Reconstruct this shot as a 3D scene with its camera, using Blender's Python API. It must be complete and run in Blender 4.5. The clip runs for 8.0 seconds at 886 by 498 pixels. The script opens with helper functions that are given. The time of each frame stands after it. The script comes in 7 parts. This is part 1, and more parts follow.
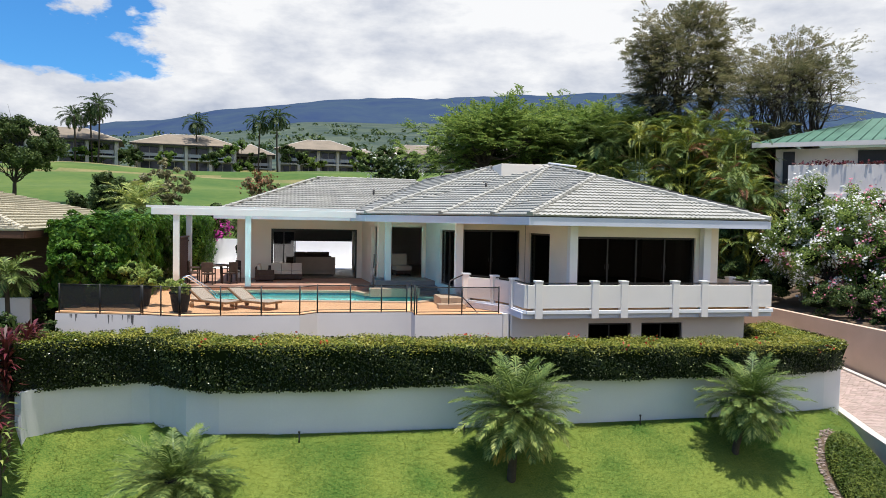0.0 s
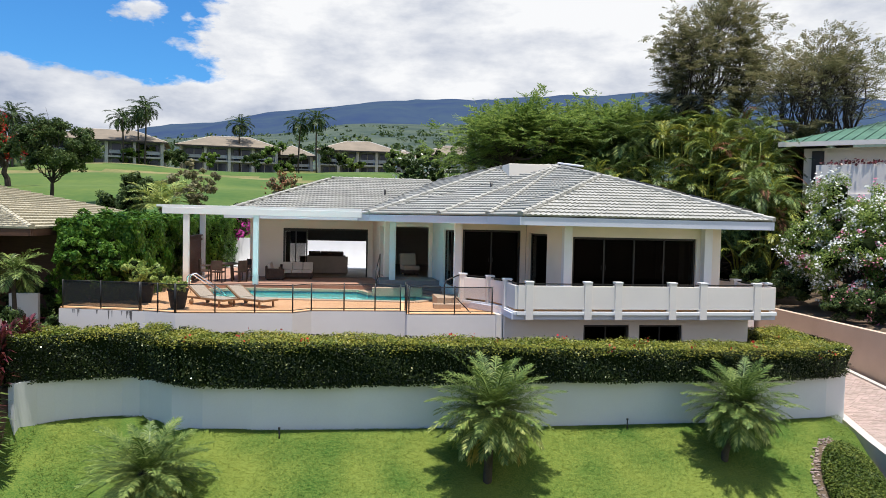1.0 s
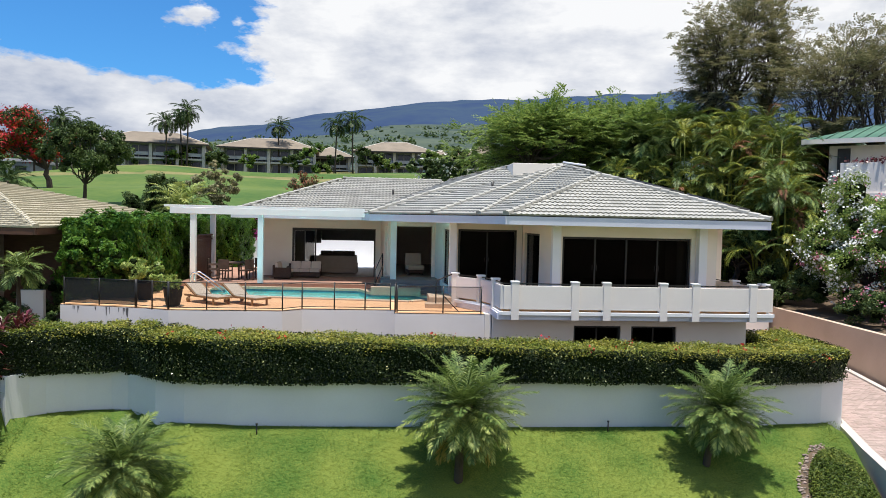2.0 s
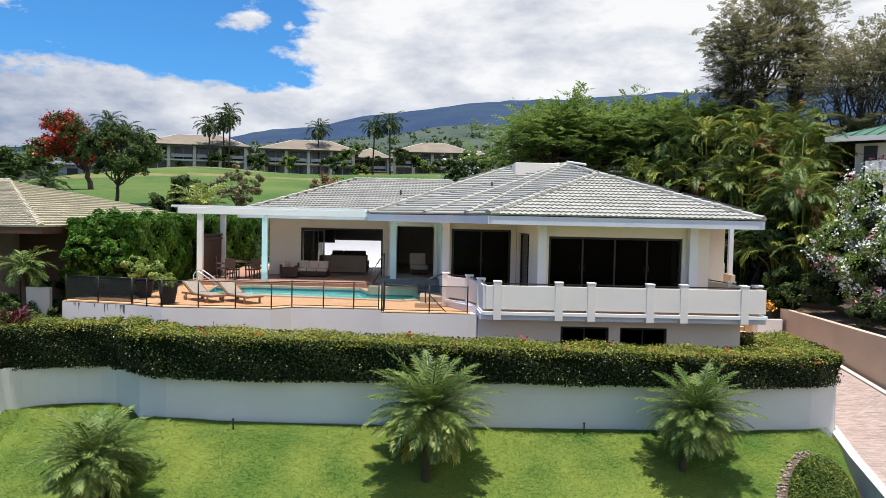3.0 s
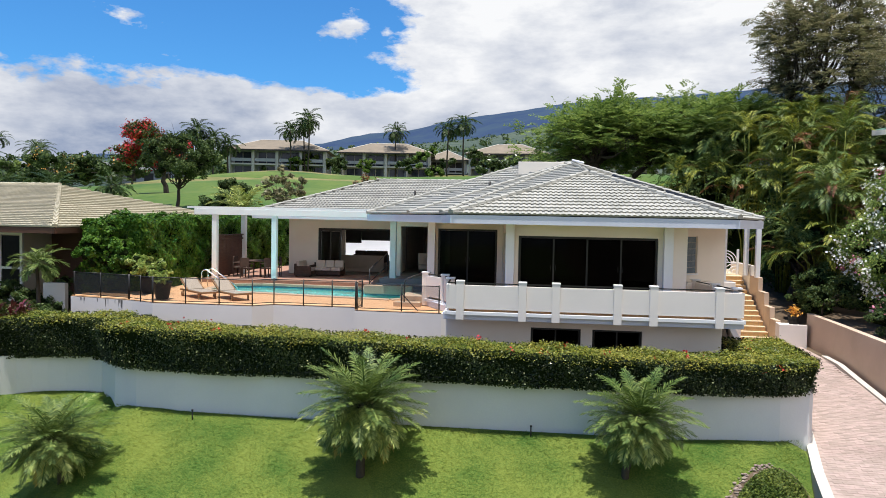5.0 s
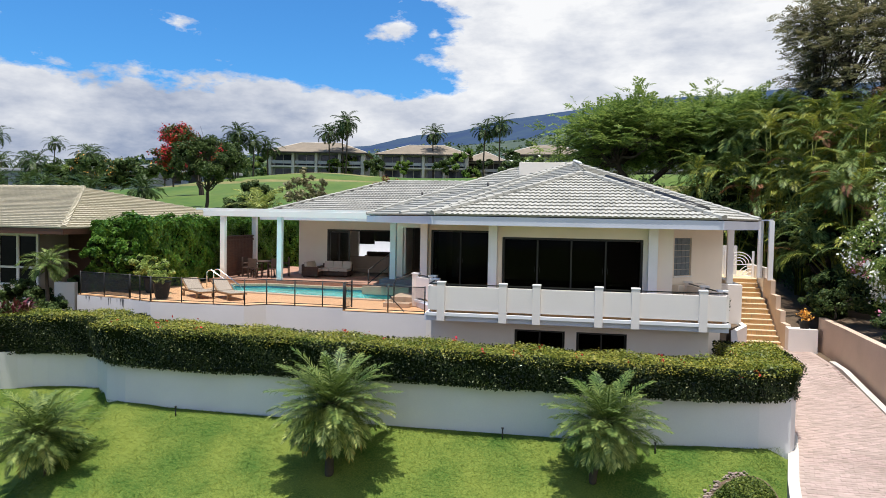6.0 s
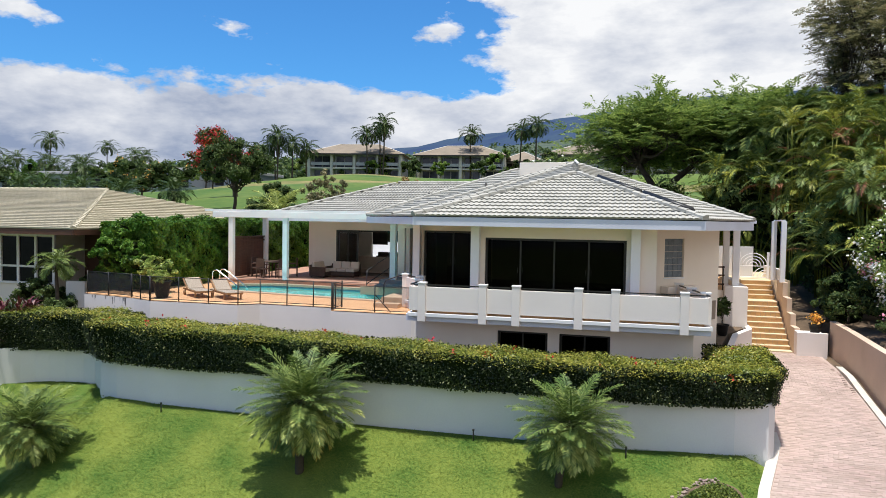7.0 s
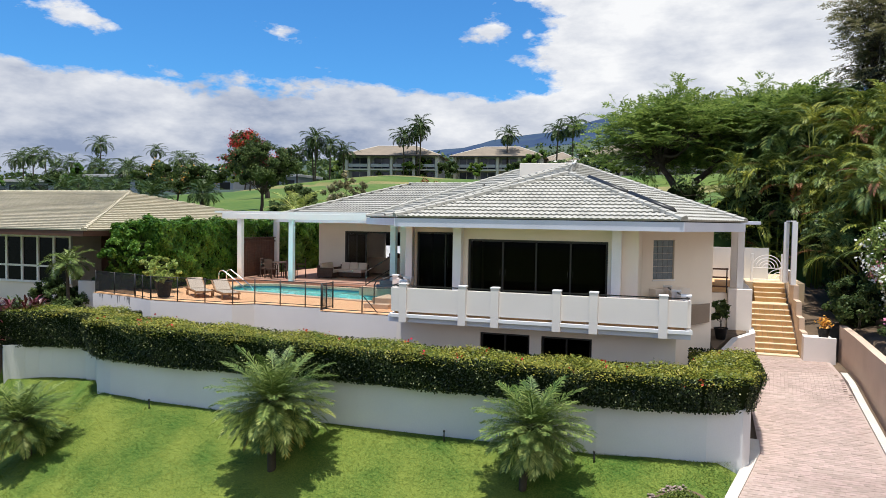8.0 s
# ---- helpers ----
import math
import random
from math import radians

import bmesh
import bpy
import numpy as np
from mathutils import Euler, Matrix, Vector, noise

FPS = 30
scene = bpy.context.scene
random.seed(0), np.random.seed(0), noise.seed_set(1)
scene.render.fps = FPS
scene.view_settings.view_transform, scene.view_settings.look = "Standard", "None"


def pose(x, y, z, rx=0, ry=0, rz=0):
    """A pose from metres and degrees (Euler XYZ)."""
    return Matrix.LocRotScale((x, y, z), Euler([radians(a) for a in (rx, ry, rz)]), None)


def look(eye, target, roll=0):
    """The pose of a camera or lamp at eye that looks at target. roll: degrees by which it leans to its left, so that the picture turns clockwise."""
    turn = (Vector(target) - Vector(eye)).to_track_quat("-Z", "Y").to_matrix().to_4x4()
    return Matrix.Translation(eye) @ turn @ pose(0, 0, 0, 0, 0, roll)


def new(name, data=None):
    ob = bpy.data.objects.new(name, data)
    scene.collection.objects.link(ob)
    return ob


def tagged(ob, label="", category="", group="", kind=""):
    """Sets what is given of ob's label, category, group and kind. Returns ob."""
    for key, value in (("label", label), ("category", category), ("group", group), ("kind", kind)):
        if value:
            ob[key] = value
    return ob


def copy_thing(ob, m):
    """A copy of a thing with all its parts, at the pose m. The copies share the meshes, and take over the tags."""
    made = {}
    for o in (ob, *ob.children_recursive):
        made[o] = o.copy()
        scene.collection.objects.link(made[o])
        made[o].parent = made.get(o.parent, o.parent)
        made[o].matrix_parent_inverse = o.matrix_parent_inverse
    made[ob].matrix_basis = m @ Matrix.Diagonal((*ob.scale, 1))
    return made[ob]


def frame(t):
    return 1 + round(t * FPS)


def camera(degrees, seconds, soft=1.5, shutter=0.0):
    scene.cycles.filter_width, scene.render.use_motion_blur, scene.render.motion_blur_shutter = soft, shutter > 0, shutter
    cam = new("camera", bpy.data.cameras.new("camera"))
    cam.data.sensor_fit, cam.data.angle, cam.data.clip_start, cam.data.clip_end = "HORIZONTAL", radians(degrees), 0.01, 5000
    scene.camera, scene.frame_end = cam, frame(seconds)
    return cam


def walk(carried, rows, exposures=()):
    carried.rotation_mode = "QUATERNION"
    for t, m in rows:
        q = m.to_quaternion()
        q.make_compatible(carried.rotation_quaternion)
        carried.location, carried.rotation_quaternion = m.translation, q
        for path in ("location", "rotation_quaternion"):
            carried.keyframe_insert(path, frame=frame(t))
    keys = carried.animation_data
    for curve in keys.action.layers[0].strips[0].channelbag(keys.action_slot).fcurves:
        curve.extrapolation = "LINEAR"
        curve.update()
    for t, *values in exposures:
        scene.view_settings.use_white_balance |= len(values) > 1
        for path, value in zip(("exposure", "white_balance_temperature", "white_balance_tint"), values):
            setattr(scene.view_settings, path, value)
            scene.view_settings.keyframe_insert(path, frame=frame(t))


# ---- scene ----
cam = camera(63.8, 8.0, soft=0.6)
METRES, EYE, TILT, LEAN, TURN = 15.0, 2.6, 0.0, 0.0, -11.6
ROWS = [
    (0.0, 0.0, 0.0, 0.0, 0.04, -2.32, -1.06),
    (0.5, 0.0551, 0.0011, -0.0003, 1.93, -2.31, -1.18),
    (1.0, 0.1118, 0.0046, -0.0004, 3.79, -2.32, -1.26),
    (1.5, 0.1688, 0.0094, -0.0002, 5.57, -2.34, -1.28),
    (3.0, 0.3561, 0.0339, 0.0001, 11.25, -2.37, -1.25),
    (3.5, 0.4182, 0.0465, 0.0005, 13.11, -2.36, -1.28),
    (4.0, 0.4812, 0.0625, 0.0003, 15.03, -2.38, -1.24),
    (4.5, 0.5438, 0.0794, -0.0003, 16.96, -2.39, -1.16),
    (6.0, 0.7264, 0.1412, 0.0024, 22.65, -2.34, -1.07),
    (6.5, 0.7854, 0.167, 0.003, 24.54, -2.35, -1.02),
    (7.0, 0.8435, 0.1943, 0.0046, 26.42, -2.35, -0.98),
    (7.5, 0.9003, 0.2233, 0.0067, 28.28, -2.34, -0.93),
    (8.0, 0.9563, 0.2531, 0.0073, 30.14, -2.33, -0.91),
]
walk(cam, [(t, pose(0, 0, EYE, TILT, LEAN, TURN) @ pose(METRES * x, METRES * y, METRES * z, 90 + pitch, roll, yaw)) for t, x, y, z, yaw, pitch, roll in ROWS])

# ---- world, sun, exposure ----
scene.view_settings.exposure = 0.29
SUN_EL, SUN_AZ = 81.5, 184.0   # elevation; compass bearing the light comes from, clockwise from +y
world = bpy.data.worlds.new("sky")
scene.world = world
world.use_nodes = True
wn, wl = world.node_tree.nodes, world.node_tree.links
wn.clear()


def wnode(kind, **props):
    n = wn.new(kind)
    for k, v in props.items():
        setattr(n, k, v)
    return n


def wmath(op, a, b=0.0, clamp=False):
    n = wn.new("ShaderNodeMath")
    n.operation, n.use_clamp = op, clamp
    for i, v in enumerate((a, b)):
        if isinstance(v, (int, float)):
            n.inputs[i].default_value = v
        else:
            wl.new(v, n.inputs[i])
    return n.outputs[0]


sky = wnode("ShaderNodeTexSky", sky_type="NISHITA", sun_disc=False, sun_elevation=radians(SUN_EL), sun_rotation=radians(SUN_AZ), dust_density=0.6, ozone_density=2.0)
tc = wnode("ShaderNodeTexCoord")
sep = wnode("ShaderNodeSeparateXYZ")
wl.new(tc.outputs["Generated"], sep.inputs[0])
sx, sy, sz = sep.outputs
# clouds: flat sheet seen from below, stretched towards the horizon
up = wmath("MAXIMUM", wmath("ADD", sz, 0.10), 0.02)
comb = wnode("ShaderNodeCombineXYZ")
wl.new(wmath("DIVIDE", sx, up), comb.inputs[0])
wl.new(wmath("DIVIDE", sy, up), comb.inputs[1])
cn = wnode("ShaderNodeTexNoise")
cn.inputs["Scale"].default_value, cn.inputs["Detail"].default_value, cn.inputs["Roughness"].default_value = 0.9, 9.0, 0.56
wl.new(comb.outputs[0], cn.inputs["Vector"])
# billows near the skyline follow the direction itself
bn = wnode("ShaderNodeTexNoise")
bn.inputs["Scale"].default_value, bn.inputs["Detail"].default_value, bn.inputs["Roughness"].default_value = 9.0, 10.0, 0.6
bm_map = wnode("ShaderNodeMapping")
bm_map.inputs["Scale"].default_value = (1.0, 1.0, 2.2)
bm_map.inputs["Location"].default_value = (0.3, 0.1, 0.4)
wl.new(tc.outputs["Generated"], bm_map.inputs["Vector"])
wl.new(bm_map.outputs[0], bn.inputs["Vector"])
mixn = wmath("ADD", wmath("MULTIPLY", cn.outputs["Fac"], 0.25), wmath("MULTIPLY", bn.outputs["Fac"], 0.75))
# cover: a bank along the skyline, closed towards the mountain (+x), clear blue above it towards -x
low_bank = wmath("MULTIPLY", wmath("SUBTRACT", 0.186, sz), 15.0)
east = wmath("SUBTRACT", wmath("MULTIPLY", wmath("ADD", sx, 0.200), 7.5), wmath("MULTIPLY", wmath("MAXIMUM", wmath("SUBTRACT", sz, 0.30), 0.0), 9.0))
cover = wmath("MAXIMUM", low_bank, east)
cover = wmath("MINIMUM", cover, 0.8)
# a few small fair-weather puffs in the blue
for az_p, el_p, r_p in ((-31.5, 14.3, 0.040), (-14.6, 15.0, 0.050), (-11.9, 14.6, 0.028), (-46.0, 13.6, 0.045)):
    dv = (math.sin(radians(az_p)) * math.cos(radians(el_p)), math.cos(radians(az_p)) * math.cos(radians(el_p)), math.sin(radians(el_p)))
    dist = wnode("ShaderNodeVectorMath", operation="DISTANCE")
    sc3 = wnode("ShaderNodeVectorMath", operation="MULTIPLY")
    sc3.inputs[1].default_value = (1, 1, 1.8)
    wl.new(tc.outputs["Generated"], sc3.inputs[0])
    wl.new(sc3.outputs[0], dist.inputs[0])
    dist.inputs[1].default_value = (dv[0], dv[1], dv[2] * 1.8)
    cover = wmath("MAXIMUM", cover, wmath("SUBTRACT", wmath("MULTIPLY", wmath("SUBTRACT", r_p, dist.outputs["Value"]), 9.0), 0.12))
dens = wmath("ADD", wmath("MULTIPLY", wmath("SUBTRACT", mixn, 0.5), 2.2), cover)
wr = wnode("ShaderNodeValToRGB")
wr.color_ramp.elements[0].position, wr.color_ramp.elements[1].position = 0.0, 0.16
wl.new(dens, wr.inputs[0])
# cloud colour: white tops, blue-grey undersides
cc = wnode("ShaderNodeValToRGB")
cc.color_ramp.elements[0].position, cc.color_ramp.elements[0].color = 0.46, (0.29, 0.36, 0.52, 1)
cc.color_ramp.elements[1].position, cc.color_ramp.elements[1].color = 0.96, (0.97, 0.98, 1.0, 1)
un = wnode("ShaderNodeTexNoise")
un.inputs["Scale"].default_value, un.inputs["Detail"].default_value, un.inputs["Roughness"].default_value = 5.0, 10.0, 0.58
um = wnode("ShaderNodeMapping")
um.inputs["Scale"].default_value, um.inputs["Location"].default_value = (1.2, 1.2, 3.0), (1.7, 0.4, 0.2)
wl.new(tc.outputs["Generated"], um.inputs["Vector"])
wl.new(um.outputs[0], un.inputs["Vector"])
wl.new(wmath("ADD", wmath("SUBTRACT", wmath("MULTIPLY", un.outputs["Fac"], 1.3), 0.14), wmath("MULTIPLY", sz, 1.45)), cc.inputs[0])
bg_sky, bg_cloud, wmix, wout = wnode("ShaderNodeBackground"), wnode("ShaderNodeBackground"), wnode("ShaderNodeMixShader"), wnode("ShaderNodeOutputWorld")
bg_sky.inputs["Strength"].default_value = 0.118
bg_cloud.inputs["Strength"].default_value = 0.80
tint = wnode("ShaderNodeMixRGB", blend_type="MULTIPLY")
tint.inputs[0].default_value, tint.inputs[2].default_value = 1.0, (0.31, 0.75, 1.14, 1)
wl.new(sky.outputs[0], tint.inputs[1])
wl.new(tint.outputs[0], bg_sky.inputs["Color"])
wl.new(cc.outputs[0], bg_cloud.inputs["Color"])
wl.new(wr.outputs[0], wmix.inputs[0])
wl.new(bg_sky.outputs[0], wmix.inputs[1])
wl.new(bg_cloud.outputs[0], wmix.inputs[2])
wl.new(wmix.outputs[0], wout.inputs[0])

sun = new("sun", bpy.data.lights.new("sun", "SUN"))
sun.data.energy, sun.data.angle, sun.data.color = 5.0, radians(0.5), (1.0, 0.96, 0.89)
sd = Vector((math.sin(radians(SUN_AZ)) * math.cos(radians(SUN_EL)), math.cos(radians(SUN_AZ)) * math.cos(radians(SUN_EL)), math.sin(radians(SUN_EL))))
sun.matrix_world = look(sd * 100, (0, 0, 0))

# ---- materials ----
def mat(name, c1, c2=None, rough=0.8, scale=3.0, fine=40.0, bump=0.15, metal=0.0, spec=0.4, rand=0.0, island=0.0, transl=0.0, ramp=(0.35, 0.65), stretch=(1, 1, 1), fine_mix=0.35):
    """A surface with a coarse and a fine variation between two colours, fine relief, and a shift from piece to piece."""
    m = bpy.data.materials.new(name)
    m.use_nodes = True
    n, l = m.node_tree.nodes, m.node_tree.links
    b = n["Principled BSDF"]
    c2 = c2 or tuple(0.8 * v for v in c1)
    tcn = n.new("ShaderNodeTexCoord")
    mp = n.new("ShaderNodeMapping")
    mp.inputs["Scale"].default_value = stretch
    l.new(tcn.outputs["Object"], mp.inputs[0])
    big, small = n.new("ShaderNodeTexNoise"), n.new("ShaderNodeTexNoise")
    big.inputs["Scale"].default_value, big.inputs["Detail"].default_value = scale, 5.0
    small.inputs["Scale"].default_value, small.inputs["Detail"].default_value = fine, 3.0
    for t in (big, small):
        l.new(mp.outputs[0], t.inputs["Vector"])
    mx = n.new("ShaderNodeMix")
    mx.inputs[0].default_value = fine_mix
    l.new(big.outputs["Fac"], mx.inputs[2])
    l.new(small.outputs["Fac"], mx.inputs[3])
    rp = n.new("ShaderNodeValToRGB")
    rp.color_ramp.elements[0].position, rp.color_ramp.elements[1].position = ramp
    rp.color_ramp.elements[0].color, rp.color_ramp.elements[1].color = (*c1, 1), (*c2, 1)
    l.new(mx.outputs[0], rp.inputs[0])
    col = rp.outputs[0]
    if rand or island:
        hsv = n.new("ShaderNodeHueSaturation")
        src = n.new("ShaderNodeObjectInfo").outputs["Random"] if rand else n.new("ShaderNodeNewGeometry").outputs["Random Per Island"]
        amt = rand or island
        mr = n.new("ShaderNodeMapRange")
        mr.inputs[3].default_value, mr.inputs[4].default_value = 1 - amt, 1 + amt
        l.new(src, mr.inputs[0])
        l.new(mr.outputs[0], hsv.inputs["Value"])
        mr2 = n.new("ShaderNodeMapRange")
        mr2.inputs[3].default_value, mr2.inputs[4].default_value = 0.5 + 0.06 * amt, 0.5 - 0.06 * amt
        l.new(src, mr2.inputs[0])
        l.new(mr2.outputs[0], hsv.inputs["Hue"])
        l.new(col, hsv.inputs["Color"])
        col = hsv.outputs[0]
    l.new(col, b.inputs["Base Color"])
    b.inputs["Roughness"].default_value, b.inputs["Metallic"].default_value = rough, metal
    b.inputs["Specular IOR Level"].default_value = spec
    if bump:
        bp = n.new("ShaderNodeBump")
        bp.inputs["Strength"].default_value, bp.inputs["Distance"].default_value = bump, 0.02
        l.new(mx.outputs[0], bp.inputs["Height"])
        l.new(bp.outputs[0], b.inputs["Normal"])
    if transl:
        tr, ms, out = n.new("ShaderNodeBsdfTranslucent"), n.new("ShaderNodeMixShader"), n["Material Output"]
        l.new(col, tr.inputs["Color"])
        ms.inputs[0].default_value = transl
        l.new(b.outputs[0], ms.inputs[1])
        l.new(tr.outputs[0], ms.inputs[2])
        l.new(ms.outputs[0], out.inputs[0])
    return m


M_stucco = mat("cream_stucco", (0.90, 0.82, 0.72), (0.83, 0.745, 0.645), 0.9, 1.2, 60, 0.25, ramp=(0.3, 0.75))
M_white = mat("white_paint", (0.87, 0.86, 0.86), (0.81, 0.80, 0.80), 0.6, 1.5, 50, 0.08)
# blue skylight on shaded white paint is put into this base colour
M_fascia = mat("skylit_blue_white_fascia", (0.70, 0.71, 0.80), (0.62, 0.63, 0.72), 0.55, 1.0, 40, 0.06)
M_parapet = mat("parapet_stucco", (0.84, 0.775, 0.72), (0.75, 0.685, 0.635), 0.85, 0.9, 50, 0.2, ramp=(0.3, 0.8))
# aqua light bounced from the pool, painted into the white
M_teal = mat("white_paint_pool_bounce", (0.70, 0.83, 0.84), (0.63, 0.77, 0.79), 0.5, 1.5, 50, 0.06)
M_retain = mat("grey_white_retaining_stucco", (0.70, 0.70, 0.70), (0.60, 0.60, 0.61), 0.9, 0.8, 30, 0.25, ramp=(0.3, 0.8))
M_tan = mat("tan_stucco", (0.66, 0.50, 0.38), (0.56, 0.42, 0.31), 0.9, 0.8, 40, 0.2)
M_tile = mat("grey_concrete_roof_tile", (0.42, 0.405, 0.36), (0.30, 0.29, 0.26), 0.85, 2.0, 30, 0.3, rand=0.12)
M_tile_join = mat("grey_concrete_roof_tile_run", (0.42, 0.405, 0.36), (0.30, 0.29, 0.26), 0.85, 2.0, 30, 0.3, island=0.12)
M_tile_tan = mat("cream_tan_roof_tile", (0.54, 0.485, 0.36), (0.40, 0.36, 0.265), 0.85, 1.5, 30, 0.3, island=0.10)
M_under = mat("roof_underlay", (0.09, 0.09, 0.085), (0.07, 0.07, 0.07), 0.9)
M_glass = bpy.data.materials.new("dark_tinted_glass")
M_glass.use_nodes = True
_g = M_glass.node_tree.nodes["Principled BSDF"]
_g.inputs["Base Color"].default_value = (0.16, 0.15, 0.14, 1)
_g.inputs["Roughness"].default_value = 0.02
_g.inputs["Transmission Weight"].default_value = 1.0
_g.inputs["IOR"].default_value = 1.15
M_bronze = mat("dark_bronze_frame", (0.03, 0.027, 0.024), (0.02, 0.018, 0.016), 0.4, 5, 60, 0.05)
M_black = mat("black_metal", (0.014, 0.014, 0.014), (0.022, 0.02, 0.018), 0.4, 5, 60, 0.05)
M_chrome = mat("brushed_steel", (0.75, 0.76, 0.77), (0.65, 0.66, 0.67), 0.2, 5, 80, 0.03, metal=1.0)
M_deck = mat("terracotta_deck", (0.76, 0.46, 0.24), (0.66, 0.38, 0.19), 0.8, 1.5, 25, 0.2, rand=0.06)
M_patio = mat("brown_patio_tile", (0.44, 0.26, 0.18), (0.36, 0.20, 0.14), 0.7, 1.5, 25, 0.15, rand=0.08)
M_step = mat("ochre_stair_tile", (0.66, 0.42, 0.20), (0.55, 0.34, 0.16), 0.8, 2, 30, 0.2, rand=0.08)
M_steptop = mat("pale_tread", (0.70, 0.55, 0.36), (0.62, 0.47, 0.30), 0.8, 2, 30, 0.2, rand=0.05)
M_grey = mat("grey_slate_step", (0.24, 0.24, 0.235), (0.19, 0.19, 0.185), 0.7, 2, 30, 0.2)
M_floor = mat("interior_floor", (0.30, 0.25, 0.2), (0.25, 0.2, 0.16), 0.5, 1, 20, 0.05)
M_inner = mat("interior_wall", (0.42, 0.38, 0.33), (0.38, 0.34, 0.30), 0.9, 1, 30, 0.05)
M_paver = mat("rose_brick_paver", (0.44, 0.335, 0.29), (0.33, 0.245, 0.21), 0.9, 0.5, 12, 0.3, rand=0.14)
M_paver_join = mat("rose_brick_paver_run", (0.44, 0.335, 0.29), (0.33, 0.245, 0.21), 0.9, 0.5, 12, 0.3, island=0.14)
M_joint = mat("sandy_joint", (0.44, 0.345, 0.30), (0.38, 0.29, 0.25), 0.95, 2, 40, 0.2)
M_kerb = mat("pale_concrete", (0.62, 0.565, 0.50), (0.50, 0.455, 0.40), 0.9, 1.5, 40, 0.25)
M_lawn = mat("lawn_grass", (0.036, 0.098, 0.008), (0.160, 0.200, 0.030), 0.9, 0.6, 26, 1.0, ramp=(0.37, 0.60), fine_mix=0.42)
M_blade = mat("grass_blade", (0.044, 0.120, 0.009), (0.222, 0.268, 0.040), 0.7, 0.6, 16, 0.0, island=0.45, transl=0.45, ramp=(0.38, 0.62))
M_soil = mat("dry_soil_and_bark", (0.16, 0.11, 0.07), (0.09, 0.062, 0.04), 0.95, 2, 30, 0.8)
M_water = bpy.data.materials.new("pool_water")
M_water.use_nodes = True
_w = M_water.node_tree.nodes["Principled BSDF"]
_w.inputs["Base Color"].default_value = (0.72, 0.97, 0.95, 1)
_w.inputs["Roughness"].default_value = 0.03
_w.inputs["Transmission Weight"].default_value = 1.0
_w.inputs["IOR"].default_value = 1.33
_wb, _wt = M_water.node_tree.nodes.new("ShaderNodeBump"), M_water.node_tree.nodes.new("ShaderNodeTexNoise")
_wt.inputs["Scale"].default_value = 5.0
_wb.inputs["Strength"].default_value, _wb.inputs["Distance"].default_value = 0.25, 0.03
M_water.node_tree.links.new(_wt.outputs["Fac"], _wb.inputs["Height"])
M_water.node_tree.links.new(_wb.outputs[0], _w.inputs["Normal"])
M_pool = mat("aqua_pool_plaster", (0.20, 0.66, 0.66), (0.16, 0.58, 0.60), 0.7, 1, 20, 0.05)
M_pooltile = mat("blue_pool_tile_band", (0.10, 0.22, 0.30), (0.06, 0.15, 0.22), 0.3, 12, 40, 0.1)
M_rim = mat("pool_coping", (0.62, 0.46, 0.32), (0.54, 0.39, 0.27), 0.8, 2, 30, 0.2)
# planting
# side leaves near-black, top leaves bright: overhead sun and side shade in the colours
M_hedge = mat("hedge_leaf_shade_dark", (0.006, 0.014, 0.003), (0.022, 0.038, 0.008), 0.45, 0.9, 10, 0.0, island=0.8, transl=0.0, spec=0.2)
M_hedge_top = mat("hedge_top_sunlit_leaf", (0.090, 0.135, 0.016), (0.285, 0.28, 0.045), 0.4, 1.1, 14, 0.0, island=0.6, transl=0.25, spec=0.2)
M_hedge_glint = mat("hedge_glint_leaf", (0.20, 0.24, 0.08), (0.46, 0.48, 0.27), 0.2, 0.9, 10, 0.0, island=0.4, transl=0.1)
# near-black: the shade inside hedges and crowns is put into this colour
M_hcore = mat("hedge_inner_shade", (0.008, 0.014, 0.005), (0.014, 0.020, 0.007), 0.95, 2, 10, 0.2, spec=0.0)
M_hedge_b = mat("bright_hedge_leaf", (0.036, 0.105, 0.012), (0.115, 0.225, 0.028), 0.4, 0.9, 10, 0.0, island=0.4, transl=0.25, spec=0.2)
M_leaf_d = mat("dark_tree_leaf", (0.045, 0.08, 0.022), (0.09, 0.135, 0.036), 0.5, 0.5, 8, 0.0, island=0.5, transl=0.2, spec=0.2)
M_leaf_m = mat("feathery_tree_leaf", (0.12, 0.20, 0.042), (0.26, 0.34, 0.085), 0.5, 0.4, 6, 0.0, island=0.45, transl=0.4, spec=0.2)
M_leaf_e = mat("eucalyptus_leaf", (0.15, 0.16, 0.075), (0.30, 0.265, 0.14), 0.45, 0.5, 8, 0.0, island=0.45, transl=0.3, spec=0.2)
M_leaf_l = mat("light_tree_leaf", (0.10, 0.19, 0.03), (0.19, 0.27, 0.05), 0.5, 0.5, 8, 0.0, island=0.35, transl=0.3, spec=0.2)
M_frond = mat("palm_frond", (0.058, 0.112, 0.022), (0.20, 0.26, 0.075), 0.48, 1.2, 12, 0.0, island=0.5, transl=0.12, spec=0.22)
M_frond_o = mat("older_palm_frond", (0.17, 0.245, 0.05), (0.42, 0.45, 0.15), 0.48, 1.6, 12, 0.0, island=0.45, transl=0.2, spec=0.25)
M_frond_y = mat("dry_palm_frond", (0.36, 0.30, 0.05), (0.42, 0.28, 0.05), 0.6, 2, 12, 0.0, island=0.35, transl=0.3)
M_frond_d = mat("coconut_palm_frond", (0.04, 0.075, 0.022), (0.08, 0.12, 0.035), 0.45, 0.5, 8, 0.0, island=0.4, transl=0.2, spec=0.2)
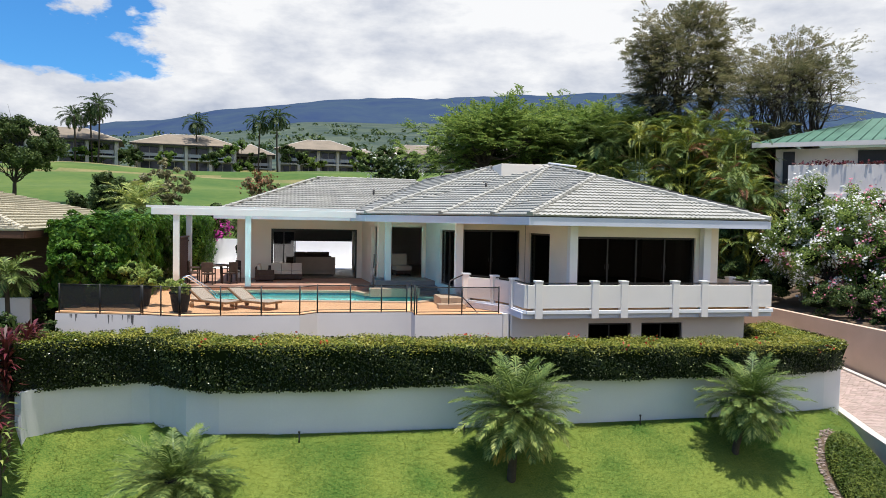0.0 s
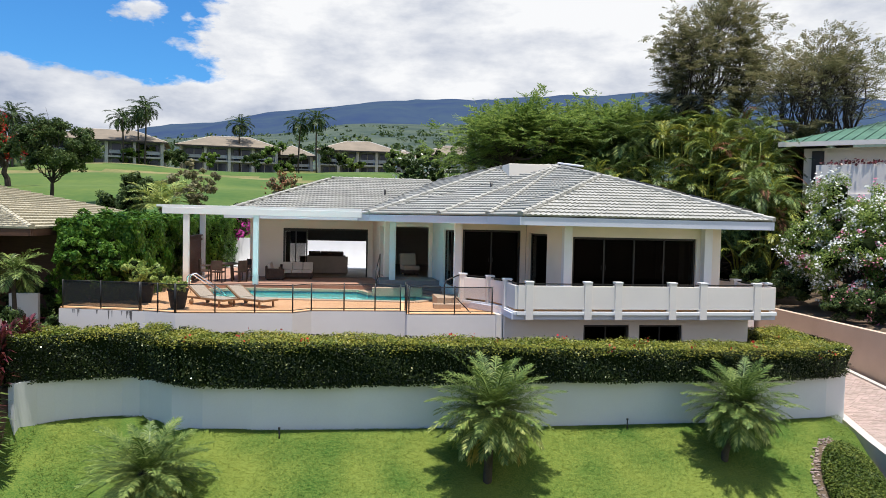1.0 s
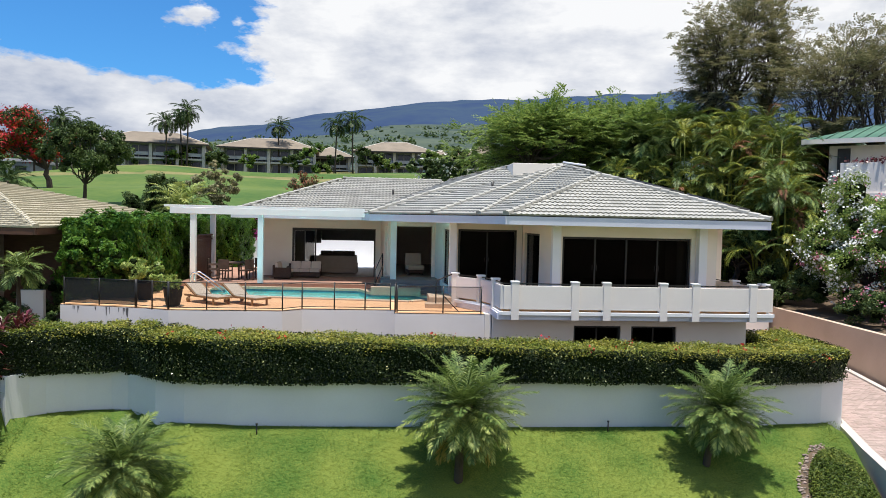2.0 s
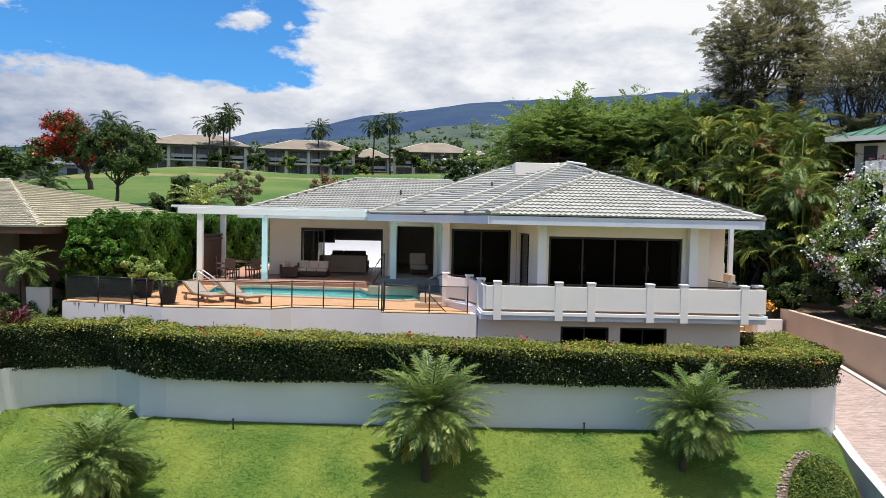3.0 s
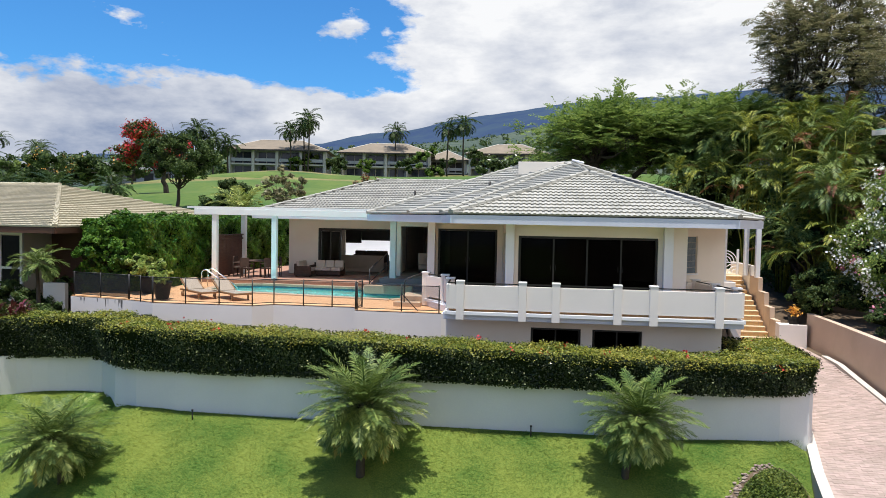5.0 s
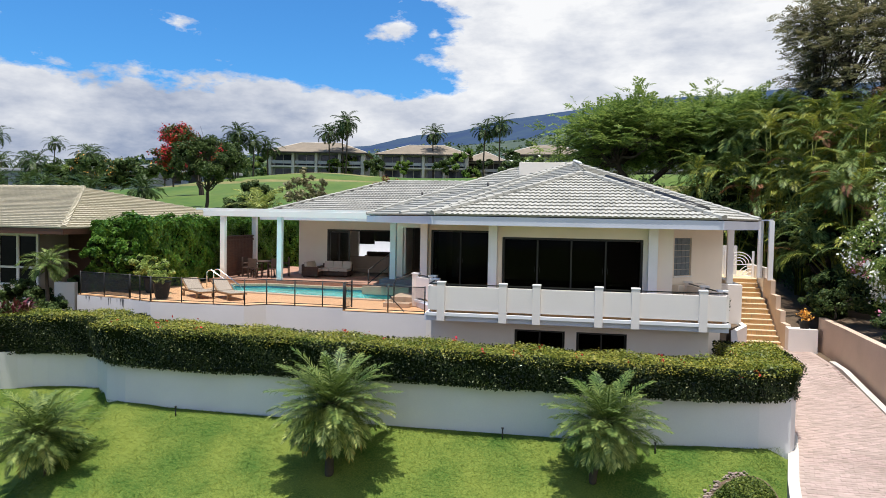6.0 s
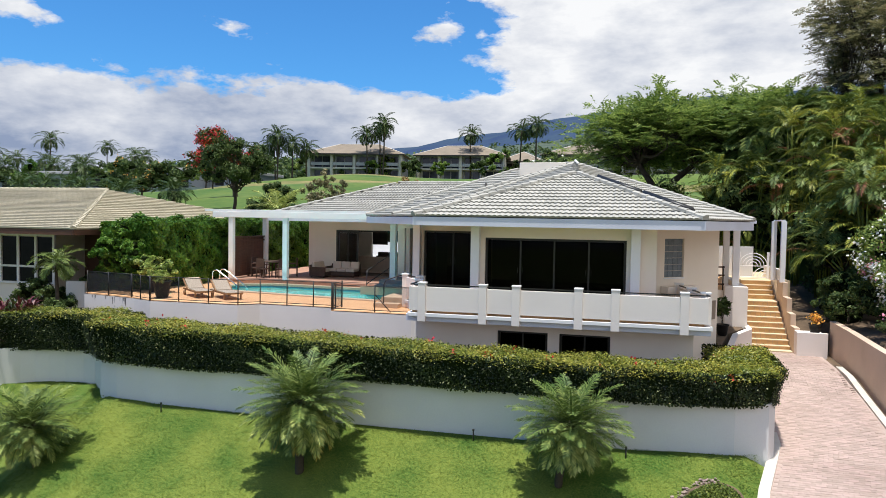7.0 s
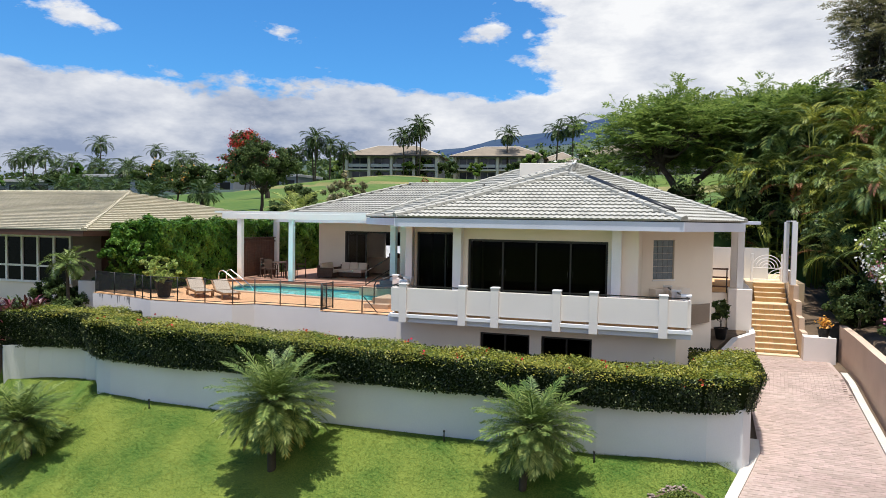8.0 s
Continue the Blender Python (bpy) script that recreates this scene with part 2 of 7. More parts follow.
M_frond_g = mat("golden_cane_frond", (0.11, 0.17, 0.025), (0.36, 0.36, 0.06), 0.45, 0.5, 6, 0.0, island=0.5, transl=0.25, spec=0.3)
M_trunk = mat("grey_brown_bark", (0.085, 0.066, 0.050), (0.042, 0.033, 0.026), 0.95, 4, 40, 0.7)
M_red = mat("red_blossom", (0.42, 0.016, 0.012), (0.58, 0.05, 0.022), 0.6, 3, 20, 0.0, island=0.3, transl=0.2)
M_wht = mat("white_blossom", (0.82, 0.82, 0.76), (0.74, 0.74, 0.66), 0.6, 3, 20, 0.0, island=0.15, transl=0.2, spec=0.2)
M_pink = mat("pink_blossom", (0.62, 0.18, 0.26), (0.72, 0.32, 0.38), 0.6, 3, 20, 0.0, island=0.25, transl=0.2, spec=0.2)
M_mag = mat("magenta_blossom", (0.42, 0.03, 0.24), (0.5, 0.06, 0.3), 0.6, 3, 20, 0.0, island=0.25, transl=0.2)
M_orange = mat("orange_leaf", (0.70, 0.28, 0.04), (0.78, 0.45, 0.08), 0.6, 3, 20, 0.0, island=0.25, transl=0.2)
M_withered = mat("withered_leaf", (0.30, 0.13, 0.06), (0.22, 0.10, 0.05), 0.7, 2, 12, 0.0, island=0.3, transl=0.2)
M_cover = mat("olive_ground_cover_leaf", (0.055, 0.095, 0.014), (0.15, 0.19, 0.035), 0.5, 1.5, 14, 0.0, island=0.5, transl=0.2, spec=0.2)
M_rock = mat("brown_lava_rock", (0.36, 0.285, 0.235), (0.20, 0.155, 0.13), 0.95, 5, 40, 0.5, island=0.35)
M_ti = mat("dark_red_leaf", (0.075, 0.014, 0.018), (0.16, 0.035, 0.035), 0.4, 3, 20, 0.0, island=0.4, transl=0.2)
M_fairway = mat("fairway_grass", (0.040, 0.096, 0.010), (0.105, 0.150, 0.022), 0.9, 0.09, 1.4, 0.3, ramp=(0.38, 0.62), fine_mix=0.3)
M_rough = mat("tan_rough_grass", (0.24, 0.20, 0.08), (0.12, 0.13, 0.035), 0.95, 0.3, 3, 0.4)
M_ground = mat("dry_upland", (0.066, 0.088, 0.055), (0.020, 0.042, 0.032), 0.95, 0.009, 0.09, 0.3, ramp=(0.42, 0.58))
M_wood = mat("dark_brown_wood", (0.11, 0.05, 0.03), (0.07, 0.03, 0.02), 0.6, 3, 40, 0.3, stretch=(1, 1, 6))
M_teak = mat("teak", (0.36, 0.20, 0.09), (0.28, 0.15, 0.07), 0.6, 3, 40, 0.2, stretch=(6, 1, 1))
M_wicker = mat("dark_wicker", (0.09, 0.055, 0.04), (0.06, 0.038, 0.028), 0.8, 8, 60, 0.6)
M_sofa = mat("taupe_sofa_cloth", (0.36, 0.29, 0.23), (0.31, 0.25, 0.20), 0.95, 3, 60, 0.2)
M_leaf_p = mat("light_potted_leaf", (0.17, 0.26, 0.05), (0.38, 0.44, 0.13), 0.4, 1.5, 12, 0.0, island=0.35, transl=0.3, spec=0.2)
M_cushion = mat("pale_taupe_cushion", (0.66, 0.56, 0.48), (0.58, 0.49, 0.42), 0.95, 3, 60, 0.2)
M_sling = mat("beige_sling", (0.52, 0.43, 0.34), (0.46, 0.38, 0.30), 0.9, 3, 80, 0.15)
M_pot = mat("dark_glazed_pot", (0.010, 0.009, 0.009), (0.016, 0.015, 0.014), 0.55, 3, 20, 0.1, spec=0.15)
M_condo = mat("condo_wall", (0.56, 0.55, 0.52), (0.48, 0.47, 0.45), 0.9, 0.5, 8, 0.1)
# shade under roofs and balconies put into the wall colour, bluer and darker
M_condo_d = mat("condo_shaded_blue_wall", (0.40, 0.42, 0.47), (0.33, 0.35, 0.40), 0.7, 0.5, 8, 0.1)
M_condo_r = mat("condo_roof", (0.27, 0.215, 0.16), (0.19, 0.155, 0.115), 0.9, 0.5, 5, 0.3, island=0.12)
M_green_r = mat("green_roof", (0.085, 0.185, 0.13), (0.055, 0.135, 0.095), 0.6, 1, 10, 0.2, island=0.08)

# ---- builders ----
def thing(name, loc, label, category, group="", kind=""):
    e = new(name)
    e.matrix_basis = Matrix.Translation(loc)
    e.empty_display_size = 0.2
    return tagged(e, label, category, group, kind)


def under(ob, parent):
    """Hang ob under parent with its own coordinates kept in the world."""
    ob.parent = parent
    if parent.parent is None:
        ob.matrix_parent_inverse = parent.matrix_basis.inverted()
    return ob


def mesh_ob(name, verts, faces, material, parent=None, label="", smooth=False):
    me = bpy.data.meshes.new(name)
    me.from_pydata([tuple(v) for v in verts], [], [tuple(f) for f in faces])
    me.materials.append(material)
    if smooth:
        me.polygons.foreach_set("use_smooth", [True] * len(me.polygons))
    me.update()
    ob = new(name, me)
    if parent is not None:
        under(ob, parent)
    return tagged(ob, label)


def quads_ob(name, v, material, parent=None, label="", corners=4):
    """Many loose quads or triangles from an array (n, corners, 3)."""
    n = len(v)
    me = bpy.data.meshes.new(name)
    me.vertices.add(n * corners)
    me.vertices.foreach_set("co", np.ascontiguousarray(v, dtype=np.float32).ravel())
    me.loops.add(n * corners)
    me.loops.foreach_set("vertex_index", np.arange(n * corners, dtype=np.int32))
    me.polygons.add(n)
    me.polygons.foreach_set("loop_start", np.arange(0, n * corners, corners, dtype=np.int32))
    me.update(calc_edges=True)
    me.validate()
    me.materials.append(material)
    ob = new(name, me)
    if parent is not None:
        under(ob, parent)
    return tagged(ob, label)


def part(name, bm, material, parent=None, label="", bevel=0.0, smooth=False):
    if bevel:
        bmesh.ops.bevel(bm, geom=bm.edges[:], offset=bevel, segments=2, affect="EDGES", profile=0.6)
    me = bpy.data.meshes.new(name)
    bm.to_mesh(me)
    bm.free()
    me.materials.append(material)
    if smooth:
        me.polygons.foreach_set("use_smooth", [True] * len(me.polygons))
    ob = new(name, me)
    if parent is not None:
        under(ob, parent)
    return tagged(ob, label)


def add_box(bm, x0, y0, z0, x1, y1, z1, m=None):
    r = bmesh.ops.create_cube(bm, size=1.0)["verts"]
    for v in r:
        v.co = Vector((x0 + (v.co.x + 0.5) * (x1 - x0), y0 + (v.co.y + 0.5) * (y1 - y0), z0 + (v.co.z + 0.5) * (z1 - z0)))
        if m is not None:
            v.co = m @ v.co
    return r


def box(name, x0, y0, z0, x1, y1, z1, material, parent=None, label="", bevel=0.0, m=None):
    bm = bmesh.new()
    add_box(bm, x0, y0, z0, x1, y1, z1, m)
    return part(name, bm, material, parent, label, bevel)


def tube(name, pts, r, material, parent=None, label="", res=8, r1=None, closed=False):
    """A round bar along pts; r1: radius at its end."""
    pts = [Vector(p) for p in pts]
    r1 = r if r1 is None else r1
    verts, faces, n = [], [], len(pts)
    side = None
    for i, p in enumerate(pts):
        d = (pts[min(i + 1, n - 1)] - pts[max(i - 1, 0)]).normalized()
        a = d.cross(Vector((0, 0, 1)))
        if a.length < 0.05:
            a = d.cross(Vector((0, 1, 0)))
        a.normalize()
        if side is not None and a.dot(side) < 0:
            a = -a
        side = a
        b = d.cross(a)
        rr = r + (r1 - r) * i / max(n - 1, 1)
        for k in range(res):
            t = 2 * math.pi * k / res
            verts.append(p + a * (rr * math.cos(t)) + b * (rr * math.sin(t)))
    for i in range(n - 1):
        for k in range(res):
            faces.append((i * res + k, i * res + (k + 1) % res, (i + 1) * res + (k + 1) % res, (i + 1) * res + k))
    faces.append(tuple(range(res))[::-1])
    faces.append(tuple((n - 1) * res + k for k in range(res)))
    return mesh_ob(name, verts, faces, material, parent, label, smooth=True)


def prism(name, outline, z0, z1, material, parent=None, label="", bevel=0.0):
    """An upright body over a plan outline (counter-clockwise)."""
    bm = bmesh.new()
    lo = [bm.verts.new((x, y, z0)) for x, y in outline]
    hi = [bm.verts.new((x, y, z1)) for x, y in outline]
    n = len(outline)
    bm.faces.new(hi)
    bm.faces.new(lo[::-1])
    for i in range(n):
        bm.faces.new((lo[i], lo[(i + 1) % n], hi[(i + 1) % n], hi[i]))
    bmesh.ops.recalc_face_normals(bm, faces=bm.faces[:])
    return part(name, bm, material, parent, label, bevel)


def along(p0, p1):
    """A matrix whose x runs from p0 to p1 in plan and whose y points to its left."""
    d = Vector((p1[0] - p0[0], p1[1] - p0[1], 0))
    return Matrix.Translation((p0[0], p0[1], 0)) @ Matrix.Rotation(math.atan2(d.y, d.x), 4, "Z"), d.length


def wall(name, p0, p1, z0, z1, material, openings=(), thick=0.2, label="", parent=None):
    """A wall on the left of p0-p1 with openings (s0, s1, za, zb) cut through it."""
    m, ln = along(p0, p1)
    bm = bmesh.new()
    ss = sorted({0.0, ln, *(o[0] for o in openings), *(o[1] for o in openings)})
    for a, b in zip(ss, ss[1:]):
        cuts = sorted((o[2], o[3]) for o in openings if o[0] <= a + 1e-6 and o[1] >= b - 1e-6)
        z = z0
        for lo, hi in cuts:
            if lo - z > 1e-4:
                add_box(bm, a, 0, z, b, thick, lo, m)
            z = hi
        if z1 - z > 1e-4:
            add_box(bm, a, 0, z, b, thick, z1, m)
    bmesh.ops.remove_doubles(bm, verts=bm.verts[:], dist=1e-4)
    ob = part(name, bm, material, parent)
    return tagged(ob, label, "wall", "", "structure") if parent is None else ob


def slider(name, p0, p1, z0, z1, panels, label, inset=0.08, handles=True, category="window"):
    """Glazed sliding doors between two points of the plan."""
    m, ln = along(p0, p1)
    w = thing(name, (*p0, z0), label, category, "", "structure")
    fr = bmesh.new()
    f = 0.06
    for b in ((0, inset, z0, f, inset + 0.1, z1), (ln - f, inset, z0, ln, inset + 0.1, z1), (f, inset, z0, ln - f, inset + 0.1, z0 + 0.05), (f, inset, z1 - f, ln - f, inset + 0.1, z1)):
        add_box(fr, *b, m)
    part("window_frame", fr, M_bronze, w)
    step = (ln - 2 * f) / panels
    for i in range(panels):
        a = f + i * step
        o = inset + 0.02 + 0.04 * (i % 2)
        pane = box("pane", a + 0.02, o + 0.008, z0 + 0.06, a + step - 0.02, o + 0.016, z1 - 0.07, M_glass, w, m=m)
        pane.visible_shadow = False
        if handles and z1 - z0 > 1.5:
            hx = a + (0.06 if i % 2 else step - 0.09)
            box("handle", hx, o - 0.018, z0 + 0.95, hx + 0.018, o + 0.006, z0 + 1.12, M_bronze, pane, "small dark pull handle", m=m)
        if i:
            box("mullion", a - 0.025, inset + 0.012, z0 + 0.05, a + 0.025, inset + 0.075, z1 - f, M_bronze, w, m=m)
    return w


RNG = np.random.default_rng(7)


def leaf_quads(pts, size, rng, up=0.5, outward=None, slim=0.5):
    """Pointed leaves at pts: folded outward or upward with scatter. Returns (n, 4, 3)."""
    n = len(pts)
    nrm = rng.normal(size=(n, 3))
    nrm /= np.linalg.norm(nrm, axis=1, keepdims=True)
    if outward is not None:
        nrm = nrm + outward * 1.1
    nrm[:, 2] += up
    nrm /= np.linalg.norm(nrm, axis=1, keepdims=True)
    a = np.cross(nrm, rng.normal(size=(n, 3)))
    a /= np.linalg.norm(a, axis=1, keepdims=True)
    b = np.cross(nrm, a)
    s = size * rng.uniform(0.6, 1.35, (n, 1))
    v = np.empty((n, 4, 3))
    v[:, 0] = pts - a * s * 0.5
    v[:, 1] = pts + b * s * 0.5 * slim
    v[:, 2] = pts + a * s * 0.5
    v[:, 3] = pts - b * s * 0.5 * slim
    return v


def ball_points(n, c, r, rng, shell=0.45):
    d = rng.normal(size=(n, 3))
    d /= np.linalg.norm(d, axis=1, keepdims=True)
    q = rng.uniform(shell ** 3, 1, (n, 1)) ** (1 / 3)
    return np.array(c) + d * q * np.array(r), d


def clump_core(bm, c, r, seed):
    """A lumpy near-black core inside a clump, its inner shade in the colour, so that the crown does not show through.
    """
    q = bmesh.ops.create_icosphere(bm, subdivisions=2, radius=1.0)["verts"]
    for v in q:
        k = 0.78 + 0.35 * noise.noise(v.co * 1.7 + Vector((seed, seed * 0.7, 0)))
        v.co = Vector((c[0] + v.co.x * r[0] * k, c[1] + v.co.y * r[1] * k, c[2] + v.co.z * r[2] * k))


def limb(bm, p, q, r0, r1, rng, seg=4, wob=0.12, res=6):
    p, q = Vector(p), Vector(q)
    ln = (q - p).length
    last = None
    d = (q - p).normalized()
    a = d.orthogonal().normalized()
    b = d.cross(a)
    for i in range(seg + 1):
        f = i / seg
        c = p.lerp(q, f)
        if 0 < i < seg:
            c = c + Vector(rng.normal(size=3)) * wob * ln / seg
        r = r0 + (r1 - r0) * f
        ring = [bm.verts.new(c + a * (r * math.cos(6.2832 * k / res)) + b * (r * math.sin(6.2832 * k / res))) for k in range(res)]
        if last:
            for k in range(res):
                bm.faces.new((last[k], last[(k + 1) % res], ring[(k + 1) % res], ring[k]))
        last = ring


def tree(name, base, clumps, leaves, size, material, label, trunk_r=0.25, category="tree", core=0.55, fork=0.35, extra=(), slim=0.5, seed=1, group="", shell=0.45, crook=0.1, limb_r=0.3, puff=0.36):
    """Trunk, limbs to every clump, and a crown of leaves scattered over the clumps (centre, radii), with dark hearts.
    extra: (material, part name, count, leaf size) for blossom on the outside."""
    rng = np.random.default_rng(seed)
    t = thing(name, base, label, category, group)
    bm = bmesh.new()
    base = Vector(base)
    mid = Vector(np.mean([c for c, r in clumps], axis=0))
    forkp = base.lerp(Vector((base.x * 0.6 + mid.x * 0.4, base.y * 0.6 + mid.y * 0.4, mid.z)), fork)
    limb(bm, base - Vector((0, 0, 0.3)), forkp, trunk_r, trunk_r * 0.75, rng, wob=crook, res=8)
    for c, r in clumps:
        limb(bm, forkp, c, trunk_r * limb_r, trunk_r * 0.08, rng, seg=5, wob=0.22)
        for k in range(3):
            e = Vector(c) + Vector(rng.normal(size=3) * np.array(r) * 0.45)
            limb(bm, forkp.lerp(Vector(c), 0.65), e, trunk_r * limb_r * 0.45, trunk_r * 0.04, rng, seg=3, wob=0.2, res=5)
    part("trunk", bm, M_trunk, t)
    pts, out = [], []
    tot = sum(r[0] * r[1] + r[0] * r[2] + r[1] * r[2] for c, r in clumps)
    for c, r in clumps:
        k = max(20, int(leaves * (r[0] * r[1] + r[0] * r[2] + r[1] * r[2]) / tot))
        subs = max(5, int(k / 90))
        sc, sdir = ball_points(subs, c, np.array(r) * 0.86, rng, 0.55)
        which = rng.integers(0, subs, k)
        p, d = ball_points(k, (0, 0, 0), np.array(r) * puff, rng, 0.2)
        pts.append(sc[which] + p)
        out.append(0.6 * sdir[which] + 0.4 * d)
    pts, out = np.concatenate(pts), np.concatenate(out)
    crown = quads_ob("crown", leaf_quads(pts, size, rng, 0.35, out, slim), material, t)
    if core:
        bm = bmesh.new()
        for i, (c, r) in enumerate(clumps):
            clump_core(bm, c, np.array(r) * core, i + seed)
        part("inner_shade_core", bm, M_hcore, t)
    for em, en, cnt, es in extra:
        heads = rng.choice(len(pts), max(cnt // 9, 1))
        sel = np.repeat(heads, 9)[:cnt]
        q = pts[sel] + out[sel] * 0.28 + rng.normal(0, es * 0.9, (len(sel), 3))
        quads_ob(en, leaf_quads(q, es, rng, 0.6, out[sel], 0.9), em, t)
    return t


def spray_leaves(p, d, length, rng, k=9, leaf=0.28, width=0.075, droop=0.25):
    """Feathered twigs from points p along directions d: pairs of slim leaves; returns (n, 4, 3)."""
    n = len(p)
    d = d / (np.linalg.norm(d, axis=1, keepdims=True) + 1e-9)
    side = np.cross(d, np.array([0, 0, 1.0]) + rng.normal(0, 0.25, (n, 3)))
    side /= np.linalg.norm(side, axis=1, keepdims=True) + 1e-9
    nrm = np.cross(side, d)
    ln = length * rng.uniform(0.6, 1.3, (n, 1))
    out = []
    for i in range(k):
        f = (i + 0.6) / k
        q = p + d * ln * f
        q[:, 2] -= droop * ln[:, 0] * f * f
        for sg in (-1, 1):
            a = side * sg * 0.85 + d * 0.55 + rng.normal(0, 0.16, (n, 3))
            a[:, 2] -= 0.12 + 0.3 * droop
            a /= np.linalg.norm(a, axis=1, keepdims=True)
            b = np.cross(a, nrm)
            b /= np.linalg.norm(b, axis=1, keepdims=True) + 1e-9
            le = leaf * (1.0 - 0.45 * abs(f - 0.4)) * rng.uniform(0.75, 1.2, (n, 1))
            m = q + a * le * 0.5
            out.append(np.stack([q, m - b * width * 0.5, q + a * le, m + b * width * 0.5], 1))
    return np.concatenate(out)


def spray_tree(name, base, stems, centre, radii, limbs, tips, sprays, label, material, seed, trunk_r=0.3, length=1.0, leaf=0.28, width=0.075, k=9, droop=0.25, floor=-0.35, rise=0.35, tip_r=0.2, group="", lean=1.0):
    """A tree of curved stems, limbs and branches whose tips carry feathered sprays; the crown is a lumpy dome with an open underside."""
    rng = np.random.default_rng(seed)
    t = thing(name, base, label, "tree", group)
    C, Rr = np.array(centre, float), np.array(radii, float)
    bm = bmesh.new()
    b0 = Vector(base)
    for sp in stems:
        last = b0 - Vector((0, 0, 0.3))
        for i, q in enumerate(sp):
            limb(bm, last, q, trunk_r * (1 - 0.18 * i), trunk_r * (0.82 - 0.18 * i), rng, seg=3, wob=0.10, res=8)
            last = Vector(q)
    heads = np.array([sp[-1] for sp in stems])
    tw = []
    for i in range(limbs):
        d = rng.normal(size=3)
        d /= np.linalg.norm(d)
        d[2] = floor + (1 - floor) * abs(d[2]) if d[2] < floor else d[2]
        c = C + d * Rr * rng.uniform(0.45, 0.86)
        h = heads[np.argmin(np.linalg.norm((heads - c) * np.array([1, 1, 0.5]), axis=1))]
        mid = h * 0.5 + c * 0.5 + np.array([0, 0, -0.10 * np.linalg.norm(c - h)]) * lean
        r0 = trunk_r * rng.uniform(0.22, 0.38)
        limb(bm, h, mid, r0, r0 * 0.65, rng, seg=3, wob=0.2)
        limb(bm, mid, c, r0 * 0.65, r0 * 0.2, rng, seg=3, wob=0.25, res=5)
        for j in range(tips):
            e = c + rng.normal(size=3) * Rr * np.array([tip_r, tip_r, tip_r * 0.8])
            f = rng.uniform(0.2, 0.9)
            limb(bm, mid + (c - mid) * f, e, r0 * 0.25, r0 * 0.06, rng, seg=2, wob=0.2, res=4)
            tw.append(e)
    part("trunk", bm, M_trunk, t)
    tw = np.array(tw)
    which = rng.integers(0, len(tw), sprays)
    p = tw[which] + rng.normal(size=(sprays, 3)) * np.array([0.5, 0.5, 0.28]) * length
    d = (p - C) / Rr
    d[:, 2] *= 0.4
    d = d / (np.linalg.norm(d, axis=1, keepdims=True) + 1e-9) + rng.normal(0, 0.65, (sprays, 3)) * np.array([1, 1, 0.35])
    d[:, 2] += rise
    quads_ob("crown", spray_leaves(p, d, length, rng, k, leaf, width, droop), material, t)
    return t


def spread(n, c, r, rad, rng, flat=0.6):
    """n clumps strewn through an ellipsoid."""
    p, d = ball_points(n, c, r, rng, 0.35)
    return [(tuple(q), (rad * k, rad * k, rad * k * flat)) for q, k in zip(p, rng.uniform(0.7, 1.25, n))]


def frond(rng, length, droop, rise, az, leaflets, leaf_len, width, vee=0.5, forward=0.75):
    """One feather frond from the origin: leaflet quads (n, 4, 3) and the rib's points."""
    ca, sa = math.cos(az), math.sin(az)
    ts = np.linspace(0, 1, 14)
    el = rise - droop * ts ** 1.3
    dr, dz = np.cos(el), np.sin(el)
    rr = np.concatenate([[0], np.cumsum((dr[1:] + dr[:-1]) / 2)]) / 13 * length
    zz = np.concatenate([[0], np.cumsum((dz[1:] + dz[:-1]) / 2)]) / 13 * length
    rib = np.stack([rr * ca, rr * sa, zz], 1)
    f = np.linspace(0.12, 0.99, leaflets)
    pos = np.stack([np.interp(f, ts, rib[:, i]) for i in range(3)], 1)
    tang = np.stack([np.cos(np.interp(f, ts, el)) * ca, np.cos(np.interp(f, ts, el)) * sa, np.sin(np.interp(f, ts, el))], 1)
    side = np.array([-sa, ca, 0.0])
    up = np.cross(tang, side)
    out = []
    for s in (-1, 1):
        ln = (leaf_len * np.sin(np.clip(f * 2.6 + 0.45, 0, math.pi * 0.93)) ** 0.7 * rng.uniform(0.85, 1.1, leaflets))[:, None]
        d = side * s * 0.8 + tang * forward - up * (-vee) * rng.uniform(0.3, 1.0, (leaflets, 1)) + rng.normal(size=(leaflets, 3)) * 0.1
        d[:, 2] -= 0.15
        d /= np.linalg.norm(d, axis=1, keepdims=True)
        wv = np.cross(d, up)
        wv /= np.linalg.norm(wv, axis=1, keepdims=True) + 1e-9
        wv = wv * width * 0.5
        tip = pos + d * ln
        tip[:, 2] -= ln[:, 0] * 0.18
        m = pos + d * ln * 0.5
        q = np.stack([pos - wv * 0.4, m - wv, tip, m + wv], 1)
        out.append(q)
    return np.concatenate(out), rib


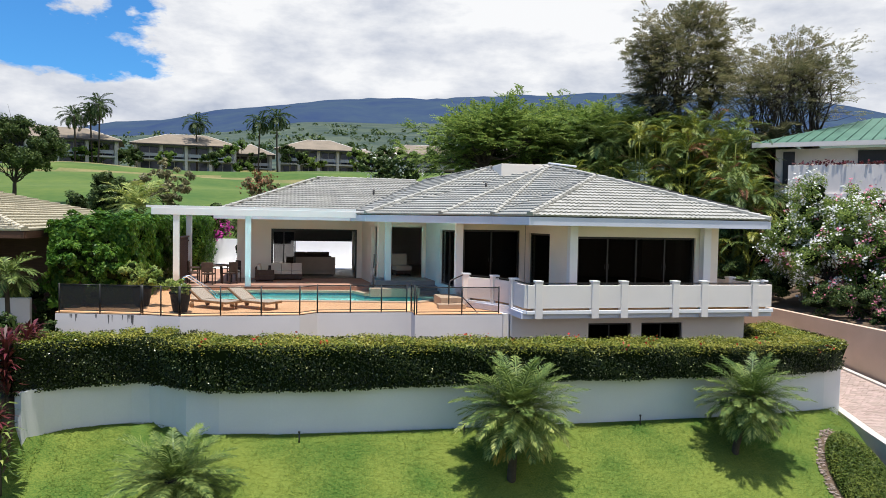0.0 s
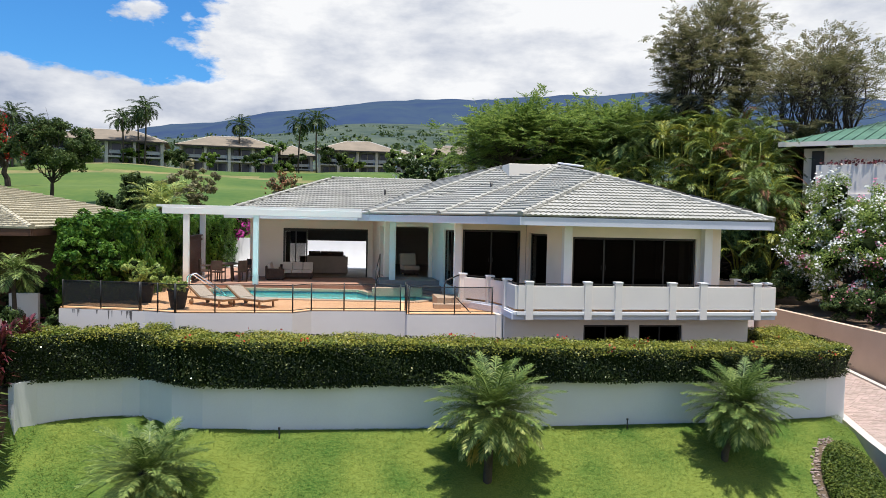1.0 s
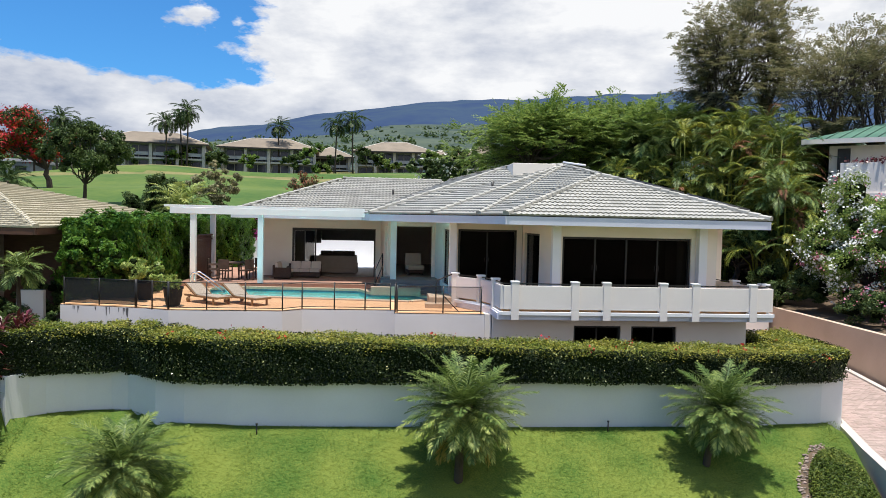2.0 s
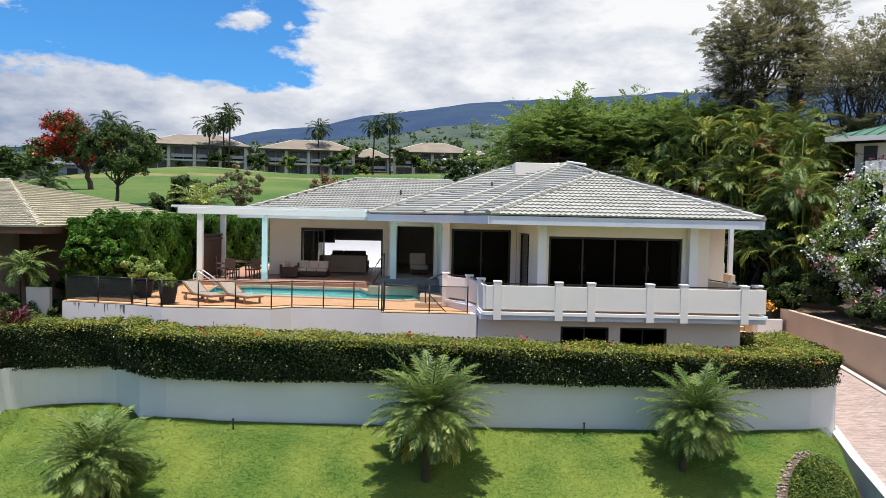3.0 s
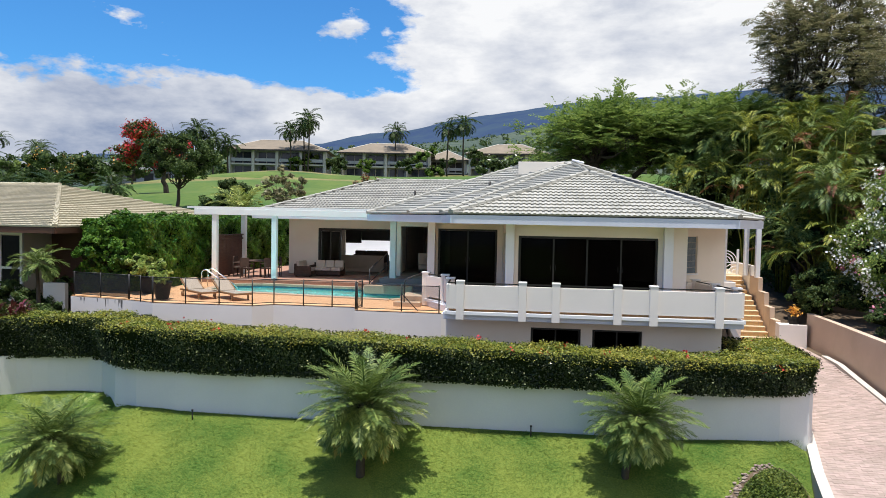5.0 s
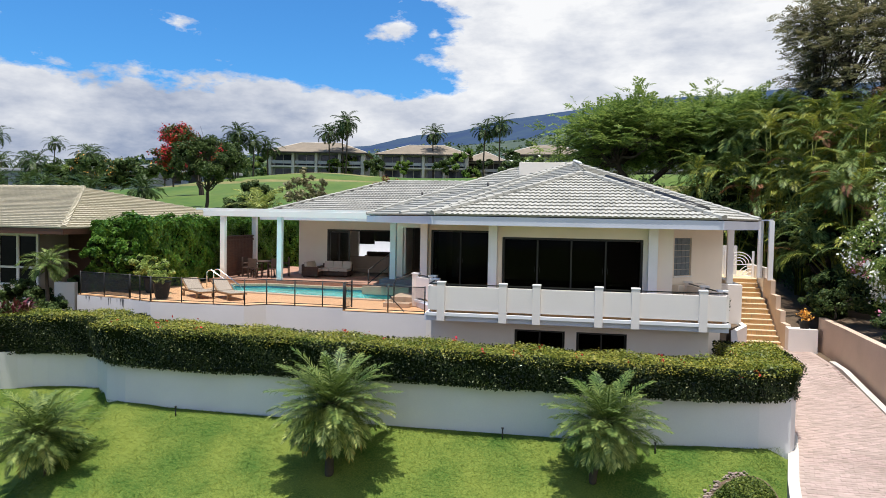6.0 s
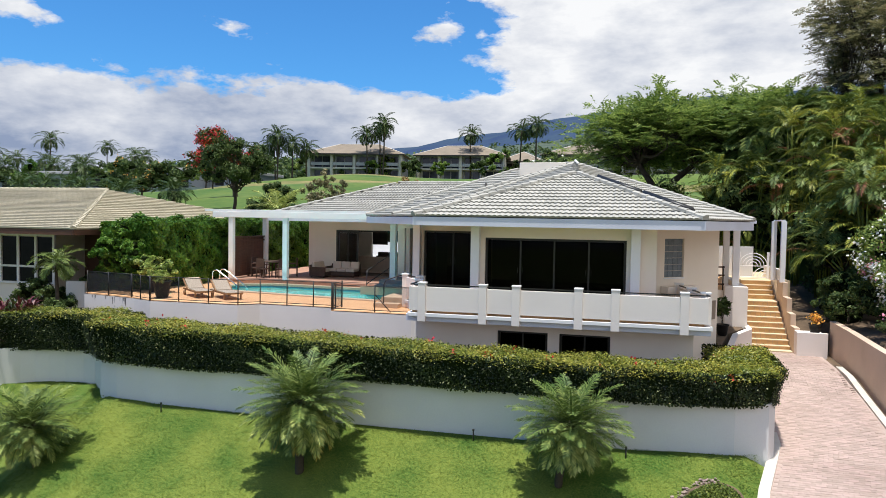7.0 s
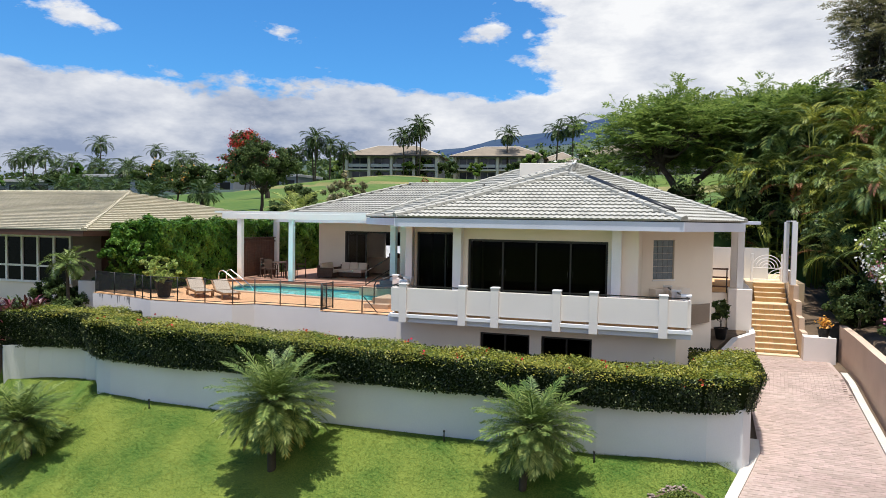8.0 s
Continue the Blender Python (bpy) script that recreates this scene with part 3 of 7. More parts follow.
def palm(name, base, top, fronds, length, label, seed, material, leaf_len=0.35, width=0.03, leaflets=38, trunk_r=0.12, spread_el=(-0.5, 1.25), droop=1.1, dry=0, group="", category="palm tree", ribs=True, ringed=True, older=0, older_mat=None, forward=0.75, heart=0.0):
    rng = np.random.default_rng(seed)
    t = thing(name, base, label, category, group)
    b, c = Vector(base), Vector(top)
    pts = [b - Vector((0, 0, 0.3))]
    n = 10
    for i in range(1, n + 1):
        f = i / n
        pts.append(b.lerp(c, f) + Vector((math.sin(f * 2.4 + seed) * 0.03, math.cos(f * 2.0 + seed) * 0.03, 0)) * (c - b).length * 0.5)
    pts[-1] = c
    tube("trunk", pts, trunk_r * 1.15, M_trunk, t, r1=trunk_r * 0.8, res=9)
    green, yellow, ribq, old = [], [], [], []
    for i in range(fronds):
        f = (i + 0.5) / fronds
        el = math.asin(math.sin(spread_el[1]) + (math.sin(spread_el[0]) - math.sin(spread_el[1])) * f) if heart else spread_el[1] + (spread_el[0] - spread_el[1]) * f ** 0.8
        az = i * 2.39996 + rng.normal() * 0.12
        ln = length * rng.uniform(0.85, 1.1) * (0.75 + 0.25 * math.sin(math.pi * min(1, f + 0.25)))
        q, rib = frond(rng, ln, droop * rng.uniform(0.75, 1.2), el, az, leaflets, leaf_len, width, 0.7 if forward > 1 else 0.5, forward)
        (yellow if i >= fronds - dry else old if i >= fronds - dry - older and i % 4 else green).append(q + np.array(top))
        w = np.array([-math.sin(az), math.cos(az), 0]) * 0.012 * (1 + 8 * trunk_r)
        r = rib + np.array(top)
        for k in range(0, len(r) - 1, 1):
            ribq.append([r[k] - w, r[k] + w, r[k + 1] + w * 0.8, r[k + 1] - w * 0.8])
    quads_ob("crown", np.concatenate(green), material, t)
    if old:
        quads_ob("outer_fronds", np.concatenate(old), older_mat, t, "lighter yellow-green outer fronds")
    if yellow:
        quads_ob("dry_fronds", np.concatenate(yellow), M_frond_y, t, "yellowed dry lower fronds")
    if heart:
        bm = bmesh.new()
        clump_core(bm, (top[0], top[1], top[2] - 0.05), (heart, heart, heart * 1.1), seed)
        part("crown_heart", bm, M_trunk, t, "dark fibrous heart of the crown")
    if ribs:
        quads_ob("frond_ribs", np.array(ribq), material, t)
    return t


def hedge_leaves(lo, hi, per_m2, size, rng, lump=0.06, skip_bottom=True):
    """Leaf points over the faces of a clipped block; returns points and outward directions."""
    lo, hi = np.array(lo, float), np.array(hi, float)
    d = hi - lo
    P, N = [], []
    for ax, s in ((0, -1), (0, 1), (1, -1), (1, 1), (2, 1)):
        o = [i for i in range(3) if i != ax]
        n = int(per_m2 * d[o[0]] * d[o[1]])
        p = np.empty((n, 3))
        p[:, o[0]] = lo[o[0]] + rng.uniform(0, 1, n) * d[o[0]]
        p[:, o[1]] = lo[o[1]] + rng.uniform(0, 1, n) * d[o[1]]
        wob = lump * np.sin(p[:, o[0]] * 2.1 + ax) * np.cos(p[:, o[1]] * 2.7 + s) + 0.7 * lump * np.sin(p[:, o[0]] * 5.3 + p[:, o[1]] * 2.0 + s) * np.cos(p[:, o[1]] * 6.1 - p[:, o[0]])
        p[:, ax] = (hi if s > 0 else lo)[ax] + s * (wob + rng.normal(0, 0.045, n) - np.abs(rng.normal(0, 0.07, n)))
        if ax < 2:
            p[:, ax] -= s * 0.03 * (hi[2] - p[:, 2])
        nn = np.zeros((n, 3))
        nn[:, ax] = s
        P.append(p)
        N.append(nn)
    return np.concatenate(P), np.concatenate(N)

# ---- ground ----
def smooth01(a, b, v):
    t = np.clip((v - a) / (b - a), 0, 1)
    return t * t * (3 - 2 * t)


WALL_X = [-60, -6.7, -6.45, -5.95, -5.15, -3.9, -3.3, -2.5, 0.0, 9.0, 13.0, 15.5, 16.3, 40]
WALL_Y = [17.6, 17.6, 18.4, 19.15, 19.5, 19.75, 19.3, 18.45, 18.1, 17.95, 18.1, 18.4, 18.72, 18.9]


def ground_z(x, y):
    x, y = np.asarray(x, float), np.asarray(y, float)
    yw = np.interp(x, WALL_X, WALL_Y)
    crest = np.where(x < -2.5, np.maximum(yw, 19.0), yw)
    back = crest - y
    bank = -2.94 - 0.46 * np.maximum(back - 0.1, 0) + 0.10 * np.exp(-np.abs(back) / 0.8)
    bank = np.maximum(bank, -6.5) - 0.03 * smooth01(-4, -7, x) * 8 * smooth01(0, 3, back)
    lot = -1.9 + smooth01(28, 38, y) * 1.5 + smooth01(42.3, 46.5, y) * 2.9
    front = smooth01(0.35, 0.95, y - yw)
    z = bank * (1 - front) + lot * front
    z = z + np.clip(y - 46, 0, 76) * 0.098 + np.clip(y - 122, 0, 300) * 0.072 + np.clip(y - 422, 0, 2300) * np.interp(x, [-1500, -900, -450, 0, 800], [0.02, 0.045, 0.105, 0.140, 0.160])
    z = z - smooth01(-20, -110, x) * np.clip(y - 46, 0, 90) * 0.045
    z = z + (0.30 * np.sin(x * 0.11 + y * 0.05) + 0.25 * np.sin(y * 0.21 - x * 0.05)) * smooth01(50, 66, y)
    z = z + (0.9 * smooth01(95, 101, y + 3 * np.sin(x * 0.09)) - 0.9 * smooth01(104, 122, y)) * smooth01(-60, -40, x) + 0.5 * np.sin(x * 0.16 + 0.6) * np.exp(-((y - 116) / 7.0) ** 2)
    z = z + 5.0 * np.sin(x * 0.009 + 1.0) * np.sin(y * 0.008) * smooth01(180, 420, y)
    drive = np.maximum(-2.05 + (np.minimum(y, 26.2) - 28.6) * 0.1, -6.5)
    k = smooth01(16.1, 16.7, x) * (1 - smooth01(21, 21.6, x)) * (1 - smooth01(31.3, 32.3, y))
    k = np.where(y < 18.9, smooth01(0, 1.2, x - 16.2 + np.clip(18.9 - y, 0, 9) * 0.2), k)
    z = z * (1 - k) + (drive - 0.08) * k
    z = np.where((x > 16.05) & (x < 20.9) & (y < 31.4), np.minimum(z, drive - 0.1), z)
    kr = smooth01(20.5, 21.2, x) * (1 - smooth01(36, 44, y))
    z = z * (1 - kr) + (-1.05 + smooth01(22, 30, x) * 1.6) * kr
    return z


def sheet(name, xs, ys, material, label, kind="structure", category="ground", lift=0.0):
    X, Y = np.meshgrid(xs, ys)
    Z = ground_z(X, Y) + lift
    v = np.stack([X.ravel(), Y.ravel(), Z.ravel()], 1)
    nx, ny = len(xs), len(ys)
    i = np.arange(nx * ny).reshape(ny, nx)
    f = np.stack([i[:-1, :-1].ravel(), i[:-1, 1:].ravel(), i[1:, 1:].ravel(), i[1:, :-1].ravel()], 1)
    return tagged(mesh_ob(name, v, f.tolist(), material, smooth=True), label, category, "", kind)


def steps_of(*spans):
    out = []
    for a, b, n in spans:
        out += list(np.linspace(a, b, n, endpoint=False))
    return np.array(out + [spans[-1][1]])


ground = sheet("ground", steps_of((-2600, -300, 24), (-300, -60, 24), (-60, -10, 25), (-10, 24, 70), (24, 90, 30), (90, 400, 24), (400, 2600, 22)), steps_of((-200, 0, 10), (0, 32, 100), (32, 140, 70), (140, 480, 40), (480, 2600, 40)), M_ground, "grassy slope rising to dry upland behind the houses")
# mown surfaces lie as material regions of the same sheet
ground.data.materials.append(M_lawn)
ground.data.materials.append(M_fairway)
ground.data.materials.append(M_soil)
ground.data.materials.append(M_rough)
for p in ground.data.polygons:
    cx, cy, cz = p.center
    if cy < float(np.interp(cx, WALL_X, WALL_Y)) + 0.4 and -30 < cx < 16.9:
        p.material_index = 1
    elif cy < 43 and -14 < cx < 40:
        p.material_index = 3
    elif cy < 150 and -52 < cx < 260:
        band = cy + 3 * math.sin(cx * 0.09) + 2 * math.sin(cx * 0.031 + 1)
        p.material_index = 4 if 93 < band < 98 or 111 < band < 116 or band > 134 else 2

# far mountain, its top lost in cloud
mv, mf = [], []
NX = 110
MX, MZ = [-2900, -1500, -842, -80, 386, 740, 1660, 2900], [320, 375, 465, 595, 655, 665, 745, 790]
for j in range(12):
    for i in range(NX + 1):
        x = -2900 + 5800 * i / NX
        f = j / 11
        y = 2450 + 1400 * f
        prof = float(np.interp(x, MX, MZ)) + 16 * noise.noise(Vector((x / 260, 3.1, 0))) + 7 * noise.noise(Vector((x / 70, 9.1, 0)))
        lo = float(ground_z(x, 2450)) - 40
        z = lo + (prof - lo) * f ** 0.75 + 34 * noise.noise(Vector((x / 190, y / 420, 1.0))) * (1 - f) * min(1, 3 * f)
        mv.append((x, y, z))
for j in range(11):
    for i in range(NX):
        a = j * (NX + 1) + i
        mf.append((a, a + 1, a + NX + 2, a + NX + 1))
# distance haze is painted into the blue base colours
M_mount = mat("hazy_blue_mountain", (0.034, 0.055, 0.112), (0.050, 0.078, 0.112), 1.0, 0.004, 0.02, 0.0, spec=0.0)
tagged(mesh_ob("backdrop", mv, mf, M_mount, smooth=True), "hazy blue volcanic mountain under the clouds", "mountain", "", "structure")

# ---- retaining wall, hedge and driveway ----
FRONT = [(-6.4, 18.45), (-5.95, 19.15), (-5.15, 19.5), (-3.9, 19.75), (-3.3, 19.3), (-2.5, 18.45), (0.0, 18.1), (9.0, 17.95), (13.0, 18.1), (15.5, 18.4), (16.3, 18.68), (16.48, 18.95), (16.56, 19.7), (16.62, 21.0), (16.6, 23.2)]


def ribbon_wall(name, line, thick, z0f, z1f, material, label, cap=0.0):
    """A wall along a plan line; foot and top are functions of the plan."""
    n = len(line)
    V, F = [], []
    for i, (x, y) in enumerate(line):
        a, b = line[max(i - 1, 0)], line[min(i + 1, n - 1)]
        d = Vector((b[0] - a[0], b[1] - a[1])).normalized()
        nx, ny = -d.y * thick, d.x * thick
        V += [(x, y, z0f(x, y)), (x, y, z1f(x, y)), (x + nx, y + ny, z1f(x, y)), (x + nx, y + ny, z0f(x, y))]
    for i in range(n - 1):
        a, b = 4 * i, 4 * i + 4
        F += [(a, b, b + 1, a + 1), (a + 1, b + 1, b + 2, a + 2), (a + 2, b + 2, b + 3, a + 3)]
    F += [(0, 1, 2, 3), (4 * n - 1, 4 * n - 2, 4 * n - 3, 4 * n - 4)]
    return tagged(mesh_ob(name, V, F, material), label, "wall", "", "structure")


def refine(line, step=0.4):
    out = []
    for a, b in zip(line, line[1:]):
        k = max(1, int(math.dist(a, b) / step))
        out += [(a[0] + (b[0] - a[0]) * i / k, a[1] + (b[1] - a[1]) * i / k) for i in range(k)]
    return out + [line[-1]]


def wall_top(x, y):
    return -1.69 + 0.022 * min(max(x, 0), 6) - 0.006 * max(x - 6, 0)


BENT = FRONT[:1]
for a, b in zip(FRONT[:8], FRONT[1:8]):
    BENT += [(a[0] * 0.75 + b[0] * 0.25, a[1] * 0.75 + b[1] * 0.25), (a[0] * 0.25 + b[0] * 0.75, a[1] * 0.25 + b[1] * 0.75)]
BENT += FRONT[8:]
ribbon_wall("wall_front", refine(BENT), 0.22, lambda x, y: -4.2, wall_top, M_retain, "smooth grey-white stucco retaining wall above the lawn")


def hedge_run(name, line, depth, z0f, z1f, overhang, per_m2, size, label, seed, top_mat, side_mat, red=0):
    """A clipped hedge that follows a plan line."""
    rng = np.random.default_rng(seed)
    h = thing(name, (*line[0], z0f(*line[0])), label, "hedge")
    line = refine(line, 0.5)
    n = len(line)
    V, F, P, N, T = [], [], [], [], []
    for i, (x, y) in enumerate(line):
        a, b = line[max(i - 1, 0)], line[min(i + 1, n - 1)]
        d = Vector((b[0] - a[0], b[1] - a[1])).normalized()
        nv = np.array([-d.y, d.x])
        f, k = np.array([x, y]) - nv * (overhang - 0.05), np.array([x, y]) + nv * (depth - 0.12)
        z0, z1 = z0f(x, y), z1f(x, y)
        V += [(*(f + nv * (0.165 * (z1 - z0) + 0.06)), z0 + 0.02), (*f, z1 - 0.12), (*k, z1 - 0.12), (*k, z0 + 0.05)]
        if i < n - 1:
            nx = np.array(line[i + 1]) - np.array([x, y])
            ln = float(np.hypot(*nx))
            for kind, area in (("front", ln * (z1 - z0)), ("top", ln * (depth + overhang)), ("back", ln * (z1 - z0) * 0.5)):
                m = int(per_m2 * area)
                s = rng.uniform(0, 1, (m, 1))
                u = rng.uniform(0, 1, m)
                base = np.array([x, y]) + nx * s
                lump = 0.05 * np.sin((base[:, 0] * 1.9 + base[:, 1]) * 1.3 + u * 5)
                off = lump + rng.normal(0, 0.04, m) - np.abs(rng.normal(0, 0.06, m))
                if kind == "top":
                    xy = base + nv * (-overhang + u[:, None] * (depth + overhang))
                    edge = np.minimum(u, 1 - u) * (depth + overhang)
                    pz = z1 + off - 0.10 * np.exp(-edge / 0.08)
                    T.append((np.column_stack([xy, pz]), np.tile([0, 0, 1.0], (m, 1))))
                else:
                    sg = -1 if kind == "front" else 1
                    o = overhang if kind == "front" else depth
                    pz = z0 + u * (z1 - z0)
                    xy = base + sg * nv * (o + off - 0.10 * np.exp(-(z1 - pz) / 0.08) - 0.165 * (z1 - pz))[:, None]
                    P.append((np.column_stack([xy, pz]), np.tile([sg * nv[0], sg * nv[1], 0.25], (m, 1))))
    for i in range(n - 1):
        a, b = 4 * i, 4 * i + 4
        F += [(a, b, b + 1, a + 1), (a + 1, b + 1, b + 2, a + 2), (a + 2, b + 2, b + 3, a + 3), (a + 3, b + 3, b, a)]
    F += [(0, 1, 2, 3), (4 * n - 1, 4 * n - 2, 4 * n - 3, 4 * n - 4)]
    for e, (x, y), sgn in ((0, line[0], -1), (-1, line[-1], 1)):
        a, b = (line[0], line[1]) if e == 0 else (line[-2], line[-1])
        d = np.array([b[0] - a[0], b[1] - a[1]])
        d = d / np.hypot(*d)
        nv = np.array([-d[1], d[0]])
        z0, z1 = z0f(x, y), z1f(x, y)
        m = int(per_m2 * (depth + overhang) * (z1 - z0))
        u, w = rng.uniform(0, 1, m), rng.uniform(0, 1, m)
        xy = np.array([x, y]) + nv * (-overhang + u[:, None] * (depth + overhang)) + sgn * d * (0.1 + rng.normal(0, 0.05, m))[:, None]
        P.append((np.column_stack([xy, z0 + w * (z1 - z0)]), np.tile([sgn * d[0], sgn * d[1], 0.25], (m, 1))))
    mesh_ob("inner_shade_core", V, F, M_hcore, h)
    p, q = np.concatenate([a for a, b in P]), np.concatenate([b for a, b in P])
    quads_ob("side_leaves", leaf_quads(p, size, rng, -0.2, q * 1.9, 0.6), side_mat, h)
    # a few pale leaves imitate sky glints by their colour
    s = rng.random(len(p)) < 0.07
    quads_ob("glint_leaves", leaf_quads(p[s] + q[s] * 0.02, size * 0.8, rng, 0.2, q[s] * 0.6, 0.6), M_hedge_glint, h, "pale leaves painted as sky glints on the hedge sides")
    p2, q2 = np.concatenate([a for a, b in T]), np.concatenate([b for a, b in T])
    quads_ob("top_leaves", leaf_quads(p2, size, rng, 0.3, q2, 0.6), top_mat, h, "yellow-green top leaves, sunlit tone in the colour")
    if red:
        s = rng.choice(len(p2), red)
        c = p2[s] + np.array([0, 0, 0.05])
        c = np.repeat(c, 9, 0) + rng.normal(0, 0.07, (red * 9, 3))
        quads_ob("red_flowers", leaf_quads(c, 0.07, rng, 0.5, None, 0.9), M_red, h, "small scattered red blossoms")["kind"] = "stuff"
    return h


HEDGE_A = [(-6.75, 18.75), (-6.0, 19.2), (-5.15, 19.52), (-3.9, 19.75), (-3.25, 19.5)]
HEDGE_B = [(-3.2, 19.22), (-2.75, 18.75), (-2.2, 18.4), (0.0, 18.12), (9.0, 17.97), (13.0, 18.12), (15.3, 18.42), (16.1, 18.85), (16.4, 19.6), (16.5, 21.0), (16.45, 22.6)]
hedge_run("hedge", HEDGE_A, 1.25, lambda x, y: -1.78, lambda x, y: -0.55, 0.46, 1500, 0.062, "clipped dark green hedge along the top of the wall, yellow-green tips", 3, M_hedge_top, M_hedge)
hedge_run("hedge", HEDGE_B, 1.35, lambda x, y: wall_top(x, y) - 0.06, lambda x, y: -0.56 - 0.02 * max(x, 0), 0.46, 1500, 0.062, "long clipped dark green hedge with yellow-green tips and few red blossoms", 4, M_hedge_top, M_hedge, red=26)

# ---- main house ----
ZF = 0.16
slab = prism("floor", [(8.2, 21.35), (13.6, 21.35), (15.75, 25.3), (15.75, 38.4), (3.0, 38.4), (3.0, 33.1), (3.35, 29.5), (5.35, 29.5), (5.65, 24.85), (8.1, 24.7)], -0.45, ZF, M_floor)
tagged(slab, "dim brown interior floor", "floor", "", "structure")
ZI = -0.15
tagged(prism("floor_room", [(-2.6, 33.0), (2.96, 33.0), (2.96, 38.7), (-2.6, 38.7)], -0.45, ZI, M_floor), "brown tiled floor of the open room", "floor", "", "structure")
ZT = 2.62
wall("wall_window_bay", (8.45, 21.3), (13.7, 21.3), -0.45, ZT, M_stucco, [(0.30, 4.42, ZF, 2.16)], label="cream stucco wall round the wide sliding windows")
slider("window_1", (8.75, 21.3), (12.87, 21.3), ZF, 2.16, 4, "wide dark tinted sliding windows in four panels")
wall("wall_bay_return", (13.7, 21.502), (13.7, 23.1), -0.45, ZT, M_stucco, label="cream stucco return wall")
wall("wall_corner", (13.2, 22.75), (15.8, 25.35), -3.0, ZT, M_stucco, [(1.15, 2.02, 0.98, 2.2)], label="cream stucco corner wall with a glass-block window")
wall("wall_east", (15.8, 25.35), (15.8, 38.5), -2.6, ZT, M_stucco, label="cream stucco side wall")
wall("wall_bay_west", (8.13, 24.72), (8.43, 21.3), -0.45, ZT, M_stucco, [(0.30, 2.05, ZF, 2.2)], label="cream stucco wall with a narrow dark door")
slider("door_1", (8.13 + 0.3 * 0.30 / 3.43, 24.72 - 3.42 * 0.30 / 3.43), (8.13 + 0.3 * 2.05 / 3.43, 24.72 - 3.42 * 2.05 / 3.43), ZF, 2.2, 1, "narrow dark glazed door", category="door")
wall("wall_terrace", (5.6, 24.75), (8.12, 24.75), -0.45, ZT, M_stucco, [(0.22, 2.33, ZF, 2.28)], label="cream stucco wall round dark sliding doors")
slider("door_2", (5.82, 24.75), (7.93, 24.75), ZF, 2.28, 2, "dark tinted sliding glass doors onto the balcony", category="door")
wall("wall_entry_east", (5.3, 29.4), (5.6, 24.752), -0.45, ZT, M_teal, [(2.3, 4.3, ZF, 2.24)], label="stucco wall with a side window, aqua pool bounce in its colour")
slider("window_2", (5.3 + 0.3 * 2.3 / 4.66, 29.4 - 4.65 * 2.3 / 4.66), (5.3 + 0.3 * 4.3 / 4.66, 29.4 - 4.65 * 4.3 / 4.66), ZF, 2.24, 2, "dark side window beside the entry")
wall("wall_entry", (3.3, 29.4), (5.298, 29.4), -0.45, ZT, M_stucco, [(0.3, 1.85, ZF, 2.28)], label="cream wall round the open entry")
wall("wall_lanai_east", (2.95, 33.098), (3.3, 29.402), -0.45, ZT, M_stucco, [(2.2, 3.4, ZF, 2.28)], label="cream stucco side wall of the covered terrace with a dark door")
wall("wall_lanai", (-2.63, 33.1), (2.95, 33.1), -0.45, ZT, M_stucco, [(1.49, 5.34, ZI, 2.08)], label="cream stucco wall with a wide open sliding wall")
wall("wall_west", (-2.63, 38.5), (-2.63, 33.302), -0.45, ZT, M_stucco, label="cream stucco end wall")
wall("wall_north", (15.8, 38.5), (-2.43, 38.5), -0.45, ZT, M_stucco, [(12.9, 17.03, ZI, 2.2)], label="cream stucco back wall with a wide opening")
slider("door_4", (-1.12, 33.14), (-0.06, 33.14), ZI, 2.0, 2, "dark sliding glass panels stacked open", category="door")
of = thing("opening_frame", (-1.1, 33.08, ZI), "dark bronze frame of the wide opening", "frame", "", "structure")
box("jamb", -1.14, 33.06, ZI, -1.07, 33.12, 2.08, M_bronze, of)
box("jamb", 2.64, 33.06, ZI, 2.71, 33.12, 2.08, M_bronze, of)
box("head", -1.065, 33.06, 2.0, 2.635, 33.12, 2.08, M_bronze, of)
# dark sheets added to blacken the top of the back opening
for bx0, bx1, bz in ((-1.22, -0.32, 1.2), (-0.31, 2.88, 1.36)):
    rb = thing("roller_blind", (bx0, 38.45, bz), "dark sheet added across the top of the back opening", "blind", "back blinds")
    box("cloth", bx0, 38.44, bz + 0.03, bx1, 38.446, 2.25, M_bronze, rb)
    box("bottom_bar", bx0, 38.43, bz, bx1, 38.455, bz + 0.03, M_black, rb, bevel=0.004)
    tube("top_bar", [(bx0, 38.44, 2.28), (bx1, 38.44, 2.28)], 0.04, M_bronze, rb)
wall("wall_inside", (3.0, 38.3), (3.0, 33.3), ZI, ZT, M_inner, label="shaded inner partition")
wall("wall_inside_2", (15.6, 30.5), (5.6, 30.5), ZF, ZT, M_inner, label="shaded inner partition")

# roof
EAVE, ZE = 2.78, 2.5
L, M2, MM, FL, FR, R2, R3, RB = (2.6, 27.5), (4.87, 24.15), (6.25, 22.4), (6.8, 20.3), (14.86, 20.3), (16.6, 24.0), (16.9, 34.0), (13.0, 39.2)
A1, A2, A3 = Vector((10.72, 29.65, 5.0)), Vector((11.09, 25.5, 4.36)), Vector((8.5, 31.0, 4.95))
P1, P2 = Vector((0.95, 36.5, 4.56)), Vector((6.3, 36.5, 4.56))
PL, PB = (-3.3, 30.2), (-3.3, 39.3)


def e3(p):
    return Vector((p[0], p[1], EAVE))


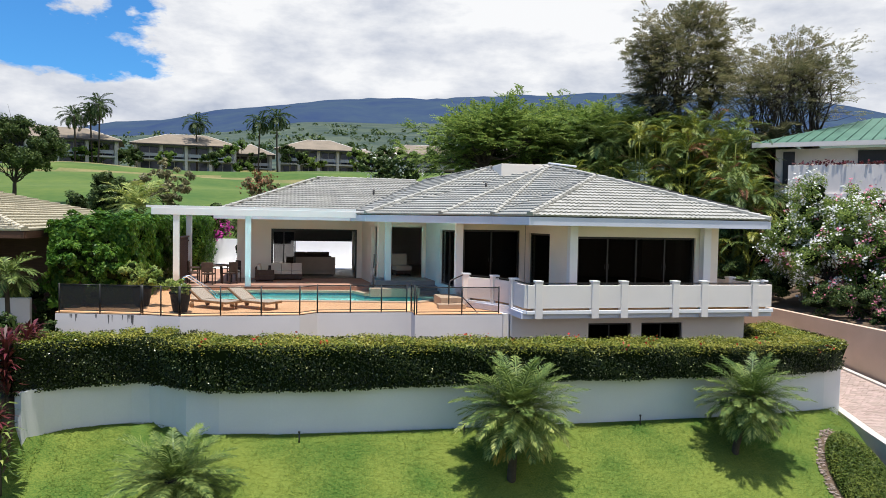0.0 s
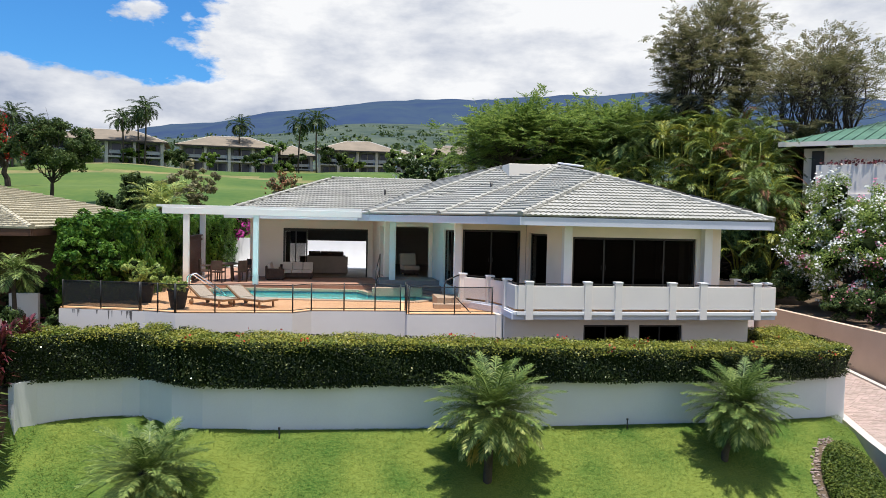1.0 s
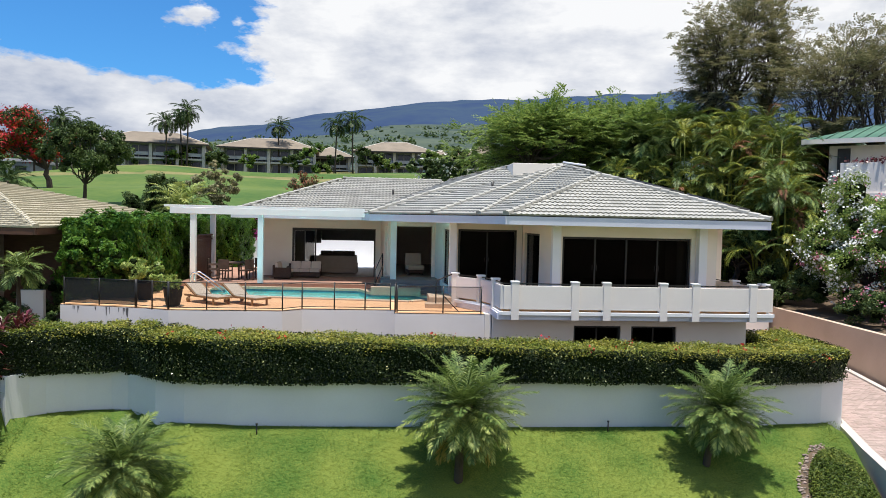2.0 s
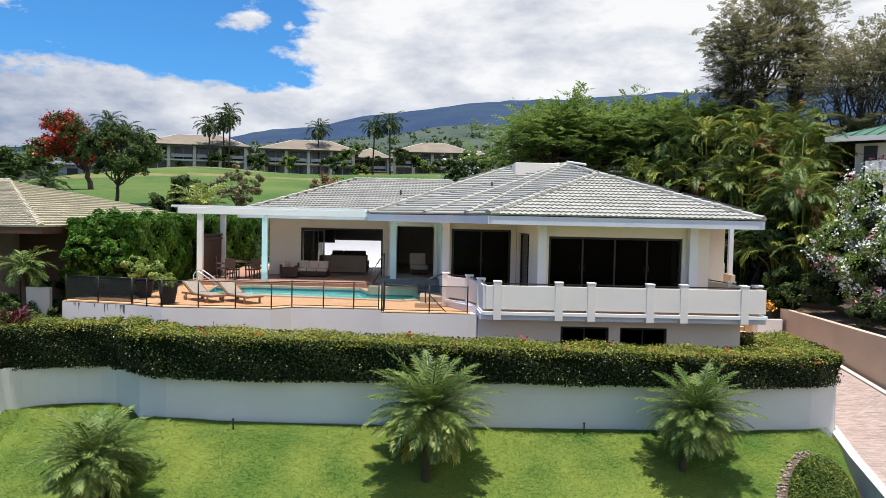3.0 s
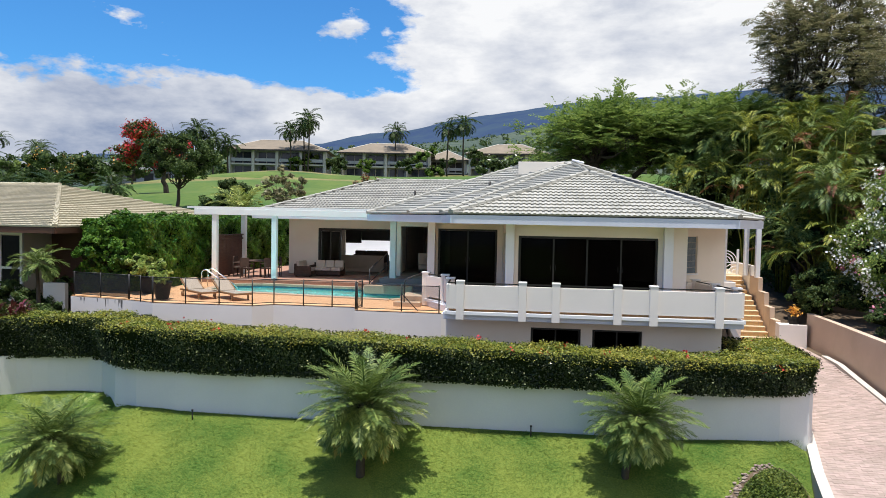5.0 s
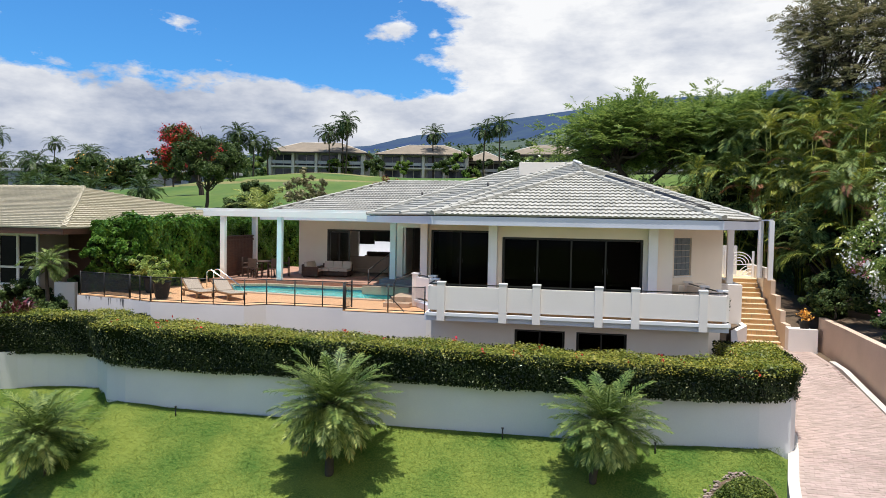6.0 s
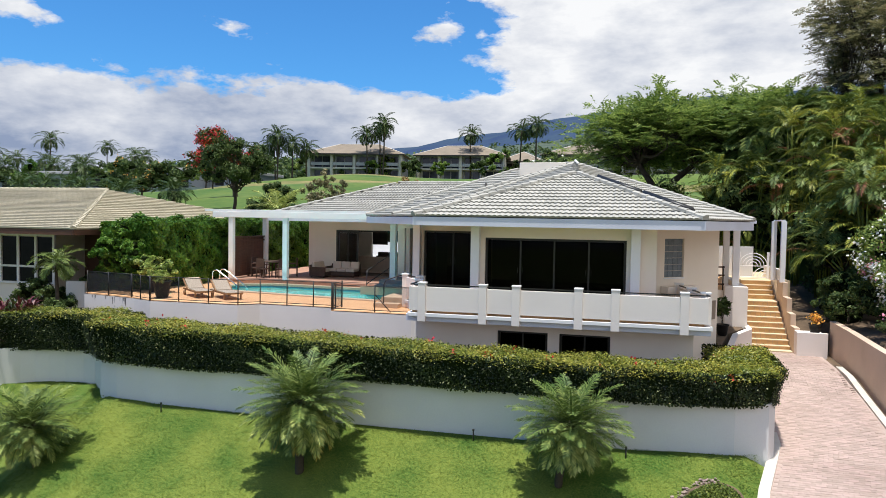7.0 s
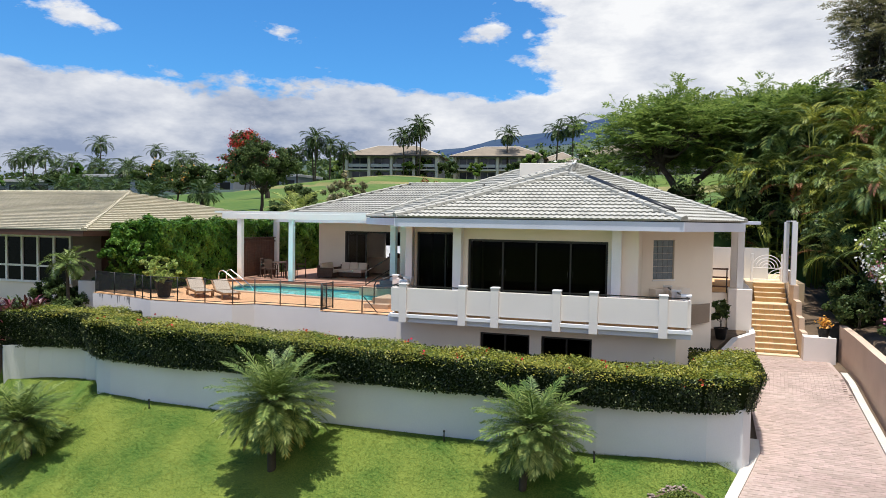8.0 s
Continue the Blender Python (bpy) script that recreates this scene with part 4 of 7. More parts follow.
FACES = [
    (e3(FL), e3(FR), A2), (e3(FR), e3(R2), A2), (e3(R2), A1, A2), (e3(R2), e3(R3), A1),
    (e3(MM), e3(FL), A2), (e3(MM), A2, A1), (e3(M2), e3(MM), A1), (e3(L), e3(M2), A1), (e3(L), A1, A3), (e3(L), A3, P2),
    (e3(PL), e3((2.2, 30.2)), P2, P1), (e3(PB), e3(PL), P1), (e3((2.2, 30.2)), e3(L), P2),
    (e3(R3), e3(RB), A1), (e3(RB), A3, A1), (e3(RB), P2, A3), (e3(RB), e3((6.0, 39.3)), P2), (e3((6.0, 39.3)), e3(PB), P2), (e3(PB), P1, P2)]
roof = thing("roof", (8, 30, EAVE), "low hipped roof of pale grey concrete tiles", "roof", "", "structure")
rv, rf = [], []
for f in FACES:
    rv += [tuple(Vector(v) - Vector((0, 0, 0.05))) for v in f]
    rf.append(tuple(range(len(rv) - len(f), len(rv))))
mesh_ob("underlay", rv, rf, M_under, roof)
soff = [L, (2.2, 30.2), PL, PB, (6.0, 39.3), RB, R3, R2, FR, FL, MM, M2]
so = mesh_ob("soffit", [(x, y, ZE + 0.06) for x, y in soff], [tuple(range(len(soff)))], M_stucco, roof)
rim = [PB, PL, (2.2, 30.2), L, M2, MM, FL, FR, R2, R3, RB, (6.0, 39.3), PB]
for a, b in zip(rim, rim[1:]):
    m, ln = along(a, b)
    fa = box("fascia", -0.02, -0.03, ZE, ln + 0.02, 0.04, EAVE - 0.03, M_fascia, roof, m=m)


def clip_span(poly, v):
    """u-range of a plane polygon [(u, v)] at height v."""
    us = []
    for (u0, v0), (u1, v1) in zip(poly, poly[1:] + poly[:1]):
        if (v0 - v) * (v1 - v) < 0 or v0 == v:
            us.append(u0 + (u1 - u0) * ((v - v0) / (v1 - v0) if v1 != v0 else 0))
    return (min(us), max(us)) if len(us) >= 2 else None


TW, TL = 0.33, 0.365
# two shallow barrels a tile
PROF = [(0.0, 0.0), (0.045, 0.004), (0.075, 0.020), (0.11, 0.024), (0.145, 0.012), (0.165, 0.0), (0.21, 0.004), (0.24, 0.020), (0.275, 0.024), (0.31, 0.012), (0.33, 0.0)]
tile_me = bpy.data.meshes.new("tile")
_tv = []
for yy, zz in ((-0.045, 0.050), (TL + 0.02, 0.004)):
    _tv += [(u, yy, zz + h) for u, h in PROF]
_tv += [(u, -0.02, 0.0) for u, h in PROF]
k6 = len(PROF)
tile_me.from_pydata(_tv, [], [(i, i + 1, k6 + i + 1, k6 + i) for i in range(k6 - 1)] + [(2 * k6 + i, 2 * k6 + i + 1, i + 1, i) for i in range(k6 - 1)])
tile_me.materials.append(M_tile)


def tile_faces(faces, parent, mat_join, single=0, step=0.050, prof=PROF):
    """Courses of wavy tiles on roof faces whose first two corners are the eave."""
    Q, made = [], 0
    for f in faces:
        f = [Vector(v) for v in f]
        o, nrm = f[0], (f[1] - f[0]).cross(f[2] - f[0]).normalized()
        if nrm.z < 0:
            nrm = -nrm
        u = Vector((nrm.y, -nrm.x, 0))
        u = -u if u.length > 1e-6 else Vector((1, 0, 0))
        u.normalize()
        v = nrm.cross(u)
        if v.z < 0:
            v, u = -v, -u
        u = v.cross(nrm)
        poly = [((p - o).dot(u), (p - o).dot(v)) for p in f]
        v0, v1 = min(p[1] for p in poly), max(p[1] for p in poly)
        k = 0
        while v0 + k * TL < v1:
            vv = v0 + k * TL
            sp = clip_span(poly, vv + 0.08)
            k += 1
            if not sp:
                continue
            a = math.floor(sp[0] / TW) * TW
            while a < sp[1]:
                inside = a >= sp[0] - 0.02 and a + TW <= sp[1] + 0.02
                if inside and made < single:
                    ob = new("tile", tile_me)
                    mm = Matrix((u, v, nrm)).transposed().to_4x4()
                    mm.translation = o + u * a + v * vv
                    under(ob, parent)
                    ob.matrix_basis = mm
                    made += 1
                else:
                    top = []
                    for yy, zz in ((-0.045, step), (TL + 0.02, 0.004)):
                        top.append([o + u * min(max(a + pu, sp[0]), sp[1]) + v * (vv + yy) + nrm * (zz + ph) for pu, ph in prof])
                    low = [o + u * min(max(a + pu, sp[0]), sp[1]) + v * (vv - 0.02) + nrm * 0.0 for pu, ph in prof]
                    for i in range(len(prof) - 1):
                        Q.append((top[0][i], top[0][i + 1], top[1][i + 1], top[1][i]))
                        Q.append((low[i], low[i + 1], top[0][i + 1], top[0][i]))
                a += TW
    run = quads_ob("tile_run", np.array([[tuple(c) for c in q] for q in Q]), mat_join, parent)
    bmr = bmesh.new()
    bmr.from_mesh(run.data)
    bmesh.ops.remove_doubles(bmr, verts=bmr.verts[:], dist=0.0005)
    bmr.to_mesh(run.data)
    bmr.free()
    return tagged(run, kind="stuff")


def hip_caps(pairs, parent, material, w=0.11):
    """Half-round cap tiles laid along hips and ridges."""
    V, F = [], []
    for a, b in pairs:
        a, b = Vector(a), Vector(b)
        d = (b - a).normalized()
        s = d.cross(Vector((0, 0, 1))).normalized()
        up = s.cross(d)
        n = int((b - a).length / 0.36)
        for i in range(n):
            p, q = a + d * (i * 0.36 - 0.02), a + d * (i * 0.36 + 0.38)
            for c, rr, lift in ((p, w * 1.10, 0.048), (q, w, 0.028)):
                for t in (-0.15, 0.22, 0.5, 0.78, 1.15):
                    V.append(c + s * (rr * math.cos(math.pi * t)) + up * (rr * 0.8 * math.sin(math.pi * t) + lift))
            k = len(V) - 10
            F += [(k + j, k + j + 1, k + j + 6, k + j + 5) for j in range(4)] + [(k + 4, k + 3, k + 2, k + 1, k)]
    return tagged(mesh_ob("ridge_cap_run", V, F, material, parent), kind="stuff")


hip_caps([(e3(FL), A2), (e3(FR), A2), (A2, A1), (e3(R2), A1), (e3(MM), A1), (e3(M2), A1), (e3(L), A3), (A3, P2), (P1, P2), (e3(PL), P1), (A1, A3)], roof, M_tile_join)
# flat-topped stucco upstand behind the ridge
box("roof_upstand", 8.5, 29.35, 4.2, 10.35, 31.6, 5.06, M_stucco, roof, "cream stucco box behind the ridge", bevel=0.02)

# ---- balcony ----
def column(p, z0, z1, w, material, label, parent=None):
    c = thing("column", (p[0], p[1], z0), label, "column")
    box("shaft", p[0] - w / 2, p[1] - w / 2, z0, p[0] + w / 2, p[1] + w / 2, z1, material, c, bevel=0.012)
    return c


balcony = thing("balcony", (10.8, 20.3, -0.3), "white stucco balcony with solid parapet panels and square posts", "balcony", "", "structure")
prism("floor_slab", [(6.6, 20.32), (15.12, 20.4), (14.5, 23.85), (13.2, 22.7), (13.65, 21.28), (8.45, 21.28), (8.1, 24.7), (5.7, 24.7), (5.6, 23.4), (6.55, 21.75)], -0.32, -0.12, M_fascia, balcony, "pale slab edge", bevel=0.01)
prism("floor_finish", [(6.75, 20.45), (14.95, 20.5), (14.3, 23.7), (13.3, 22.6), (13.65, 21.28), (8.45, 21.28), (8.1, 24.7), (5.8, 24.7), (5.8, 23.5), (6.7, 21.9)], -0.118, 0.05, M_deck, balcony, "terracotta balcony floor")
RUN = [(5.62, 23.4), (6.38, 22.55), (6.69, 21.4), (6.75, 20.3), (15.05, 20.38), (14.42, 23.75)]
for i, (a, b) in enumerate(zip(RUN, RUN[1:])):
    m, ln = along(a, b)
    box("parapet_panel", 0.02, -0.06, 0.0, ln - 0.02, 0.06, 0.70, M_parapet, balcony, bevel=0.008, m=m)
    box("ledge", -0.02, -0.10, -0.17, ln + 0.02, 0.05, -0.07, M_white, balcony, bevel=0.008, m=m)
    bar = box("top_rail", 0.0, -0.02, 0.745, ln, 0.02, 0.775, M_black, balcony, "thin black metal rail", m=m)
for x in (7.11, 8.92, 9.88, 11.62, 12.62, 14.42):
    y = 20.3 + 0.08 * (x - 6.75) / 8.3
    po = box("post", x - 0.115, y - 0.13, -0.31, x + 0.115, y + 0.10, 0.80, M_parapet, balcony, bevel=0.01)
    box("post_cap", x - 0.125, y - 0.14, 0.80, x + 0.125, y + 0.11, 0.84, M_white, po, bevel=0.01)
for x, y in ((5.62, 23.4), (6.38, 22.55), (6.69, 21.4), (14.46, 23.55), (14.72, 22.1), (14.98, 20.75)):
    po = box("post", x - 0.12, y - 0.12, -0.31, x + 0.12, y + 0.12, 0.78, M_parapet, balcony, bevel=0.01)
    box("post_cap", x - 0.14, y - 0.14, 0.78, x + 0.14, y + 0.14, 0.83, M_white, po, bevel=0.01)
column((8.5, 21.12), 0.05, ZE + 0.05, 0.26, M_white, "square white stucco column beside the window")
column((13.12, 21.12), 0.05, ZE + 0.05, 0.26, M_white, "square white stucco column beside the window")
column((5.62, 24.6), 0.05, ZE + 0.05, 0.26, M_white, "square white stucco column at the terrace doors")

# lower storey under the balcony
wall("wall_lower", (6.62, 21.3), (14.75, 21.3), -2.2, -0.322, M_stucco, [(2.56, 4.06, -1.6, -0.62), (4.40, 5.86, -1.6, -0.62)], label="cream stucco lower wall under the balcony")
slider("window_3", (9.18, 21.3), (10.68, 21.3), -1.6, -0.62, 2, "dark lower window with a bronze frame")
slider("window_4", (11.02, 21.3), (12.48, 21.3), -1.6, -0.62, 2, "dark lower window with a bronze frame")
wall("wall_lower_east", (14.75, 21.502), (14.75, 24.2), -2.6, -0.322, M_stucco, label="cream stucco return wall below the balcony's end")
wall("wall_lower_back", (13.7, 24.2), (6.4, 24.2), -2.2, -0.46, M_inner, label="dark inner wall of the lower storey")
wall("wall_lower_west", (6.4, 24.0), (6.4, 21.5), -2.2, -0.322, M_stucco, label="cream stucco side wall of the lower storey")

# ---- pool terrace ----
ZD = -0.33
EDGE = [(-7.0, 22.85), (-4.3, 22.2), (-3.33, 21.8), (0.1, 21.85), (0.64, 22.38), (3.6, 22.38), (3.6, 21.65), (6.4, 21.65)]
deck_outline = EDGE + [(6.4, 24.7), (5.5, 24.9), (5.3, 29.4), (3.3, 29.4), (2.95, 33.1), (-2.63, 33.1), (-2.63, 40), (-7.0, 40)]
POOL = [(-3.3, 25.9), (-1.2, 25.55), (4.1, 24.75), (5.0, 25.6), (4.4, 27.0), (2.6, 27.3), (2.2, 28.4), (-2.3, 28.75), (-3.6, 28.1)]
ribbon_wall("wall_pool_terrace", EDGE, 0.25, lambda x, y: -2.2, lambda x, y: ZD - 0.03, M_parapet, "white stucco retaining wall of the pool terrace, rust-streaked at one end")


def flat_with_hole(name, outer, hole, z, material, label):
    bm = bmesh.new()
    loops = []
    for pl in (outer, hole):
        vs = [bm.verts.new((x, y, z)) for x, y in pl]
        loops += [bm.edges.new((vs[i], vs[(i + 1) % len(vs)])) for i in range(len(vs))]
    bmesh.ops.triangle_fill(bm, use_beauty=True, edges=loops, normal=(0, 0, 1))
    for f in bm.faces:
        if f.normal.z < 0:
            f.normal_flip()
    return tagged(part(name, bm, material), label, "terrace", "", "structure")


flat_with_hole("floor_terrace", deck_outline, POOL, ZD, M_deck, "terracotta pool terrace floor")
pool = thing("swimming_pool", (0, 27, ZD), "aqua swimming pool with a pale coping", "swimming pool", "", "structure")
n = len(POOL)
pv = [(x, y, ZD) for x, y in POOL] + [(x, y, ZD - 1.3) for x, y in POOL]
mesh_ob("basin", pv, [(i, (i + 1) % n, n + (i + 1) % n, n + i) for i in range(n)] + [tuple(range(n, 2 * n))], M_pool, pool)
water = mesh_ob("water", [(x, y, ZD - 0.09) for x, y in POOL], [tuple(range(n))], M_water, pool)
water.visible_shadow = False
for a, b in zip(POOL, POOL[1:] + POOL[:1]):
    m, ln = along(a, b)
    box("coping", -0.05, -0.28, ZD - 0.02, ln + 0.05, 0.04, ZD + 0.045, M_rim, pool, bevel=0.015, m=m)
    box("tile_band", 0.0, -0.005, ZD - 0.22, ln, 0.012, ZD - 0.021, M_pooltile, pool, m=m)
# covered terrace floor, one step up
ZP = -0.17
lan = prism("floor_covered_terrace", [(-5.2, 29.05), (2.3, 29.05), (2.9, 28.9), (3.28, 29.4), (2.95, 33.08), (-2.6, 33.08), (-2.6, 40), (-5.2, 40)], -0.5, ZP, M_patio)
tagged(lan, "brown tiled floor of the covered terrace", "floor", "", "structure")
# entry steps
st = thing("entry_steps", (4.2, 28.5, ZD), "grey slate steps up to the entry", "steps", "", "structure")
for i, (y0, w0) in enumerate(((26.9, 2.9), (27.35, 3.0), (27.8, 3.05))):
    box("step", w0, y0, ZD + 0.02, 5.42, 29.38, ZD + 0.17 * (i + 1) - 0.005, M_grey, st, bevel=0.01)
low = box("low_wall", 2.7, 26.55, ZD, 4.6, 26.85, 0.0, M_rim, None, bevel=0.02)
tagged(low, "low tan spa wall beside the steps", "wall", "", "structure")

# pergola
perg = thing("pergola", (-4.6, 29.2, ZP), "white timber pergola beams and posts at the pool", "pergola", "", "structure")
for x, y, mt in ((-4.6, 29.2, M_white), (-1.9, 29.2, M_teal), (-4.55, 32.2, M_white)):
    box("post", x - 0.11, y - 0.11, ZP, x + 0.11, y + 0.11, 2.62, mt, perg, bevel=0.012)
box("beam", -5.5, 29.05, 2.62, 2.9, 29.25, 2.88, M_white, perg, bevel=0.01)
box("beam", -4.7, 29.255, 2.62, -4.4, 33.6, 2.84, M_white, perg, bevel=0.01)
for i in range(7):
    y = 28.6 + i * 0.62
    box("rafter", -5.6, y, 2.885, 2.3 if y < 30 else -2.8, y + 0.09, 2.97, M_white, perg, bevel=0.006)
column((3.54, 28.1), ZD + 0.16, ZE + 0.05, 0.24, M_teal, "square white column at the entry, aqua pool bounce in its colour")

# ---- roof furniture and glass blocks ----
gb = thing("window_5", (14.25, 23.9, 0.98), "square glass-block window in a grid", "window", "", "structure")
gm, _ = along((13.2, 22.75), (15.8, 25.35))
M_block = mat("dim_glass_block", (0.20, 0.24, 0.28), (0.14, 0.17, 0.20), 0.12, 6, 30, 0.2, spec=0.7)
box("window_sill", 1.13, -0.03, 0.93, 2.04, 0.08, 0.975, M_white, gb, bevel=0.006, m=gm)
for i in range(4):
    for j in range(6):
        box("glass_block", 1.155 + i * 0.216, 0.06, 0.985 + j * 0.2025, 1.155 + i * 0.216 + 0.205, 0.14, 0.985 + j * 0.2025 + 0.192, M_block, gb, bevel=0.012, m=gm)
box("mortar_grid", 1.15, 0.075, 0.98, 2.02, 0.13, 2.2, M_kerb, gb, m=gm)
shelf = box("planter_shelf", 1.0, -0.32, 0.5, 2.4, -0.002, 0.72, M_parapet, None, bevel=0.02, m=gm)
tagged(shelf, "low cream planter shelf under the glass blocks", "planter")
vent = thing("roof_vent", (3.5, 33.47, 3.7), "small dark roof vent pipe", "vent", "roof vents")
tube("pipe", [(3.5, 33.47, 3.55), (3.5, 33.47, 3.98)], 0.05, M_bronze, vent)
tube("flashing", [(3.5, 33.47, 3.55), (3.5, 33.47, 3.72)], 0.2, M_bronze, vent, r1=0.07)
copy_thing(vent, Matrix.Translation((7.43, 27.8, 3.86)))
slot = thing("skylight_strip", (13, 26, 3.9), "long black skylight slot set in the tiles", "skylight", "skylight slots")
for a, b in ((0.80, 0.45), (0.43, 0.10)):
    p0 = A2.lerp(e3(FR), 1 - a) * 0.92 + A1.lerp(e3(R2), 1 - a) * 0.08
    p1 = A2.lerp(e3(FR), 1 - b) * 0.92 + A1.lerp(e3(R2), 1 - b) * 0.08
    tube("slot", [p0 + Vector((0, 0, 0.10)), p1 + Vector((0, 0, 0.10))], 0.10, M_black, slot, res=4)

# ---- fence round the pool terrace ----
M_mesh = bpy.data.materials.new("black_pool_fence_mesh")
M_mesh.use_nodes = True
_n, _l = M_mesh.node_tree.nodes, M_mesh.node_tree.links
_t, _x = _n.new("ShaderNodeBsdfTransparent"), _n.new("ShaderNodeMixShader")
_n["Principled BSDF"].inputs["Base Color"].default_value = (0.02, 0.018, 0.016, 1)
_n["Principled BSDF"].inputs["Roughness"].default_value = 0.7
_x.inputs[0].default_value = 0.78
_l.new(_n["Principled BSDF"].outputs[0], _x.inputs[1])
_l.new(_t.outputs[0], _x.inputs[2])
_l.new(_x.outputs[0], _n["Material Output"].inputs[0])
FH = 0.86


def fence_run(name, pts, label, mesh_mat=None):
    f = thing(name, (*pts[0], ZD), label, "fence")
    for x, y in pts:
        tube("post", [(x, y, ZD - 0.04), (x, y, ZD + FH)], 0.022, M_black, f, res=6)
    for a, b in zip(pts, pts[1:]):
        for z in (FH - 0.03, 0.06):
            tube("rail", [(*a, ZD + z), (*b, ZD + z)], 0.014, M_black, f, res=5)
        m, ln = along(a, b)
        pn = box("mesh_panel", 0.02, -0.004, ZD + 0.06, ln - 0.02, 0.004, ZD + FH - 0.03, mesh_mat or M_mesh, f, m=m)
    return f


M_mesh_d = M_mesh.copy()
M_mesh_d.name = "dense_black_screen"
for nd in M_mesh_d.node_tree.nodes:
    if nd.type == "MIX_SHADER":
        nd.inputs[0].default_value = 0.38
fence_run("pool_fence", [(-3.33, 21.83), (-2.2, 21.86), (-1.03, 21.86), (0.1, 21.88), (0.64, 22.41), (1.66, 22.41), (2.64, 22.41), (3.45, 22.41)], "black mesh pool fence with thin posts")
fence_run("pool_fence", [(-4.45, 22.3), (-3.9, 22.05), (-3.36, 21.84)], "black mesh pool fence with thin posts")
fence_run("screen_fence", [(-6.9, 22.9), (-5.7, 22.6), (-4.5, 22.32)], "black fence with dense dark screening", M_mesh_d)
fence_run("pool_fence", [(3.66, 21.72), (5.1, 21.72), (6.3, 21.72)], "black mesh pool fence with thin posts")
gate = thing("fence_gate", (3.6, 21.75, ZD), "black mesh gate with a diagonal brace, standing open", "gate")
GP = [(3.6, 21.76), (3.62, 22.55)]
for x, y in GP:
    tube("post", [(x, y, ZD - 0.04), (x, y, ZD + FH + 0.04)], 0.026, M_black, gate, res=6)
for z in (0.06, FH):
    tube("rail", [(*GP[0], ZD + z), (*GP[1], ZD + z)], 0.016, M_black, gate, res=5)
tube("brace", [(5.1, 21.78, ZD + 0.55), (5.62, 21.78, ZD + 0.02)], 0.016, M_black, gate, res=5)
m_, l_ = along(*GP)
box("mesh_panel", 0.02, -0.004, ZD + 0.06, l_ - 0.02, 0.004, ZD + FH, M_mesh, gate, m=m_)

# ---- furniture by the pool ----
def lounger(x, y, rz):
    t = thing("sun_lounger", (0, 0, 0), "teak sun lounger with a beige sling, backrest raised", "lounger", "loungers by the pool")
    for s in (-0.3, 0.3):
        box("side_rail", -0.85, s - 0.025, 0.20, 0.9, s + 0.025, 0.26, M_teak, t, bevel=0.006)
        for lx in (-0.6, 0.7):
            box("leg", lx - 0.03, s - 0.025, 0.0, lx + 0.03, s + 0.025, 0.202, M_teak, t, bevel=0.006)
        box("back_rail", 0.0, s - 0.045, -0.02, 0.70, s - 0.01, 0.03, M_teak, t, m=pose(-0.2, 0, 0.26, 0, 0, 0) @ pose(0, 0, 0, 0, -149, 0), bevel=0.005)
    box("seat_sling", -0.22, -0.27, 0.25, 0.86, 0.27, 0.272, M_sling, t, bevel=0.008)
    box("back_sling", 0.02, -0.27, -0.012, 0.70, 0.27, 0.012, M_sling, t, m=pose(-0.2, 0, 0.265) @ pose(0, 0, 0, 0, -149, 0), bevel=0.008)
    box("end_bar", 0.86, -0.3, 0.203, 0.9, 0.3, 0.258, M_teak, t)
    for s in (-0.15, 0.15):
        tube("wheel", [(-0.6, s * 2.2 - 0.02, 0.09), (-0.6, s * 2.2 + 0.02, 0.09)], 0.09, M_teak, t, res=12)
    t.matrix_basis = pose(x, y, ZD, 0, 0, rz)
    return t


lg = lounger(-2.6, 23.6, -40)
copy_thing(lg, pose(-1.35, 23.5, ZD, 0, 0, -40))


def pot(x, y, z, r, h, label, material=None):
    p = thing("plant_pot", (x, y, z), label, "pot", "terrace pots")
    prof = [(0.62, 0.0), (0.74, 0.12), (0.92, 0.6), (0.98, 0.88), (1.08, 0.9), (1.08, 1.0), (0.95, 1.0), (0.9, 0.9)]
    V, F, k = [], [], 20
    for rr, hh in prof:
        V += [(x + r * rr * math.cos(6.2832 * i / k), y + r * rr * math.sin(6.2832 * i / k), z + h * hh) for i in range(k)]
    for j in range(len(prof) - 1):
        F += [(j * k + i, j * k + (i + 1) % k, (j + 1) * k + (i + 1) % k, (j + 1) * k + i) for i in range(k)]
    F.append(tuple(range(k))[::-1])
    mesh_ob("vessel", V, F, material or M_pot, p, smooth=True)
    tube("soil", [(x, y, z + h * 0.86), (x, y, z + h * 0.91)], r * 0.9, M_soil, p, res=16)
    return p


RS = np.random.default_rng(5)
pot(-4.85, 24.2, ZD, 0.30, 0.62, "tall dark glazed pot on the terrace")
pot(-3.45, 22.65, ZD, 0.30, 0.62, "tall dark glazed pot on the terrace")
tree("potted_shrub", (-4.85, 24.2, ZD + 0.55), spread(14, (-4.75, 24.1, 0.72), (0.75, 0.55, 0.42), 0.32, RS, 0.8), 2800, 0.14, M_leaf_p, "leafy light green shrub growing in a dark pot", 0.035, category="shrub", seed=71, core=0.5)
tree("potted_shrub", (-3.45, 22.65, ZD + 0.55), spread(6, (-3.4, 22.65, 0.5), (0.5, 0.4, 0.18), 0.2, RS, 0.7), 900, 0.13, M_leaf_p, "sparse leafy plant growing in a dark pot", 0.03, category="shrub", seed=72, core=0.0)


